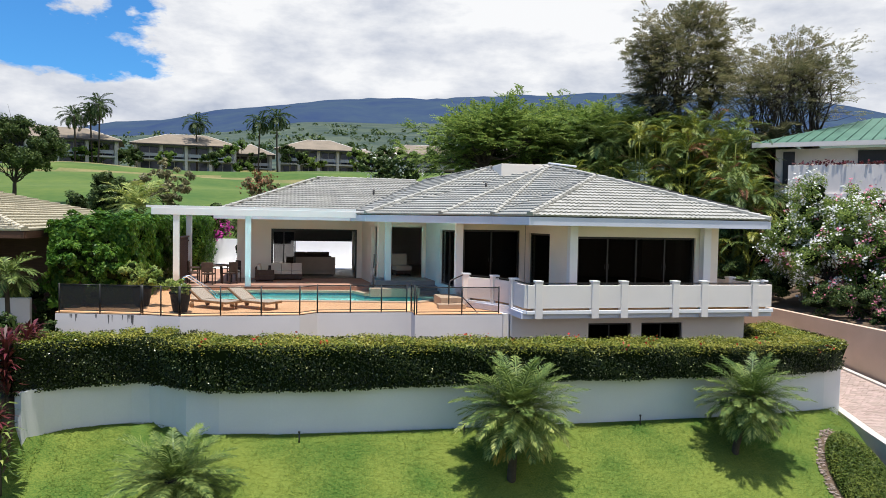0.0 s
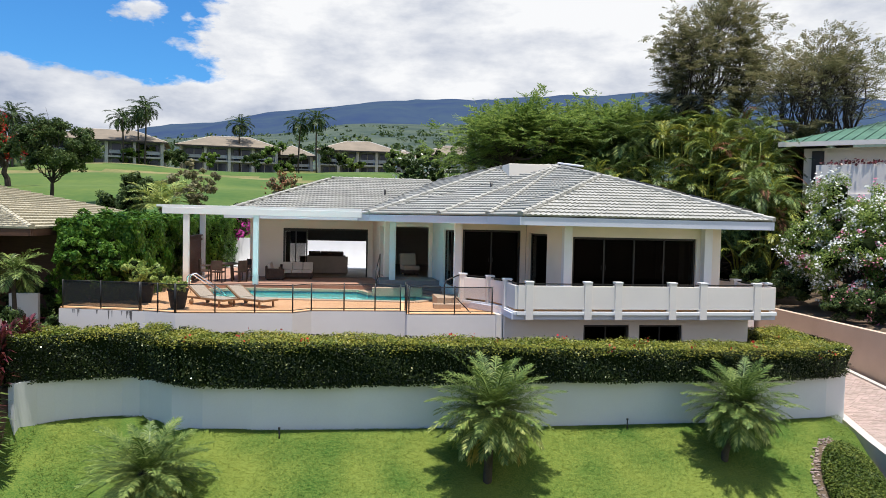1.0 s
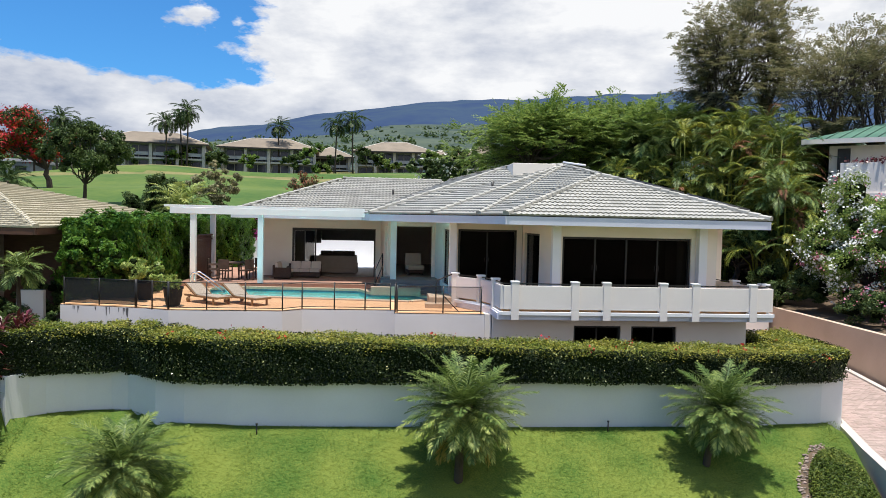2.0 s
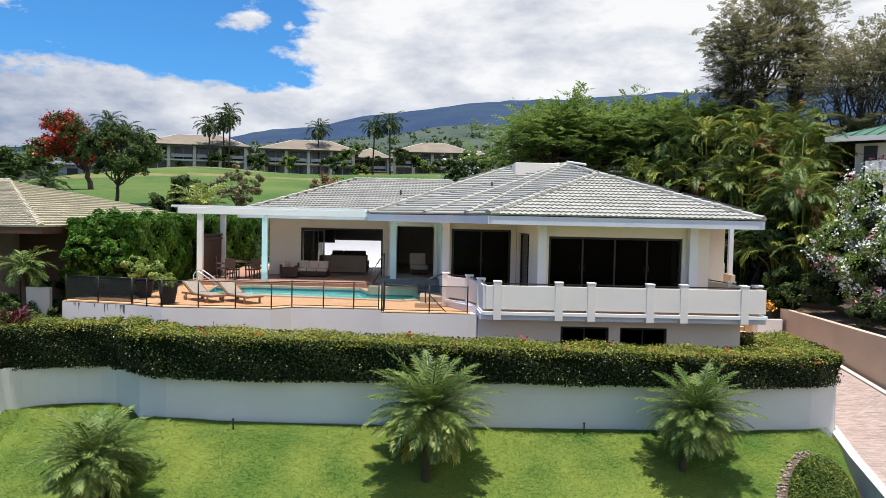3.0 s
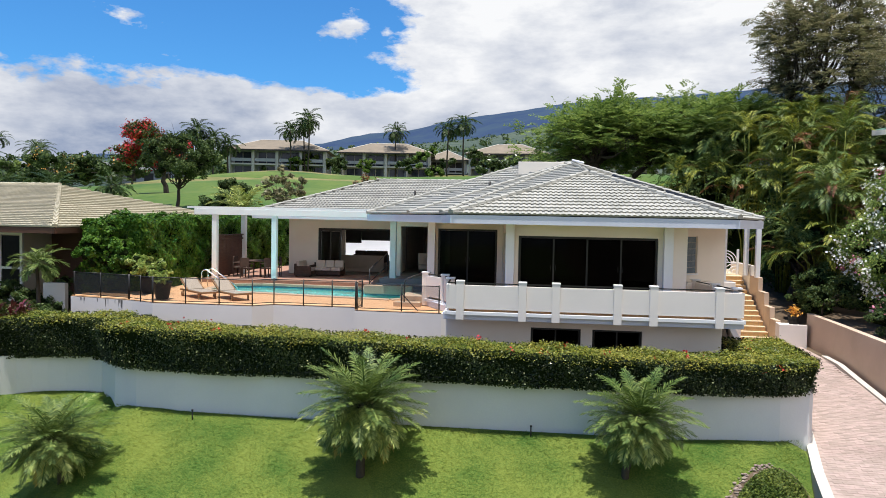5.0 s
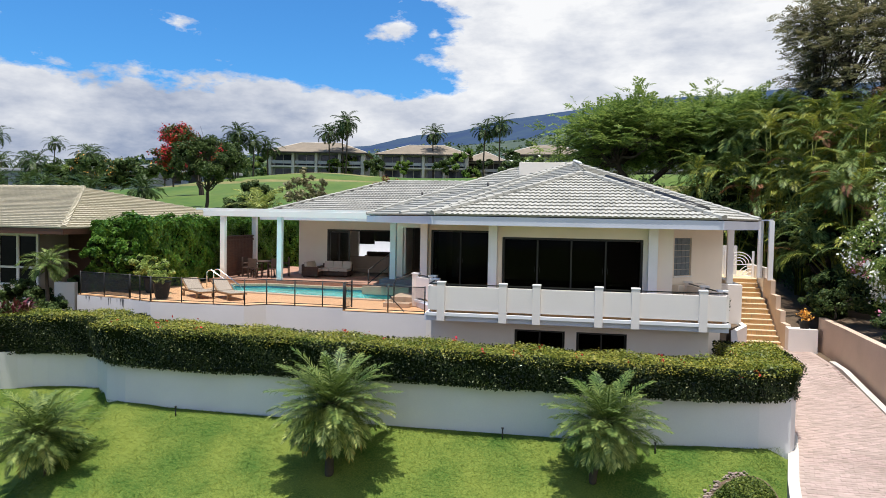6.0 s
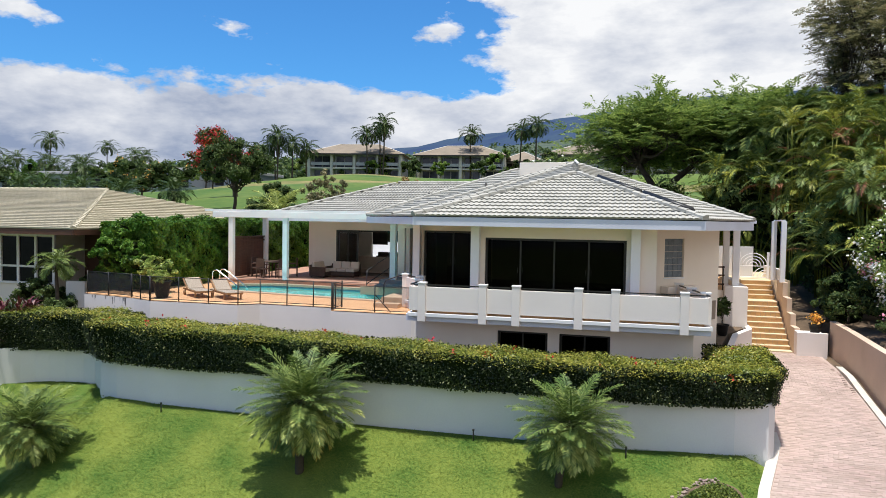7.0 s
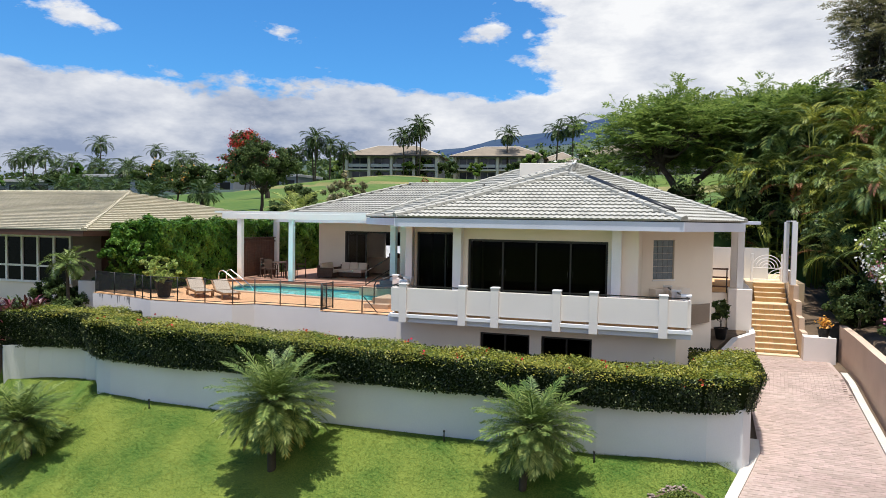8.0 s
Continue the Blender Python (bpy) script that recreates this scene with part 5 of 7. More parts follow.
def sofa(x, y, z, w, d, label, rz=0, seats=3, arm=True, material=None, frame_m=None, back_h=0.62):
    t = thing("sofa", (0, 0, 0), label, "sofa")
    mt, fm = material or M_cushion, frame_m or M_wicker
    box("base", -w / 2, -d / 2, 0.06, w / 2, d / 2, 0.26, fm, t, bevel=0.015)
    for sx in (-1, 1):
        for sy in (-1, 1):
            box("foot", sx * (w / 2 - 0.08) - 0.03, sy * (d / 2 - 0.08) - 0.03, 0, sx * (w / 2 - 0.08) + 0.03, sy * (d / 2 - 0.08) + 0.03, 0.065, fm, t)
    box("back_frame", -w / 2, d / 2 - 0.09, 0.262, w / 2, d / 2, back_h - 0.02, fm, t, bevel=0.015)
    if arm:
        box("arm", -w / 2, -d / 2, 0.262, -w / 2 + 0.1, d / 2 - 0.1, 0.5, fm, t, bevel=0.015)
    sw = (w - 0.12) / seats
    for i in range(seats):
        a = -w / 2 + 0.11 + i * sw
        box("seat_cushion", a + 0.01, -d / 2 + 0.01, 0.265, a + sw - 0.01, d / 2 - 0.22, 0.40, mt, t, bevel=0.03)
        box("back_cushion", a + 0.01, -0.07, 0.0, a + sw - 0.01, 0.07, 0.42, mt, t, m=pose(0, d / 2 - 0.2, 0.30, -12, 0, 0), bevel=0.04)
    t.matrix_basis = pose(x, y, z, 0, 0, rz)
    return t


sofa(-0.5, 32.45, ZP, 1.5, 0.85, "outdoor wicker sofa with taupe cushions on the terrace")
sofa(-1.35, 31.95, ZP, 1.3, 0.8, "outdoor wicker sofa section with taupe cushions, side on", rz=90, seats=2)
sofa(0.66, 34.9, ZI, 2.3, 0.95, "large taupe sofa inside, its back to the terrace", rz=180, material=M_sofa, frame_m=M_sofa, back_h=0.9)
sofa(0.75, 36.7, ZI, 1.9, 0.95, "dark brown sofa inside the open room", rz=180, material=M_wicker, frame_m=M_wicker, back_h=0.86)
for i, px in enumerate((0.15, 0.75, 1.3)):
    pl = box("throw_pillow", -0.3, -0.09, 0, 0.3, 0.09, 0.3, M_wicker, None, bevel=0.07, m=pose(px, 36.45, ZI + 0.74, 14, 0, 0))
    tagged(pl, "dark brown throw pillow on the sofa back", "pillow", "sofa pillows")


def dining_chair(label):
    t = thing("dining_chair", (0, 0, 0), label, "chair", "chairs round the table")
    for x in (-0.21, 0.21):
        for y in (-0.2, 0.2):
            box("leg", x - 0.02, y - 0.02, 0, x + 0.02, y + 0.02, 0.9 if y > 0 else 0.62, M_wicker, t, bevel=0.004)
        box("arm", x - 0.03, -0.22, 0.62, x + 0.03, 0.18, 0.655, M_wicker, t, bevel=0.008)
    box("seat", -0.23, -0.22, 0.40, 0.23, 0.18, 0.45, M_wicker, t, bevel=0.012)
    box("backrest", -0.19, 0.18, 0.5, 0.19, 0.215, 0.9, M_wicker, t, bevel=0.01)
    return t


dc = dining_chair("dark wicker dining chair at the terrace table")
cx, cy = -3.35, 30.9
dc.matrix_basis = pose(cx - 0.85, cy, ZP, 0, 0, 90)
for ang in (30, -40, -100, -160):
    a = radians(ang)
    copy_thing(dc, pose(cx + 0.85 * math.cos(a), cy + 0.85 * math.sin(a), ZP, 0, 0, ang - 90))
tb = thing("dining_table", (cx, cy, ZP), "round dark outdoor dining table", "table")
tube("tabletop", [(cx, cy, ZP + 0.70), (cx, cy, ZP + 0.74)], 0.6, M_wicker, tb, res=28)
for k in range(4):
    a = 0.785 + 1.571 * k
    tube("leg", [(cx + 0.42 * math.cos(a), cy + 0.42 * math.sin(a), ZP), (cx + 0.36 * math.cos(a), cy + 0.36 * math.sin(a), ZP + 0.7)], 0.03, M_wicker, tb)
ac = thing("armchair", (0, 0, 0), "pale cushioned slipper chair in the entry", "chair")
box("seat_cushion", -0.36, -0.36, 0.22, 0.36, 0.3, 0.42, M_sling, ac, bevel=0.05)
box("back_cushion", -0.36, -0.08, 0, 0.36, 0.08, 0.55, M_sling, ac, bevel=0.05, m=pose(0, 0.3, 0.38, -14, 0, 0))
box("base", -0.34, -0.34, 0.08, 0.34, 0.34, 0.22, M_wicker, ac, bevel=0.01)
for sx in (-0.3, 0.3):
    for sy in (-0.3, 0.3):
        box("leg", sx - 0.025, sy - 0.025, 0, sx + 0.025, sy + 0.025, 0.085, M_wicker, ac)
ac.matrix_basis = pose(4.5, 30.9, ZF, 0, 0, 10)
# slatted screen
scr = thing("privacy_screen", (-4.6, 30.7, ZP), "dark brown slatted timber privacy screen", "screen")
for y in (29.4, 30.75, 32.05):
    box("post", -4.68, y - 0.04, ZP, -4.6, y + 0.04, 1.72 - 0.02, M_wood, scr, bevel=0.005)
for i in range(18):
    y = 29.44 + i * 0.145
    box("slat", -4.60, y, ZP + 0.06, -4.575, y + 0.135, 1.68, M_wood, scr, bevel=0.004)
for z in (ZP + 0.15, 1.5):
    box("rail", -4.575, 29.4, z, -4.53, 32.08, z + 0.07, M_wood, scr, bevel=0.004)
box("cap", -4.7, 29.36, 1.69, -4.52, 32.1, 1.74, M_wood, scr, bevel=0.004)
# pool rails and hand rails
pr = thing("pool_handrail", (-3.3, 27.2, ZD), "polished steel pool handrail loops", "handrail")
for dy in (0, 0.55):
    tube("rail", [(-4.05, 26.8 + dy, ZD), (-4.05, 26.8 + dy, ZD + 0.62), (-3.98, 26.82 + dy, ZD + 0.72), (-3.85, 26.84 + dy, ZD + 0.72), (-2.95, 26.9 + dy, ZD + 0.1), (-2.75, 26.9 + dy, ZD - 0.1)], 0.024, M_chrome, pr)
hr = thing("entry_handrail", (2.8, 27.2, ZD), "black iron handrail beside the entry steps", "handrail")
tube("post", [(2.85, 26.9, ZD), (2.85, 26.9, ZD + 0.95)], 0.022, M_black, hr)
tube("post", [(3.1, 29.1, 0.1), (3.1, 29.1, 1.15)], 0.022, M_black, hr)
for z in (0.62, 1.15):
    tube("rail", [(2.85, 26.9, z - 0.55), (3.1, 29.1, z)], 0.02, M_black, hr)
hr2 = thing("spa_handrail", (5.4, 23.4, ZD), "black iron handrail with a curved top by the spa steps", "handrail")
tube("rail", [(4.95, 23.0, ZD), (4.95, 23.0, ZD + 0.78), (5.0, 23.05, ZD + 0.92), (5.2, 23.15, ZD + 1.0), (5.55, 23.35, ZD + 1.12)], 0.022, M_black, hr2)
box("tread", 4.6, 22.9, ZD, 5.5, 23.3, ZD + 0.15, M_rim, tagged(thing("spa_steps", (5, 23, ZD), "tan steps from the terrace to the balcony", "steps", "", "structure")), bevel=0.01)
box("tread", 4.75, 23.3, ZD, 5.5, 24.6, ZD + 0.32, M_rim, bpy.data.objects["spa_steps"], bevel=0.01)
# courtyard behind the open room
# white paving added as a reflector that brightens the courtyard wall
tagged(box("courtyard_paving", -9.4, 38.75, -0.4, 8.9, 41.98, -0.16, M_white, None), "sunlit pale courtyard paving, added to bounce sun onto the wall", "paving", "", "structure")
wall("wall_courtyard", (-9.5, 42.0), (9.0, 42.0), -0.8, 1.32, M_white, label="bright white courtyard wall behind the house")
cp = pot(-2.9, 40.2, ZP, 0.3, 0.5, "dark pot in the courtyard")
tree("potted_shrub", (-2.9, 40.2, 0.25), spread(6, (-2.9, 40.2, 0.75), (0.35, 0.35, 0.3), 0.3, RS, 0.9), 900, 0.12, M_hedge, "small clipped shrub in a courtyard pot", 0.03, category="shrub", seed=73)
# rust streaks below the screen fence
wp = bpy.data.objects["wall_pool_terrace"]
M_rust = mat("rust_streak", (0.10, 0.085, 0.08), (0.22, 0.20, 0.19), 0.9, 4, 40, 0.1)
rr = random.Random(4)
for i in range(13):
    f = rr.uniform(0.03, 0.97)
    x, y = -6.95 + 2.6 * f, 22.83 - 0.61 * f
    m, _ = along((-7.0, 22.85), (-4.3, 22.2))
    h = rr.uniform(0.1, 0.34)
    w_ = rr.uniform(0.012, 0.03)
    bm = bmesh.new()
    vs = [bm.verts.new(m @ Vector(p)) for p in ((f * 2.6 - w_, -0.004, ZD - 0.04), (f * 2.6 + w_, -0.004, ZD - 0.04), (f * 2.6 + w_ * 0.3, -0.004, ZD - 0.04 - h), (f * 2.6 - w_ * 0.4, -0.004, ZD - 0.04 - h * 0.9))]
    bm.faces.new(vs[::-1])
    part("rust_streak", bm, M_rust, wp)
cpot = pot(16.2, 27.2, -1.27, 0.22, 0.4, "dark pot beside the house corner")
tree("potted_dracaena", (16.2, 27.2, -0.95), spread(8, (16.2, 27.2, -0.4), (0.24, 0.24, 0.55), 0.2, RS, 0.8), 900, 0.2, M_leaf_d, "dark straggly potted plant beside the house corner", 0.03, category="plant", seed=74, core=0.0, slim=0.3)
fill = prism("planting_bed", [(15.85, 24.6), (16.45, 27.6), (17.2, 29.3), (17.2, 29.8), (15.85, 29.8)], -2.6, -1.27, M_soil)
tagged(fill, "raised soil bed between house and stairs", "planting bed", "", "structure")

# ---- stairs at the driveway's end ----
stair = thing("garden_stairs", (18.6, 30, -2.1), "ochre tiled outdoor stairs between stucco walls", "stairs", "", "structure")
Z0, RISE, RUNL = -2.30, 0.19, 0.30
for i in range(9):
    y = 30.9 + i * RUNL
    x0, x1 = 17.41, 19.20 - 0.012 * i
    box("riser", x0, y + 0.03, Z0, x1, y + RUNL + 0.2, Z0 + RISE * (i + 1) - 0.03, M_joint, stair)
    k = 9
    for j in range(k):
        w = (x1 - x0) / k
        box("riser_tile", x0 + j * w + 0.006, y + 0.018, Z0 + RISE * i + 0.004, x0 + (j + 1) * w - 0.006, y + 0.03, Z0 + RISE * (i + 1) - 0.034, M_step, stair)
        box("tread_tile", x0 + j * w + 0.004, y, Z0 + RISE * (i + 1) - 0.03, x0 + (j + 1) * w - 0.004, y + RUNL - 0.004, Z0 + RISE * (i + 1), M_steptop, stair)
yl = 30.9 + 9 * RUNL
zl = Z0 + RISE * 9
box("landing", 17.42, yl, Z0, 19.2, yl + 0.6, zl, M_steptop, stair)
for i in range(4):
    y = yl + 0.6 + i * RUNL
    box("riser", 17.9, y + 0.02, Z0, 19.15, y + RUNL + 0.2, zl + RISE * (i + 1) - 0.03, M_step, stair)
    box("tread", 17.9, y, zl + RISE * (i + 1) - 0.03, 19.15, y + RUNL, zl + RISE * (i + 1), M_steptop, stair)
yt, zt = yl + 0.6 + 4 * RUNL, zl + 4 * RISE
box("walkway", 17.2, yt, Z0, 20.0, yt + 6, zt, M_steptop, stair)
box("bottom_tread", 17.36, 30.45, Z0 - 0.12, 19.2, 30.9, Z0 + 0.06, M_steptop, stair)
# flank walls
for i, (y0, y1, zt_) in enumerate(((30.45, 31.2, -1.3), (31.2, 32.0, -0.85), (32.0, 32.9, -0.3), (32.9, 34.2, 0.28), (34.2, 37.5, 0.75))):
    f = box("flank_wall", 19.22, y0, -2.6, 19.42, y1 - 0.002, zt_, M_tan if i < 4 else M_stucco, stair, bevel=0.015)
box("flank_wall", 17.18, 31.0, -2.6, 17.4, 36, 0.28, M_stucco, stair, bevel=0.015)
pier = box("stair_pier", 16.55, 29.75, -2.6, 17.4, 30.6, 0.28, M_parapet, None, bevel=0.02)
tagged(pier, "square cream stucco pier beside the stairs", "pier")
kw = ribbon_wall("wall_stair_foot", [(16.0, 24.4), (16.6, 27.6), (17.3, 29.2), (17.34, 30.7)][::-1], 0.2, lambda x, y: -2.8, lambda x, y: -1.25, M_parapet, "low curved cream planter wall at the stairs' foot")
pl = thing("planter", (19.8, 30.1, -2.3), "square cream stucco planter by the stairs", "planter")
for b in ((19.22, 29.95, -2.6, 20.3, 30.1, -1.40), (19.22, 30.102, -2.6, 19.42, 30.448, -1.38), (19.422, 30.102, -2.6, 20.3, 31.3, -1.50)):
    box("planter_wall", *b, M_parapet, pl, bevel=0.01)
pot(19.98, 30.6, -1.5, 0.22, 0.40, "dark pot on the planter")
q = RS.normal(0, 1, (160, 3)) * np.array([0.11, 0.11, 0.10]) + np.array([19.98, 30.6, -0.92])
cro = thing("croton", (19.98, 30.6, -1.1), "orange-leaved plant in a dark pot", "plant")
quads_ob("leaves", leaf_quads(q, 0.16, RS, 0.9, None, 0.35), M_orange, cro)
for k, (x, y) in enumerate(((19.22, 33.1), (19.08, 34.4))):
    column((x, y), 0.26, 2.85, 0.20, M_white, "tall square white gate column")
lint = box("lintel", 19.06, 33.0, 2.852, 19.26, 34.5, 2.91, M_white, None, bevel=0.01)
tagged(lint, "white timber lintel over the gate columns", "beam")
# arched garden gate
gg = thing("garden_gate", (18.4, yt + 0.6, zt), "white arched iron garden gate", "gate")
gy = yt + 0.6
for x in (17.9, 19.15):
    box("gate_post", x - 0.05, gy - 0.05, zt, x + 0.05, gy + 0.05, zt + 1.25, M_white, gg, bevel=0.01)
for r_ in (0.60, 0.46, 0.32, 0.18):
    tube("arch_bar", [(18.52 + r_ * math.cos(math.pi * k / 12), gy, zt + 0.62 + r_ * 0.95 * math.sin(math.pi * k / 12)) for k in range(13)], 0.02, M_white, gg, res=6)
for r_ in (0.55, 0.38, 0.2):
    tube("arch_bar", [(19.08 - r_ * math.cos(math.pi * k / 16), gy, zt + 0.1 + r_ * 0.85 * math.sin(math.pi * k / 16)) for k in range(9)], 0.018, M_white, gg, res=6)
for z in (0.08, 0.6):
    tube("rail", [(17.92, gy, zt + z), (19.13, gy, zt + z)], 0.02, M_white, gg, res=6)
wall("wall_gate_back", (16.0, gy + 1.6), (18.75, gy + 1.6), -0.4, 1.62, M_retain, label="cream garden wall beyond the gate")
# side terrace between house and stairs
side = prism("floor_side_terrace", [(15.8, 29.8), (17.17, 30.62), (17.17, 38), (15.8, 38)], -0.4, 0.1, M_deck)
tagged(side, "tiled side terrace", "floor", "", "structure")
wall("wall_side_terrace", (15.82, 29.7), (16.54, 30.0), -2.6, 0.1, M_stucco, label="cream stucco wall below the side terrace")
sr = thing("side_railing", (16.3, 29.9, 0.1), "dark timber and iron railing of the side terrace", "railing")
for x in (15.95, 16.5):
    tube("post", [(x, 29.95, 0.1), (x, 29.95, 1.05)], 0.025, M_black, sr, res=6)
for z in (0.35, 0.7, 1.02):
    box("rail", 15.85, 29.93, z - 0.04, 16.55, 29.97, z + 0.02, M_wood, sr)
column((16.98, 30.2), 0.28, ZE + 0.06, 0.24, M_white, "square white column on the stair pier")
column((16.9, 32.6), 0.1, ZE + 0.06, 0.24, M_white, "square white column of the side terrace")
canopy = box("flat_canopy", 16.3, 29.6, 2.72, 17.6, 36.5, 2.84, M_fascia, None, bevel=0.015)
tagged(canopy, "thin flat white canopy along the side of the house", "canopy", "", "structure")

# ---- planting bed at the lawn's corner ----
bed = thing("ground_cover_bed", (14.8, 16.8, -3.6), "low mound of clipped green ground cover edged with bark", "shrub")
RB2 = np.random.default_rng(8)
k = 16000
a_, b_ = RB2.uniform(0, 6.2832, k), np.sqrt(RB2.uniform(0, 1, k))
by = 15.7 + 1.65 * b_ * np.sin(a_)
bx = 14.55 + 0.9 * b_ * np.cos(a_) + (by - 15.7) * 0.35
bz = ground_z(bx, by) + 0.42 * np.sqrt(np.clip(1 - b_ ** 3, 0, 1)) + RB2.normal(0, 0.02, k)
quads_ob("leaves", leaf_quads(np.column_stack([bx, by, bz]), 0.055, RB2, 1.2, None, 0.6), M_cover, bed)
V, F = [], []
for j in range(9):
    for i in range(24):
        r_, t_ = j / 8, 6.2832 * i / 24
        y = 15.7 + 1.62 * r_ * math.sin(t_)
        x = 14.55 + 0.88 * r_ * math.cos(t_) + (y - 15.7) * 0.35
        V.append((x, y, float(ground_z(x, y)) + 0.38 * math.sqrt(max(1 - r_ ** 3, 0)) - 0.02))
for j in range(8):
    F += [(j * 24 + i, j * 24 + (i + 1) % 24, (j + 1) * 24 + (i + 1) % 24, (j + 1) * 24 + i) for i in range(24)]
mesh_ob("inner_shade_core", V, F, M_hcore, bed, smooth=True)
V, F = [], []
for j in range(4):
    for i in range(40):
        r_, t_ = 0.85 + 0.12 * j, 6.2832 * i / 40
        y = 15.65 + 1.65 * r_ * math.sin(t_)
        x = 14.48 + 0.92 * r_ * math.cos(t_) + (y - 15.7) * 0.35
        V.append((x, y, float(ground_z(x, y)) + (0.03 if j < 3 else -0.05)))
for j in range(3):
    F += [(j * 40 + i, j * 40 + (i + 1) % 40, (j + 1) * 40 + (i + 1) % 40, (j + 1) * 40 + i) for i in range(40)]
tagged(mesh_ob("bark_mulch", V, F, M_soil, smooth=True), "ring of dry bark mulch round the bed", "mulch", "", "structure")
# loose rocks on the mulch
bmr = bmesh.new()
for i in range(420):
    t_, r_ = RB2.uniform(1.6, 5.6), RB2.uniform(0.98, 1.2)
    y = 15.65 + 1.65 * r_ * math.sin(t_)
    x = 14.48 + 0.92 * r_ * math.cos(t_) + (y - 15.7) * 0.35
    e = RB2.uniform(0.018, 0.052)
    c = Vector((x, y, float(ground_z(x, y)) + 0.03 + e * 0.3))
    for v in bmesh.ops.create_icosphere(bmr, subdivisions=1, radius=1.0)["verts"]:
        k_ = e * (0.8 + 0.35 * noise.noise(v.co * 1.6 + Vector((i, 0, 0))))
        v.co = c + Vector((v.co.x * k_ * 1.3, v.co.y * k_, v.co.z * k_ * 0.6))
tagged(part("mulch_rocks", bmr, M_rock), "loose brown lava rocks edging the ground cover", "rocks", "", "stuff")
# dark red ti plants at the lawn's far corner
for i in range(14):
    x, y = -6.75 + RB2.normal(0, 0.22), 17.5 + 0.2 * i + RB2.normal(0, 0.1)
    tp = thing("ti_plant", (x, y, gz0 := float(ground_z(x, y))), "dark red strap-leaved plant beside the wall", "plant", "ti plants")
    n = 90
    aa, ee, hh = RB2.uniform(0, 6.28, n), RB2.uniform(0.1, 1.3, n), RB2.uniform(0.3, 1.5, n)
    d = np.column_stack([np.cos(aa) * np.cos(ee), np.sin(aa) * np.cos(ee), np.sin(ee)])
    p0 = np.column_stack([np.full(n, x), np.full(n, y), gz0 + hh])
    w = np.column_stack([-np.sin(aa), np.cos(aa), np.zeros(n)]) * 0.035
    tip = p0 + d * 0.55
    tip[:, 2] -= 0.15
    mid = p0 + d * 0.3
    quads_ob("leaves", np.stack([p0, mid - w, tip, mid + w], 1), M_ti if i % 3 else M_frond, tp)
    tube("stem", [(x, y, gz0 - 0.1), (x, y, gz0 + 1.4)], 0.02, M_trunk, tp, res=5)

# sprinkler stakes along the foot of the wall
for i, x in enumerate((0.1, 4.3, 9.25, 13.0)):
    sp = thing("sprinkler_stake", (x, 17.78, float(ground_z(x, 17.78))), "small dark irrigation stake at the foot of the wall", "sprinkler", "sprinkler stakes")
    z = float(ground_z(x, 17.78))
    tube("stake", [(x, 17.78, z - 0.1), (x, 17.78, z + 0.24)], 0.018, M_black, sp, res=6)
    tube("nozzle", [(x, 17.78, z + 0.241), (x, 17.78, z + 0.28)], 0.03, M_black, sp, res=8)
rod = tube("ridge_flashing", [(10.72, 29.6, 5.16), (11.0, 27.2, 4.86)], 0.045, M_white, roof, res=6)

# ---- planting ----
R = np.random.default_rng(11)


def gz(x, y):
    return float(ground_z(x, y))


# young palms on the lawn
palm("pygmy_date_palm", (-2.4, 15.9, gz(-2.4, 15.9)), (-2.5, 15.7, -3.08), 92, 1.50, "young feathery date palm on the lawn", 21, M_frond, 0.31, 0.026, 40, 0.09, (-0.6, 1.4), 0.7, 2, "lawn palms", older=26, older_mat=M_frond_o, forward=0.72, heart=0.28)
palm("pygmy_date_palm", (5.15, 16.35, gz(5.15, 16.35)), (5.25, 16.28, -1.95), 116, 1.72, "feathery date palm on the lawn with yellowed lower fronds", 22, M_frond, 0.34, 0.028, 42, 0.10, (-0.8, 1.4), 0.7, 8, "lawn palms", older=56, older_mat=M_frond_o, forward=0.72, heart=0.34)
palm("pygmy_date_palm", (11.5, 16.8, gz(11.5, 16.8)), (11.78, 16.6, -2.0), 98, 1.48, "feathery date palm with a leaning trunk on the lawn", 23, M_frond, 0.31, 0.026, 40, 0.085, (-0.8, 1.4), 0.7, 0, "lawn palms", older=34, older_mat=M_frond_o, forward=0.72, heart=0.28)

# trees behind the house
G5 = gz(15, 50)
spray_tree("monkeypod_tree", (15.4, 50.0, G5), [[(15.0, 50.1, G5 + 1.1), (14.1, 50.2, G5 + 2.6), (13.4, 50.4, G5 + 3.8)], [(15.2, 50.3, G5 + 0.9), (15.6, 50.6, G5 + 2.6), (17.2, 50.8, G5 + 4.0)]], (15.0, 50.5, 7.7), (6.2, 4.8, 2.9), 70, 9, 6200, "wide spreading feathery green tree with forked dark trunks", M_leaf_m, 31, 0.34, 0.85, 0.27, 0.085, rise=0.15, tip_r=0.24)
spray_tree("monkeypod_tree", (18.3, 50.8, G5), [[(18.9, 50.9, G5 + 1.2), (20.0, 51.0, G5 + 3.0)], [(19.2, 51.2, G5 + 1.0), (22.3, 51.4, G5 + 3.4), (24.0, 51.4, G5 + 4.4)]], (22.4, 51.0, 8.2), (6.4, 4.8, 3.2), 70, 9, 6200, "wide spreading feathery green tree with leaning dark trunks", M_leaf_m, 32, 0.34, 0.85, 0.27, 0.085, rise=0.15, tip_r=0.24)
GE = gz(27, 47)
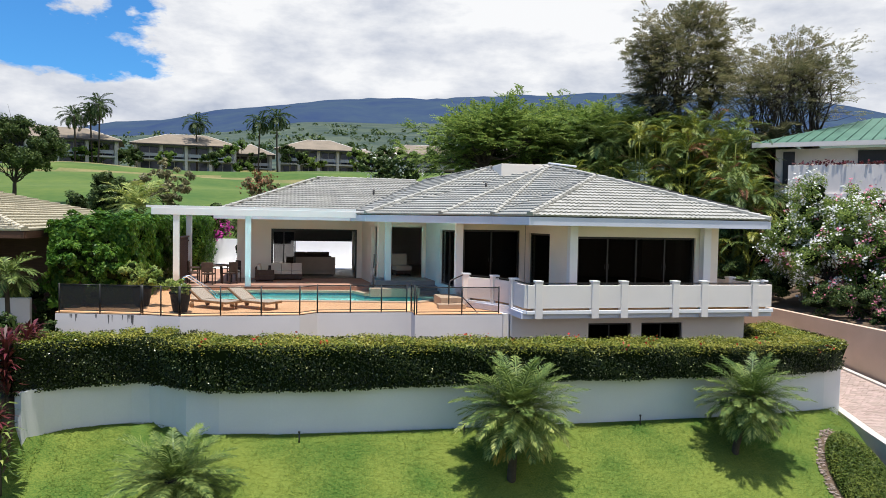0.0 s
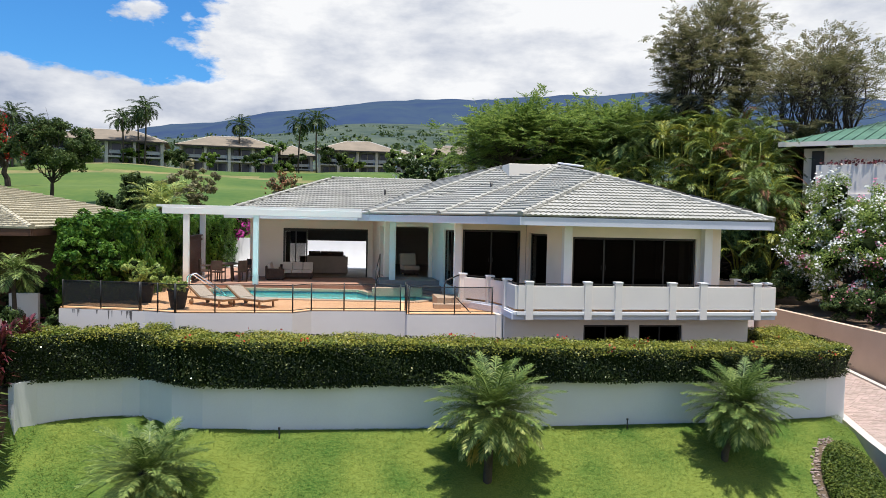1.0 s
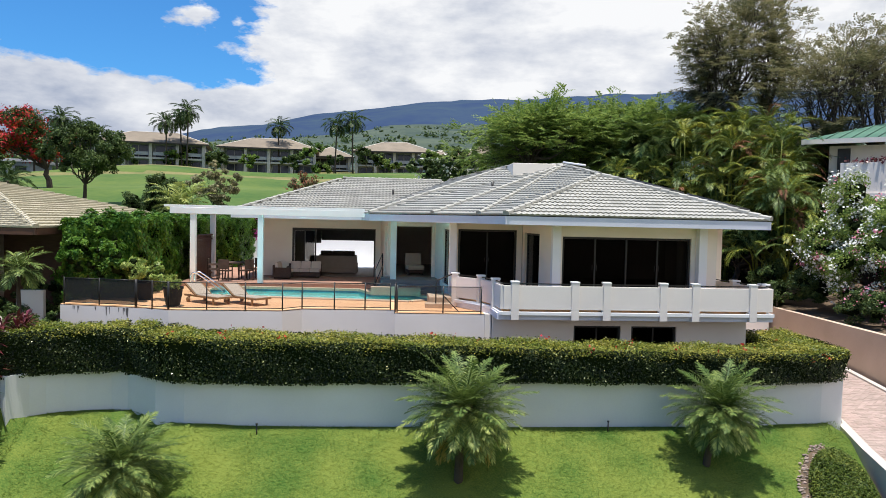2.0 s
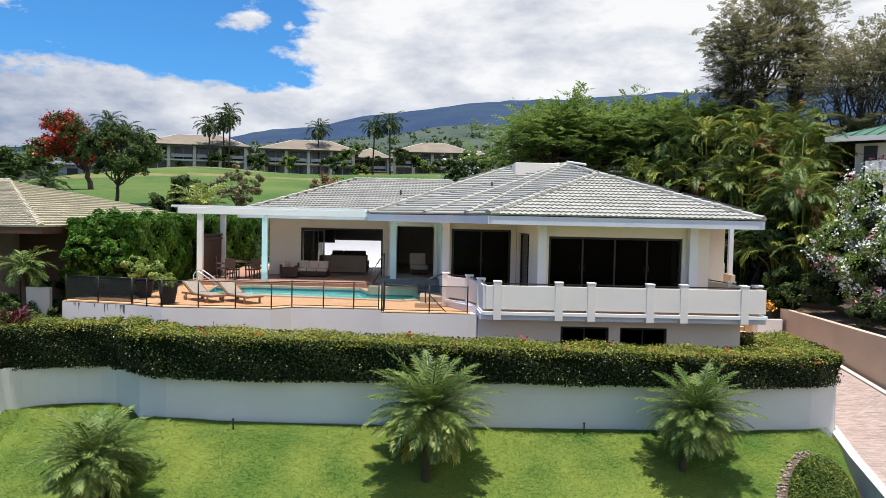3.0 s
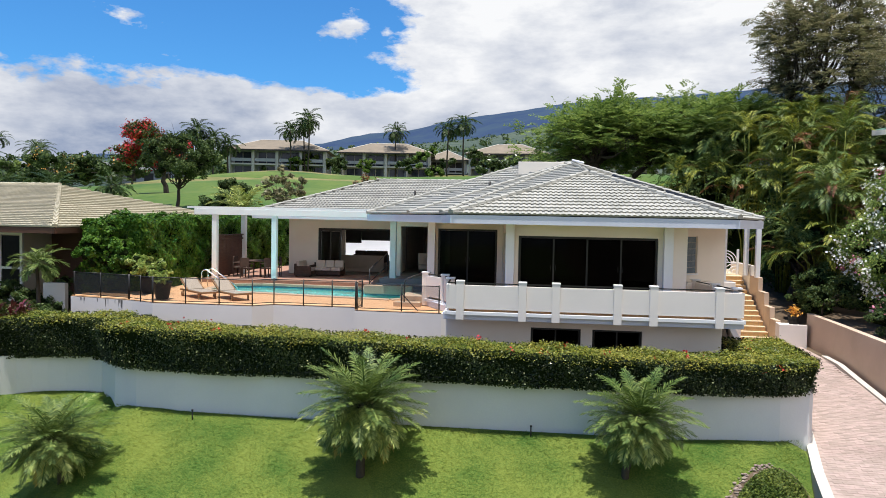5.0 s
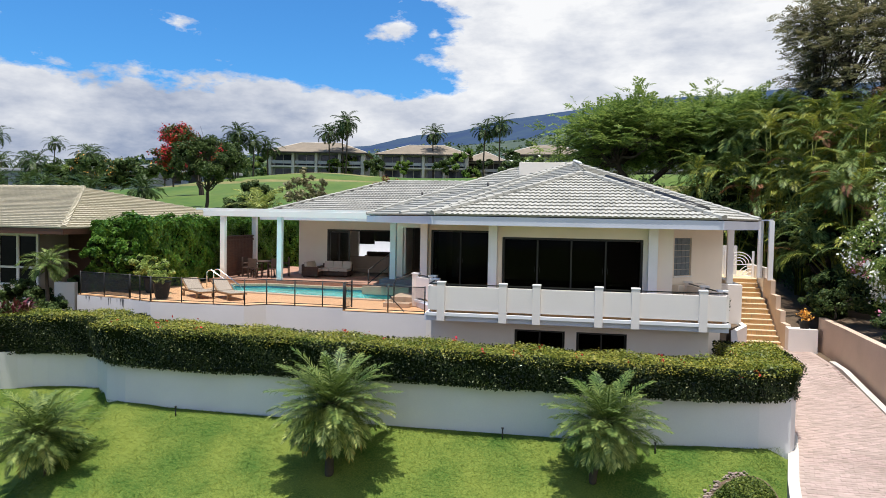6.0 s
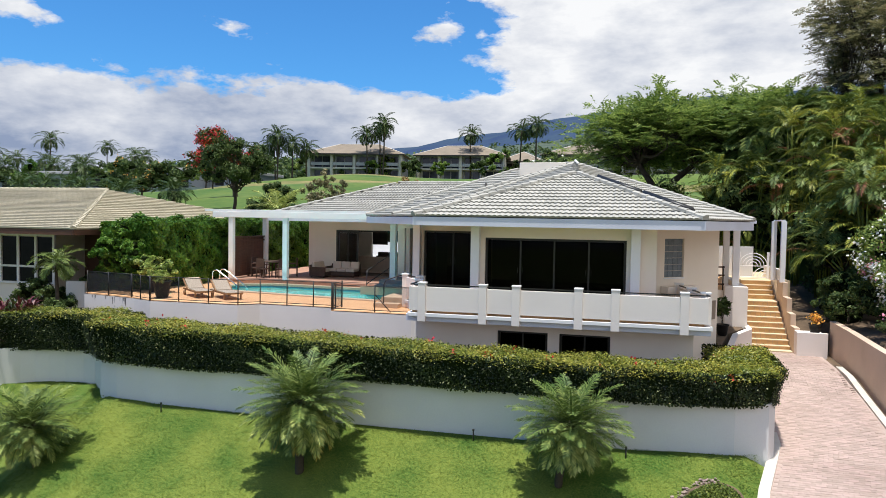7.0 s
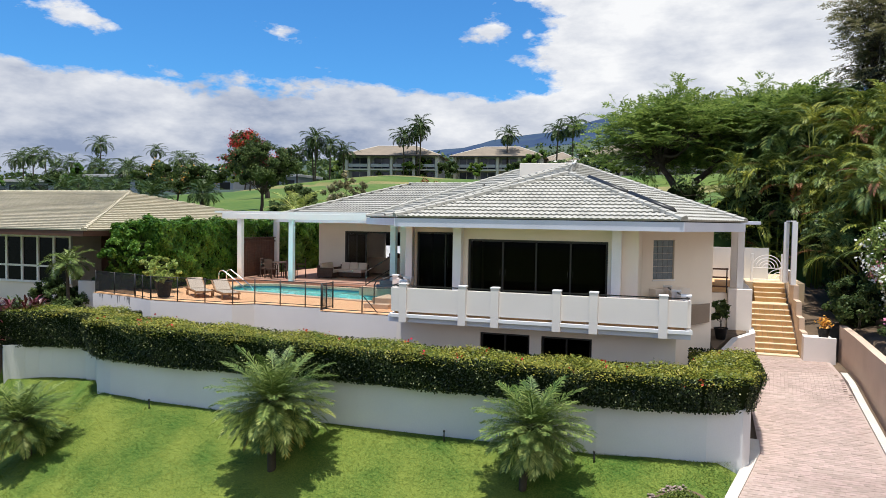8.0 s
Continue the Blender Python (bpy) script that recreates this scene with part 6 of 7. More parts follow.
spray_tree("eucalyptus_tree", (26.8, 47, GE), [[(26.2, 47, GE + 4.5), (25.0, 47, GE + 7.5)], [(26.9, 47.2, GE + 4.5), (26.8, 47.2, GE + 8.5)], [(27.5, 46.9, GE + 4.0), (28.8, 47, GE + 7.5)]], (27.1, 47, 13.6), (4.5, 3.8, 5.6), 90, 8, 6000, "tall airy brownish-green gum tree with fanned stems", M_leaf_e, 33, 0.20, 0.55, 0.22, 0.09, k=5, droop=0.2, floor=-0.8, rise=0.2, tip_r=0.15, lean=0.0)
GS = gz(30.5, 40)
spray_tree("shade_tree", (30.6, 40, GS), [[(30.2, 40, GS + 3.5), (29.2, 40, GS + 6.0)], [(31.0, 40.2, GS + 4.0), (32.4, 40.2, GS + 7.0)]], (29.9, 40, 10.9), (4.3, 3.8, 3.7), 46, 9, 3000, "tall open dark tree with crooked limbs and fine twigs", M_leaf_e, 34, 0.30, 0.55, 0.19, 0.07, k=5, droop=0.15, floor=-0.4, rise=0.25, tip_r=0.22)
tree("oleander", (23.1, 27.5, -0.6), spread(44, (23.3, 27.6, 1.75), (2.3, 2.4, 2.7), 0.85, R, 0.9), 56000, 0.12, M_leaf_m, "large flowering bush thick with white blossom", 0.12, category="bush", seed=35, core=0.5, extra=((M_wht, "white_blossom", 11000, 0.10), (M_pink, "pink_blossom", 1400, 0.10)))
tree("oleander", (24.9, 25.8, -0.6), spread(36, (25.1, 25.9, 1.4), (1.8, 2.0, 2.5), 0.8, R, 0.9), 34000, 0.12, M_leaf_m, "large flowering bush with pink blossom", 0.12, category="bush", seed=38, core=0.5, extra=((M_pink, "pink_blossom", 6500, 0.11), (M_wht, "white_blossom", 900, 0.10),))
tree("garden_shrub", (22.0, 23.0, -1.0), spread(30, (22.3, 23.6, -0.4), (1.5, 3.6, 0.6), 0.55, R, 0.8), 20000, 0.1, M_leaf_d, "low shrubs with pale pink flowers above the wall", 0.05, category="shrub", seed=39, extra=((M_pink, "pink_blossom", 900, 0.08),))
tree("garden_shrub", (21.2, 31.0, -1.0), spread(22, (21.6, 31.2, 0.0), (1.6, 2.4, 0.9), 0.6, R, 0.8), 15000, 0.12, M_leaf_d, "dense dark shrubs beside the stairs", 0.05, category="shrub", seed=46)
tree("broadleaf_tree", (-18.7, 52.8, gz(-18.7, 52.8)), spread(20, (-18.9, 52.8, 7.2), (2.9, 2.6, 2.0), 1.0, R, 0.85), 18000, 0.19, M_leaf_d, "dark rounded tree on the course", 0.16, seed=36, core=0.4)
tree("flame_tree", (-29.0, 70, gz(-29, 70)), spread(22, (-30.6, 70, 9.8), (3.7, 3.2, 2.3), 1.2, R, 0.7), 17000, 0.24, M_leaf_d, "spreading dark tree topped with red blossom", 0.3, seed=37, core=0.35, extra=((M_red, "red_blossom", 6000, 0.20),))
tree("round_shrub", (-11.6, 45.6, gz(-11.6, 45.6)), spread(20, (-11.6, 45.6, 3.6), (1.6, 1.4, 1.3), 0.7, R, 0.9), 15000, 0.15, M_leaf_d, "dense dark rounded shrub tree", 0.1, category="shrub", seed=47, core=0.6)
tree("young_tree", (-8.2, 47, gz(-8.2, 47)), spread(16, (-8.0, 47, 4.6), (1.7, 1.4, 1.3), 0.55, R, 0.8), 3600, 0.2, M_leaf_e, "sparse young tree with pale leaves", 0.06, seed=48, core=0.0)
tree("bougainvillea", (-2.5, 48.6, gz(-2.5, 48.6)), spread(8, (-2.5, 48.6, 4.4), (1.3, 1.0, 0.6), 0.5, R, 0.8), 2600, 0.16, M_leaf_e, "low bush with faded reddish leaves", 0.06, category="bush", seed=49, core=0.3, extra=((M_withered, "red_leaves", 700, 0.14),))
tree("plumeria", (7.2, 56, gz(7.2, 56)), spread(16, (7.2, 56, 6.3), (2.3, 1.8, 1.2), 0.8, R, 0.8), 6000, 0.24, M_leaf_d, "plumeria tree dotted with white blossom", 0.1, seed=50, core=0.3, extra=((M_wht, "white_blossom", 300, 0.2),))
tree("magenta_creeper", (-5.0, 42.8, -0.2), spread(8, (-5.0, 42.9, 1.7), (1.8, 0.6, 0.7), 0.5, R, 0.8), 2600, 0.14, M_leaf_d, "creeper with magenta flowers behind the courtyard wall", 0.05, category="bush", seed=51, core=0.5, extra=((M_mag, "magenta_blossom", 900, 0.14),))
tree("courtyard_shrubbery", (2.0, 43.2, 0.3), spread(40, (1.0, 43.3, 2.1), (8.0, 0.6, 1.5), 0.8, R, 0.8), 24000, 0.16, M_leaf_d, "dark shrubbery behind the courtyard wall", 0.06, category="shrubbery", seed=53, core=0.7)
palm("young_palm", (-8.5, 41.0, -0.2), (-8.5, 41.0, 2.9), 22, 2.3, "light green young palm behind the hedge", 57, M_frond_o, 0.6, 0.08, 28, 0.08, (0.2, 1.4), 1.1)
# cane palms against the house's far side
def cane_clump(x, y, z0, h, seed, label):
    """Many thin stems that end in short arching fronds at all heights."""
    rng = np.random.default_rng(seed)
    t = thing("cane_palm", (x, y, z0), label, "palm tree", "cane palms")
    green, gold, dry = [], [], []
    for k in range(11):
        f = rng.uniform(0.25, 1.0)
        r = 0.35 + (1 - f) * 1.5
        az = rng.uniform(0, 6.2832)
        c = np.array([x + r * math.cos(az), y + r * math.sin(az), z0 + (h - z0) * f])
        tube("cane", [(x + 0.3 * math.cos(az), y + 0.3 * math.sin(az), z0 - 0.2), tuple((c + np.array([x, y, z0])) / 2 + np.array([0, 0, 0.3])), tuple(c)], 0.05, M_frond_g, t, res=5, r1=0.03)
        for i in range(10):
            q, rib = frond(rng, rng.uniform(1.5, 2.5), rng.uniform(1.3, 2.2), rng.uniform(0.4, 1.45), i * 2.4 + rng.normal() * 0.3, 34, 0.46, 0.042, 0.25, 0.95)
            u = rng.uniform()
            (dry if u < 0.05 else gold if u < 0.42 else green).append(q + c)
    quads_ob("green_fronds", np.concatenate(green), M_frond, t)
    quads_ob("golden_fronds", np.concatenate(gold), M_frond_g, t, "sunlit golden-green fronds")
    if dry:
        quads_ob("dry_fronds", np.concatenate(dry), M_withered, t, "brown dry fronds")
    return t


for i, (x, y, h) in enumerate(((22.4, 34.4, 6.0), (23.6, 35.8, 7.4), (22.0, 38.2, 7.2), (23.4, 39.8, 8.6), (25.3, 37.6, 8.6), (22.8, 33.6, 5.2), (19.6, 43.5, 6.6), (24.4, 36.4, 7.2), (21.4, 42.0, 8.6), (25.6, 41.0, 9.2), (17.9, 44, 5.8), (22.2, 32.4, 4.2), (26.0, 38.8, 8.4), (23.5, 43.5, 9.4))):
    cane_clump(x, y, -0.6, h, 40 + i, "golden cane palm in a dense clump")
for i, (x, y, h) in enumerate(((20.5, 45.5, 9.2), (22.3, 46.5, 10.2), (24.2, 45.5, 10.0), (19.0, 47, 8.4), (26.0, 46.5, 9.8), (28.3, 38.5, 8.8))):
    palm("foxtail_palm", (x, y, 0.6), (x, y, h - 1.2), 30, 2.8, "dark bushy palm behind the house", 160 + i, M_frond if i < 5 else M_leaf_e, 0.8, 0.08, 46, 0.14, (-0.3, 1.3), 1.3, 0, "dark palms")
tree("understorey", (22, 37, -0.6), spread(46, (24.6, 37.0, 1.6), (4.4, 4.8, 2.6), 1.2, R, 0.9), 42000, 0.2, M_leaf_d, "dense dark shrubbery behind the house", 0.2, category="shrubbery", seed=52, core=0.7)
tree("understorey", (20, 45, 1.5), spread(26, (20.5, 46, 3.6), (7.0, 2.5, 1.8), 1.3, R, 0.9), 20000, 0.24, M_leaf_d, "dense dark shrubbery at the edge of the course", 0.2, category="shrubbery", seed=54, core=0.7)
tree("understorey", (29, 44, 1.5), spread(30, (28.5, 43.5, 5.2), (4.5, 2.5, 3.4), 1.3, R, 0.9), 24000, 0.24, M_leaf_d, "dense dark shrubbery between the tall trees", 0.2, category="shrubbery", seed=55, core=0.7)
# tall clipped hedge at the boundary
rng = np.random.default_rng(61)
bh = thing("boundary_hedge", (-6.2, 28, -0.4), "tall bright green clipped boundary hedge", "hedge")
pp, nn = hedge_leaves((-7.7, 24.6, -0.4), (-5.35, 38.0, 2.36), 950, 0.12, rng, 0.22)
pp2, nn2 = hedge_leaves((-7.2, 38.0, -0.2), (-4.6, 42.6, 2.36), 500, 0.12, rng, 0.2)
pp, nn = np.concatenate([pp, pp2]), np.concatenate([nn, nn2])
quads_ob("leaves", leaf_quads(pp, 0.13, rng, 0.0, nn * 1.7, 0.6), M_hedge_b, bh)
box("inner_shade_core", -7.4, 24.9, -0.4, -5.65, 38.2, 2.08, M_hcore, bh)
box("inner_shade_core", -7.0, 38.21, -0.4, -4.9, 42.4, 2.08, M_hcore, bh)
tree("boundary_shrub", (-6.6, 24.3, -0.4), spread(28, (-6.5, 24.2, 1.05), (1.05, 0.55, 1.1), 0.42, R, 0.9), 14000, 0.13, M_hedge_b, "bushy shrub at the end of the tall hedge", 0.05, category="shrub", seed=62, core=0.5)
tree("foundation_shrub", (-7.4, 21.6, -1.6), spread(16, (-7.55, 21.7, -0.8), (0.9, 0.6, 0.65), 0.4, R, 0.8), 7000, 0.09, M_leaf_d, "small-leaved olive shrub beside the pool wall", 0.04, category="shrub", seed=63, core=0.5)
tree("garden_shrub", (-8.6, 25.2, -1.4), spread(12, (-8.6, 25.2, -0.5), (0.9, 0.7, 0.6), 0.4, R, 0.8), 5000, 0.11, M_leaf_d, "dark low shrubs beside the neighbouring house", 0.04, category="shrub", seed=65, core=0.5)
tree("garden_shrub", (-10.1, 24.3, -1.4), spread(16, (-10.1, 24.3, -0.75), (1.3, 0.6, 0.7), 0.42, R, 0.8), 7000, 0.11, M_leaf_d, "dark low shrubs below the neighbouring windows", 0.04, category="shrub", seed=66, core=0.5)
palm("fan_palm", (-8.3, 22.9, -1.4), (-8.3, 22.9, 0.75), 22, 1.15, "small palm beside the neighbouring house", 64, M_frond, 0.35, 0.035, 30, 0.07, (-0.5, 1.3), 1.3)

# ---- condominiums on the ridge ----
M_pane_d = mat("shaded_dark_pane", (0.010, 0.010, 0.011), (0.006, 0.006, 0.007), 0.15, 2, 8, 0.0, spec=0.15)
M_condo_g = mat("condo_blue_glass", (0.045, 0.055, 0.085), (0.03, 0.035, 0.055), 0.15, 2, 8, 0.0, spec=0.6)


def condo(x, y, w, d, z, yaw, label, bays):
    c = thing("condominium", (x, y, z), label, "apartment building", "condominiums on the ridge")
    m = pose(x, y, z, 0, 0, yaw)
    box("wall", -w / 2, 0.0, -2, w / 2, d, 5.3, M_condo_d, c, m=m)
    M_pane = M_bronze if w < 10 else M_condo_g
    bw = w / bays
    for i in range(bays + 1):
        px = -w / 2 + i * bw
        box("pier", px - 0.26, -1.8, -2, px + 0.26, 0.02, 5.28, M_condo, c, m=m)
    box("balcony_slab", -w / 2, -1.7, 2.4, w / 2, 0.02, 2.7, M_condo, c, m=m)
    for i in range(bays):
        px = -w / 2 + i * bw
        for lv in (0.0, 2.7):
            wd = box("window", px + 0.7, -0.05, lv + 0.1, px + bw - 0.7, -0.005, lv + 2.2, M_pane, c, m=m)
            box("mullion", px + bw / 2 - 0.05, -0.09, lv + 0.1, px + bw / 2 + 0.05, -0.052, lv + 2.2, M_condo, wd, m=m)
            if lv:
                box("railing", px + 0.36, -1.72, lv + 0.35, px + bw - 0.36, -1.68, lv + 0.95, M_condo_d, c, m=m)
    bm = bmesh.new()
    ov = 0.9
    vs = [bm.verts.new(m @ Vector(p)) for p in ((-w / 2 - ov, -2.6, 5.3), (w / 2 + ov, -2.6, 5.3), (w / 2 + ov, d + ov, 5.3), (-w / 2 - ov, d + ov, 5.3), (-w / 2 + d * 0.5, d / 2 - 1, 7.7), (w / 2 - d * 0.5, d / 2 - 1, 7.7))]
    for f in ((0, 1, 5, 4), (1, 2, 5), (2, 3, 4, 5), (3, 0, 4), (3, 2, 1, 0)):
        bm.faces.new([vs[i] for i in f])
    part("roof", bm, M_condo_r, c)
    for a, b in ((vs_p, vs_q) for vs_p, vs_q in (((-w / 2 - ov, -2.6, 5.3), (-w / 2 + d * 0.5, d / 2 - 1, 7.7)), ((w / 2 + ov, -2.6, 5.3), (w / 2 - d * 0.5, d / 2 - 1, 7.7)), ((-w / 2 + d * 0.5, d / 2 - 1, 7.7), (w / 2 - d * 0.5, d / 2 - 1, 7.7)))):
        tube("ridge_cap", [m @ Vector(a), m @ Vector(b)], 0.10, M_kerb, c, res=5)
    box("eave_board", -w / 2 - ov, -2.66, 5.05, w / 2 + ov, -2.605, 5.3, M_bronze, c, m=m)
    return c


CONDO = "two-storey grey condominium with a tan hipped roof and balconies"
condo(-39.8, 132, 18.0, 10, 9.9, 10, CONDO, 4)
condo(-20.3, 140, 17.2, 10, 10.2, 6, CONDO, 4)
condo(3.9, 140, 14.6, 10, 10.2, -2, CONDO, 4)
condo(24.5, 142, 16, 10, 10.2, -4, CONDO, 4)
condo(47.0, 142, 17, 10, 10.4, -6, CONDO, 4)
condo(-9.4, 149, 8, 8, 9.7, 2, "lower grey link building with a tan hipped roof", 2)
condo(13.8, 150, 7, 8, 9.7, 2, "lower grey link building with a tan hipped roof", 2)
# shrubs in front of the condominiums
for i, (x, y, r, mt) in enumerate(((-33, 117, 2.2, M_leaf_l), (-29.5, 118, 2.0, M_leaf_m), (-20, 117, 1.3, M_leaf_l), (-9.0, 117, 2.2, M_leaf_l), (-6.5, 118, 1.4, M_leaf_d), (2.5, 118, 1.3, M_leaf_m), (9.5, 117.5, 1.8, M_leaf_m), (17, 118, 2.2, M_leaf_l), (-46, 117, 1.8, M_leaf_m), (38, 117, 2.0, M_leaf_m), (-24.5, 118, 1.7, M_leaf_d), (-13, 118, 1.8, M_leaf_d), (-1.2, 119, 2.3, M_leaf_d), (13.5, 118, 2.0, M_leaf_d), (22, 118, 1.9, M_leaf_d), (27.5, 118, 1.5, M_leaf_m), (33, 118, 1.9, M_leaf_d), (-38, 118, 2.0, M_leaf_d))):
    x, y, r = x * 1.12, y + 14.5, r * 1.3
    tree("condo_shrub", (x, y, gz(x, y) - 0.2), spread(7, (x, y, gz(x, y) + 1.6 + r * 0.4), (r * 1.15, r * 0.8, r * 0.8), r * 0.5, R, 0.8), 2200, 0.36, mt, "rounded shrub in front of the condominiums", 0.1, category="shrub", group="condominium shrubs", seed=80 + i, core=0.5)
# coconut palms on the skyline
COCO = ((-32.0, 126, 21.0, 0), (-36.5, 129, 19.4, 1), (-34.4, 131, 20.4, 2), (-18.5, 140, 20.5, 3), (-3.4, 126, 20.2, 4), (-6.6, 128, 19.6, 5), (-48.9, 117, 18.0, 6), (-46.6, 118, 16.6, 7), (-51.0, 120, 16.5, 8), (-55, 121, 15.6, 9), (-45, 121, 15.8, 10),
        (-111, 130, 19.4, 11), (-115, 133, 15, 12), (-107, 134, 14.5, 13), (-118, 122, 15.8, 14), (-124, 124, 16.5, 15), (-136, 178, 23.0, 16), (-122, 176, 20.0, 17), (-140, 150, 17.2, 18), (-132, 128, 16.4, 19), (-100, 120, 13.0, 20), (-160, 150, 18.0, 21), (-150, 128, 15.5, 22), (-96, 104, 11.5, 23), (-120, 108, 13.5, 24), (-128, 106, 15.5, 25), (-112, 102, 11.0, 26), (-140, 112, 16.5, 27), (-68, 92, 10.5, 28), (-88, 128, 15.5, 29), (-135, 100, 13.6, 30))
for x, y, h, i in COCO:
    palm("coconut_palm", (x, y, gz(x, y)), (x + 0.4 * math.sin(i * 3.1), y, h - 0.6), 26, 3.4 if i < 11 else 4.1, "tall coconut palm on the skyline", 100 + i, M_frond_d, 0.80, 0.13, 26, 0.14, (-0.7, 1.35), 1.5, 0, "skyline palms", ribs=False)
for i, (x, y, r) in enumerate(((-40, 58, 1.9), (-33, 52, 1.7), (-25, 47, 1.8), (-50, 62, 1.9), (-60, 66, 2.0), (-22.5, 50, 1.5), (-66, 80, 2.0), (-58, 74, 2.0))):
    palm("date_palm", (x, y, gz(x, y)), (x, y, gz(x, y) + 1.7), 30, r * 1.3, "low bushy palm beyond the neighbouring house", 130 + i, M_frond_d, 0.55, 0.07, 26, 0.2, (-0.4, 1.35), 1.2, 0, "low palms", ribs=False)
tree("flowering_shrub", (-38, 66, gz(-38, 66)), spread(20, (-38, 66, gz(-38, 66) + 2.6), (6.0, 3.0, 1.7), 1.3, R, 0.7), 12000, 0.3, M_leaf_d, "broad shrub with orange and yellow flowers", 0.12, category="shrub", seed=141, core=0.5, extra=((M_orange, "orange_blossom", 450, 0.16),))
for i, (x, y, r) in enumerate(((-52, 78, 2.6), (-60, 90, 2.2), (-70, 84, 2.4), (-92, 98, 2.6), (-80, 92, 2.0), (-105, 98, 2.6), (-118, 104, 3.0), (-55, 104, 2.6), (-132, 104, 3.0), (-46, 92, 2.2))):
    tree("garden_tree", (x, y, gz(x, y)), spread(9, (x, y, gz(x, y) + r * 1.1), (r, r * 0.8, r * 0.6), r * 0.45, R, 0.8), 2600, 0.36, (M_leaf_d, M_leaf_m, M_hedge_b)[i % 3], "rounded tree among the distant houses", 0.14, group="distant garden trees", seed=180 + i, core=0.4)
# woods in the distance
rw = np.random.default_rng(9)
k = 760
wx, wy = rw.uniform(-560, 420, k), rw.uniform(160, 900, k)
wx[:330], wy[:330] = rw.uniform(-300, -56, 330), rw.uniform(84, 300, 330)
P, O = [], []
for x, y in zip(wx, wy):
    if (-62 < x < 70 and y < 160) or (-140 < x < -56 and y < 128):
        continue
    g, r = gz(x, y), rw.uniform(1.6, 4.2)
    p, d = ball_points(70, (x, y, g + r * 0.9), (r * 1.3, r, r), rw, 0.5)
    P.append(p)
    O.append(d)
P, O = np.concatenate(P), np.concatenate(O)
fw = quads_ob("far_woods", leaf_quads(P, 1.3, rw, 0.3, O, 0.7), M_leaf_d)
tagged(fw, "scattered dark trees over the distant slope", "woods", "", "stuff")
P, O = [], []
for i in range(480):
    y = rw.uniform(0, 1) ** 1.3 * 1700 + 480
    x = rw.uniform(-0.75, 0.55) * y
    r = rw.uniform(2.5, 7.0)
    p, d = ball_points(26, (x, y, gz(x, y) + r * 0.6), (r * 1.6, r, r * 0.9), rw, 0.5)
    P.append(p)
    O.append(d)
P, O = np.concatenate(P), np.concatenate(O)
tagged(quads_ob("upland_trees", leaf_quads(P, 4.0, rw, 0.3, O, 0.7), M_leaf_d), "dark trees dotted over the upland slope", "woods", "", "stuff")
# low white-roofed houses beyond the palms
M_pale_roof = mat("pale_flat_roof", (0.56, 0.54, 0.53), (0.48, 0.46, 0.45), 0.8, 0.5, 6, 0.1)
for i, (x, y, w, h) in enumerate(((-84, 110, 20, 3.6), (-106, 112, 24, 3.4), (-66, 128, 14, 3.4), (-128, 118, 22, 3.6), (-78, 122, 16, 4.6))):
    g = gz(x, y)
    hs = thing("far_house", (x, y, g), "low distant house with a pale flat roof", "house", "far houses")
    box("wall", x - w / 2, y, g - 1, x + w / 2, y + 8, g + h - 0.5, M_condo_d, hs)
    box("roof", x - w / 2 - 1, y - 1.2, g + h - 0.5, x + w / 2 + 1, y + 9, g + h, M_pale_roof, hs, bevel=0.05)
    for j in range(4):
        box("window", x - w / 2 + 1 + j * w / 4, y - 0.06, g + 0.8, x - w / 2 + w / 4 - 0.6 + j * w / 4, y - 0.01, g + 2.3, M_bronze, hs)

# ---- neighbour's house ----
nb = thing("neighbour_house", (-15, 30, -1.4), "low neighbouring house with a cream tile roof and white-framed windows", "house")
ZN = 1.86
box("wall", -30, 25.9, -1.6, -11.2, 42, ZN, M_stucco, nb)
box("entry_wall", -11.18, 27.6, -1.6, -8.6, 42, ZN, M_wood, nb, "dark brown recessed timber wall")
for i in range(6):
    x = -16.9 + i * 0.95
    for z0, z1 in ((-0.35, 0.28), (0.36, 1.62)):
        box("window", x + 0.07, 25.84, z0, x + 0.88, 25.895, z1, M_pane_d, nb)
    box("window_frame", x - 0.06, 25.78, -0.45, x + 0.06, 25.89, 1.75, M_white, nb, bevel=0.008)
box("window_frame", -11.26, 25.78, -0.45, -11.14, 25.89, 1.75, M_white, nb, bevel=0.008)
for z in (-0.45, 0.28, 1.66):
    box("window_rail", -16.9, 25.77, z, -11.2, 25.88, z + 0.09, M_white, nb, bevel=0.006)
NB1, NB2, NB3, NB0 = Vector((-8.0, 23.4, 2.05)), Vector((-7.6, 43, 2.05)), Vector((-40, 43, 2.05)), Vector((-40, 23.4, 2.05))
NA, NC = Vector((-15.5, 34.2, 4.0)), Vector((-32, 34.2, 4.0))
nbf = [(NB0, NB1, NA), (NB0, NA, NC), (NB1, NB2, NA), (NB2, NB3, NC), (NB2, NC, NA)]
mesh_ob("underlay", [tuple(v - Vector((0, 0, 0.05))) for f in nbf for v in f], [(3 * i, 3 * i + 1, 3 * i + 2) for i in range(len(nbf))], M_under, nb)
mesh_ob("soffit", [tuple(v - Vector((0, 0, 0.18))) for v in (NB0, NB1, NB2, NB3)], [(0, 3, 2, 1)], M_wood, nb)
for a, b in ((NB0, NB1), (NB1, NB2)):
    m, ln = along(a, b)
    box("fascia", 0, -0.03, 1.82, ln, 0.03, 2.03, M_wood, nb, m=m)
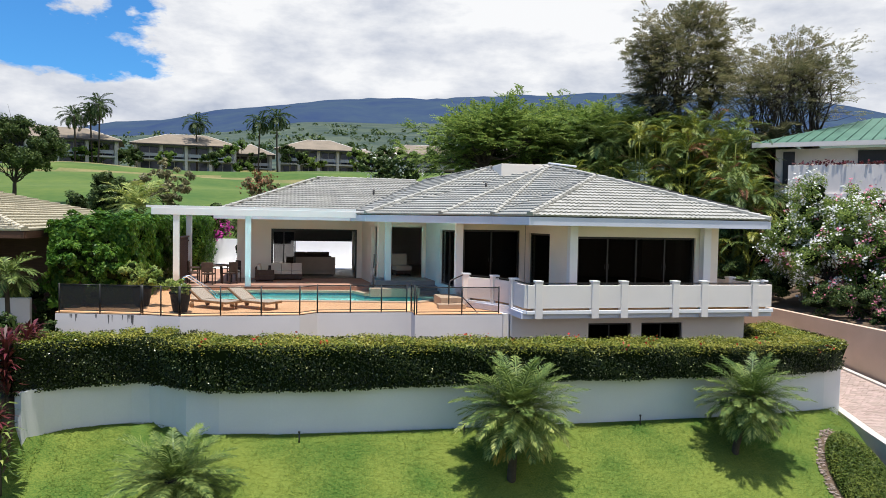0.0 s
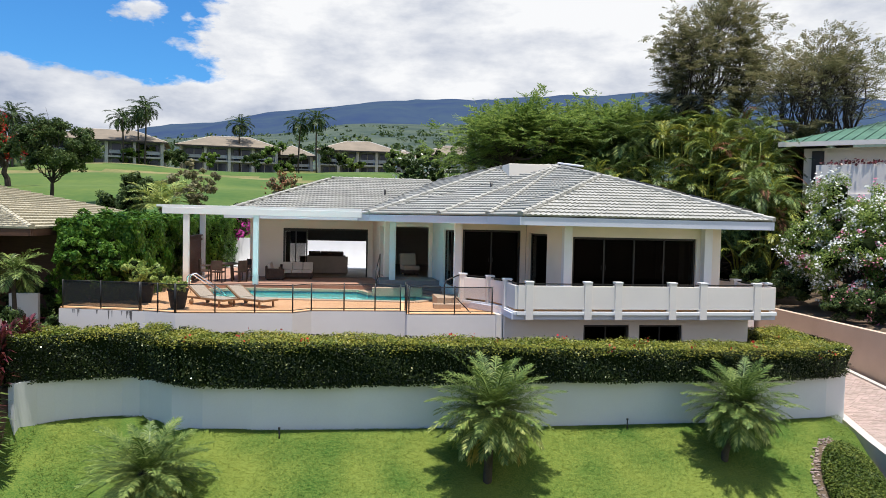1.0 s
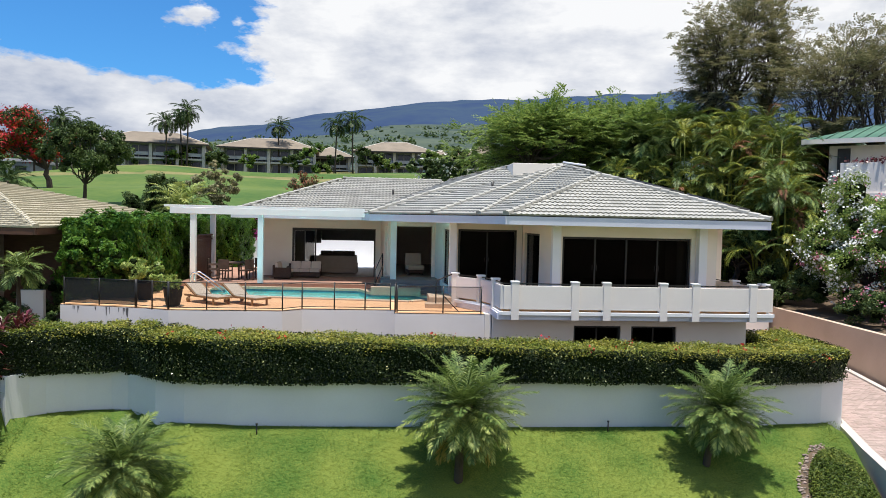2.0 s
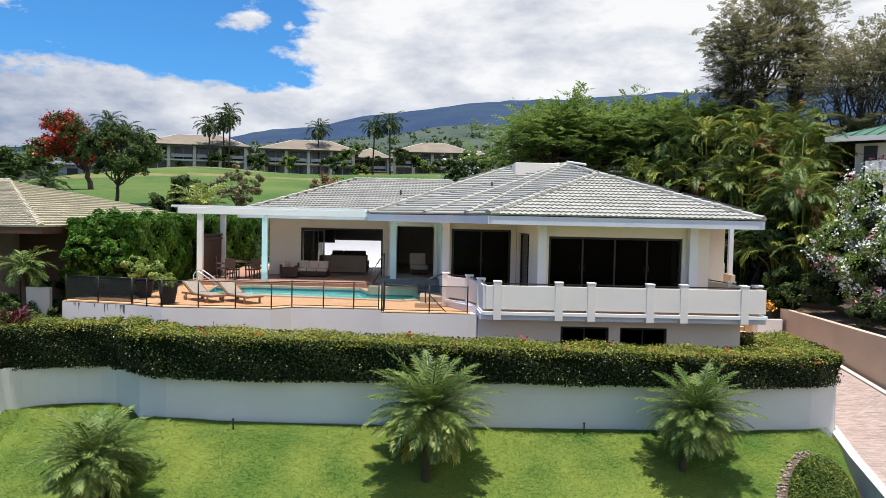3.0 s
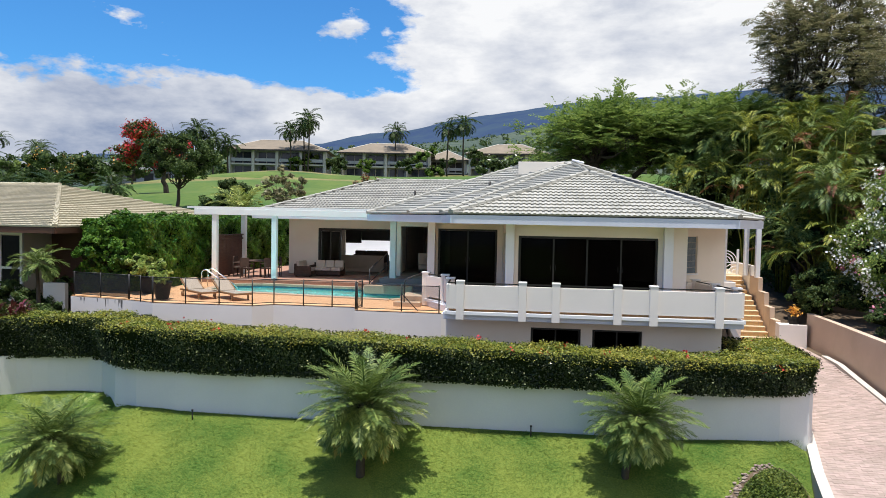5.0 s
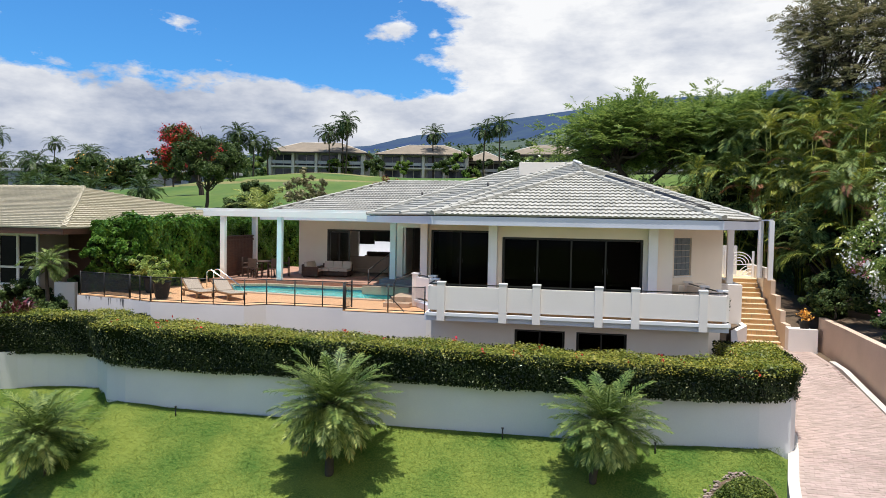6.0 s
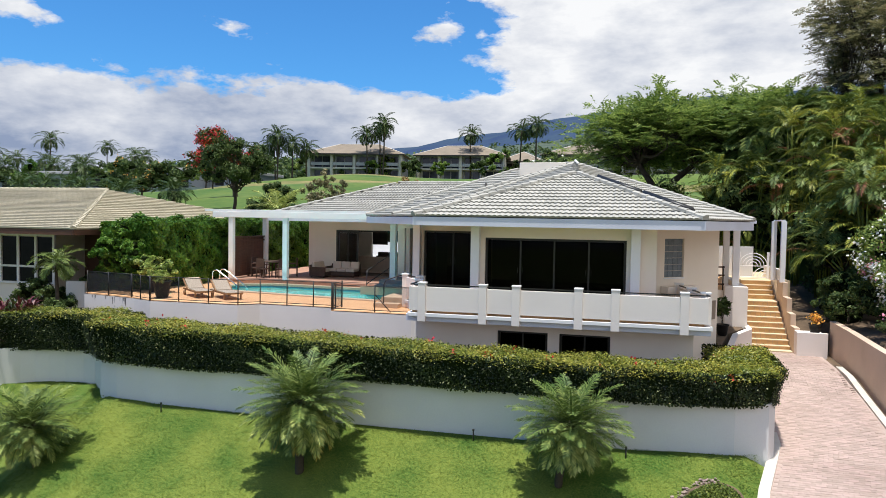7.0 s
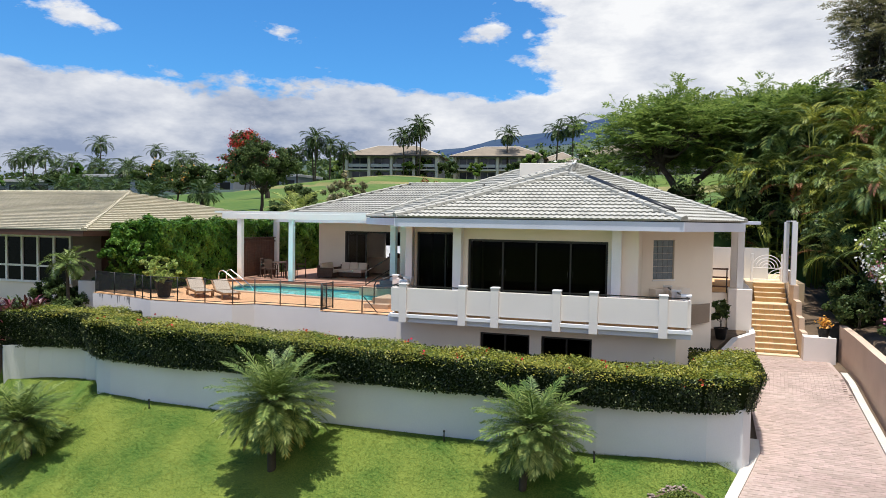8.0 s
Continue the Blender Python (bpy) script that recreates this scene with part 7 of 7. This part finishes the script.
tile_faces(nbf[:3], nb, M_tile_tan, step=0.075, prof=[(0.0, 0.0), (0.05, 0.006), (0.165, 0.012), (0.28, 0.006), (0.33, 0.0)])
hip_caps([(NB1, NA), (NA, NC)], nb, M_tile_tan)
wall("wall_side_garden", (-8.95, 24.05), (-8.1, 24.1), -2.2, -0.05, M_parapet, label="low white stucco garden wall, streaked with rust")
# ---- house with the green roof ----
gh = thing("green_roof_house", (31, 33, 0), "pale two-storey house with a green tile roof", "house")
gm2 = pose(25.8, 36.5, 0, 0, 0, -38)
box("wall", 0.9, 0.6, -1.5, 22, 10, 7.0, M_stucco, gh, m=gm2)
box("balcony_parapet", 1.6, -1.2, 4.4, 22, -1.0, 5.95, M_parapet, gh, bevel=0.01, m=gm2)
box("balcony_slab", 1.6, -1.3, 4.1, 22, 0.6, 4.4, M_parapet, gh, m=gm2)
for a, b in ((1.3, 1.9), (5.0, 9.5), (12, 16)):
    box("window", a, 0.52, 5.0, b, 0.595, 6.85, M_bronze, gh, m=gm2)
box("fascia", -0.3, -0.8, 7.0, 23, -0.7, 7.25, M_parapet, gh, m=gm2)
gr = [gm2 @ Vector(p) for p in ((-0.3, -0.8, 7.25), (23, -0.8, 7.25), (23, 5.5, 9.2), (6, 5.5, 9.2), (-0.3, 11, 7.25))]
mesh_ob("roof", gr, [(0, 1, 2, 3), (0, 3, 4)], M_green_r, gh)
for i in range(40):
    f = i / 40
    a, b = gr[0].lerp(gr[1], f), gr[3].lerp(gr[2], max(0, f * 1.25 - 0.25))
    if f < 0.2:
        b = gr[0].lerp(gr[3], f / 0.2)
        a = gr[0].lerp(gr[1], f)
    tube("roof_rib", [a + Vector((0, 0, 0.03)), b + Vector((0, 0, 0.03))], 0.03, M_green_r, gh, res=5)

rf_ = np.column_stack([RS.uniform(1.8, 21, 900), RS.normal(-1.1, 0.12, 900), RS.normal(6.02, 0.09, 900)])
rf_ = np.array([tuple(gm2 @ Vector(p)) for p in rf_])
tagged(quads_ob("balcony_flowers", leaf_quads(rf_, 0.16, RS, 0.5, None, 0.8), M_ti), "dark red flowers trailing along the balcony", "flowers", "", "stuff")

# ---- driveway ----
def drive_z(y):
    return max(-2.05 + (min(y, 26.2) - 28.6) * 0.1, -6.5)


DL, DRr = [(15.0, 11.0), (15.55, 14.5), (16.1, 17.1), (16.55, 18.8), (16.8, 19.8), (16.85, 22.0), (16.9, 24.2), (17.3, 27.8), (17.35, 30.6)], [(21.4, 11.0), (20.4, 14.5), (19.85, 17.1), (19.65, 18.8), (19.65, 19.8), (19.75, 22.0), (19.85, 24.2), (20.05, 27.8), (20.15, 30.6)]
V = []
for (a, y), (b, _) in zip(DL, DRr):
    V += [(a, y, drive_z(y) - 0.004), (b, y, drive_z(y) - 0.004)]
drv = mesh_ob("driveway", V, [(2 * i, 2 * i + 1, 2 * i + 3, 2 * i + 2) for i in range(len(DL) - 1)], M_joint)
tagged(drv, "rose brick paver driveway sloping up to the stairs", "driveway", "", "structure")
ribbon_wall("kerb", refine(DL[:5] + [(16.85, 20.6)], 0.3), 0.24, lambda x, y: -6.6, lambda x, y: drive_z(y) + 0.05, M_kerb, "pale concrete kerb between lawn and driveway")
ribbon_wall("kerb_garden", refine(DRr[2:8], 0.4)[::-1], 0.2, lambda x, y: -6.0, lambda x, y: drive_z(y) + 0.06, M_kerb, "pale kerb along the garden wall")
ribbon_wall("wall_driveway", [(x + 0.35, y) for x, y in DRr][::-1], 0.25, lambda x, y: -6.0, lambda x, y: -0.98, M_tan, "tan stucco garden wall along the driveway")
tile_faces(FACES, roof, M_tile_join, single=300)
pv_me = bpy.data.meshes.new("paver")
bmp = bmesh.new()
add_box(bmp, 0.0005, 0.0005, -0.03, 0.2195, 0.1095, 0.002)
for v in bmp.verts:
    if v.co.z > 0:
        v.co.x += 0.004 if v.co.x < 0.1 else -0.004
        v.co.y += 0.004 if v.co.y < 0.05 else -0.004
bmp.to_mesh(pv_me)
bmp.free()
pv_me.materials.append(M_paver)
rp = np.random.default_rng(17)
base = np.array([v.co[:] for v in pv_me.vertices])
fidx = [tuple(p.vertices) for p in pv_me.polygons]
PV, PF, single = [], [], 0
yy, row = 13.0, 0
while yy < 30.45:
    lo = float(np.interp(yy, [p[1] for p in DL], [p[0] for p in DL])) + 0.02
    hi = float(np.interp(yy, [p[1] for p in DRr], [p[0] for p in DRr])) - 0.02
    x = lo - (row % 2) * 0.11
    while x < hi - 0.05:
        if x > lo - 0.01 and x + 0.22 < hi:
            z = drive_z(yy) + rp.normal(0, 0.002)
            if yy > 19.0 and single < 300:
                ob = new("paver", pv_me)
                ob.matrix_basis = pose(x, yy, z, math.degrees(math.atan(0.1)) if yy < 26.1 else 0, 0, rp.normal(0, 0.6))
                ob.parent = drv
                single += 1
            else:
                q = base.copy()
                q[:, 2] += q[:, 1] * (0.1 if yy < 26.1 else 0.0)
                n0 = len(PV)
                PV += (q + np.array([x, yy, z])).tolist()
                PF += [tuple(i + n0 for i in f) for f in fidx]
        x += 0.22
    yy += 0.11
    row += 1
tagged(mesh_ob("paver_run", PV, PF, M_paver_join, drv), kind="stuff")

# ---- grass blades on the bank ----
rg = np.random.default_rng(19)
k = 260000
gx, gy2 = rg.uniform(-8.5, 16.3, k), rg.uniform(12.8, 19.9, k)
ok = gy2 < np.interp(gx, WALL_X, WALL_Y) - 0.02
ok &= ((gx - 14.48 - (gy2 - 15.7) * 0.35) / 1.08) ** 2 + ((gy2 - 15.65) / 1.95) ** 2 > 1
ok &= gx < np.interp(gy2, [p[1] for p in DL], [p[0] for p in DL]) - 0.25
ok &= ~((gx < -6.4) & (gy2 > 16.8))
gx, gy2 = gx[ok], gy2[ok]
k = len(gx)
g0 = np.column_stack([gx, gy2, ground_z(gx, gy2) - 0.005])
aa = rg.uniform(0, 6.2832, k)
w = np.column_stack([np.cos(aa), np.sin(aa), np.zeros(k)]) * 0.008
tip = g0 + np.column_stack([rg.normal(0, 0.05, k), rg.normal(0, 0.05, k), rg.uniform(0.010, 0.036, k)])
gr_ob = quads_ob("grass", np.stack([g0 - w, g0 + w, tip], 1), M_blade, corners=3)
tagged(gr_ob, "short mown grass blades on the sloping lawn", "grass", "", "stuff")
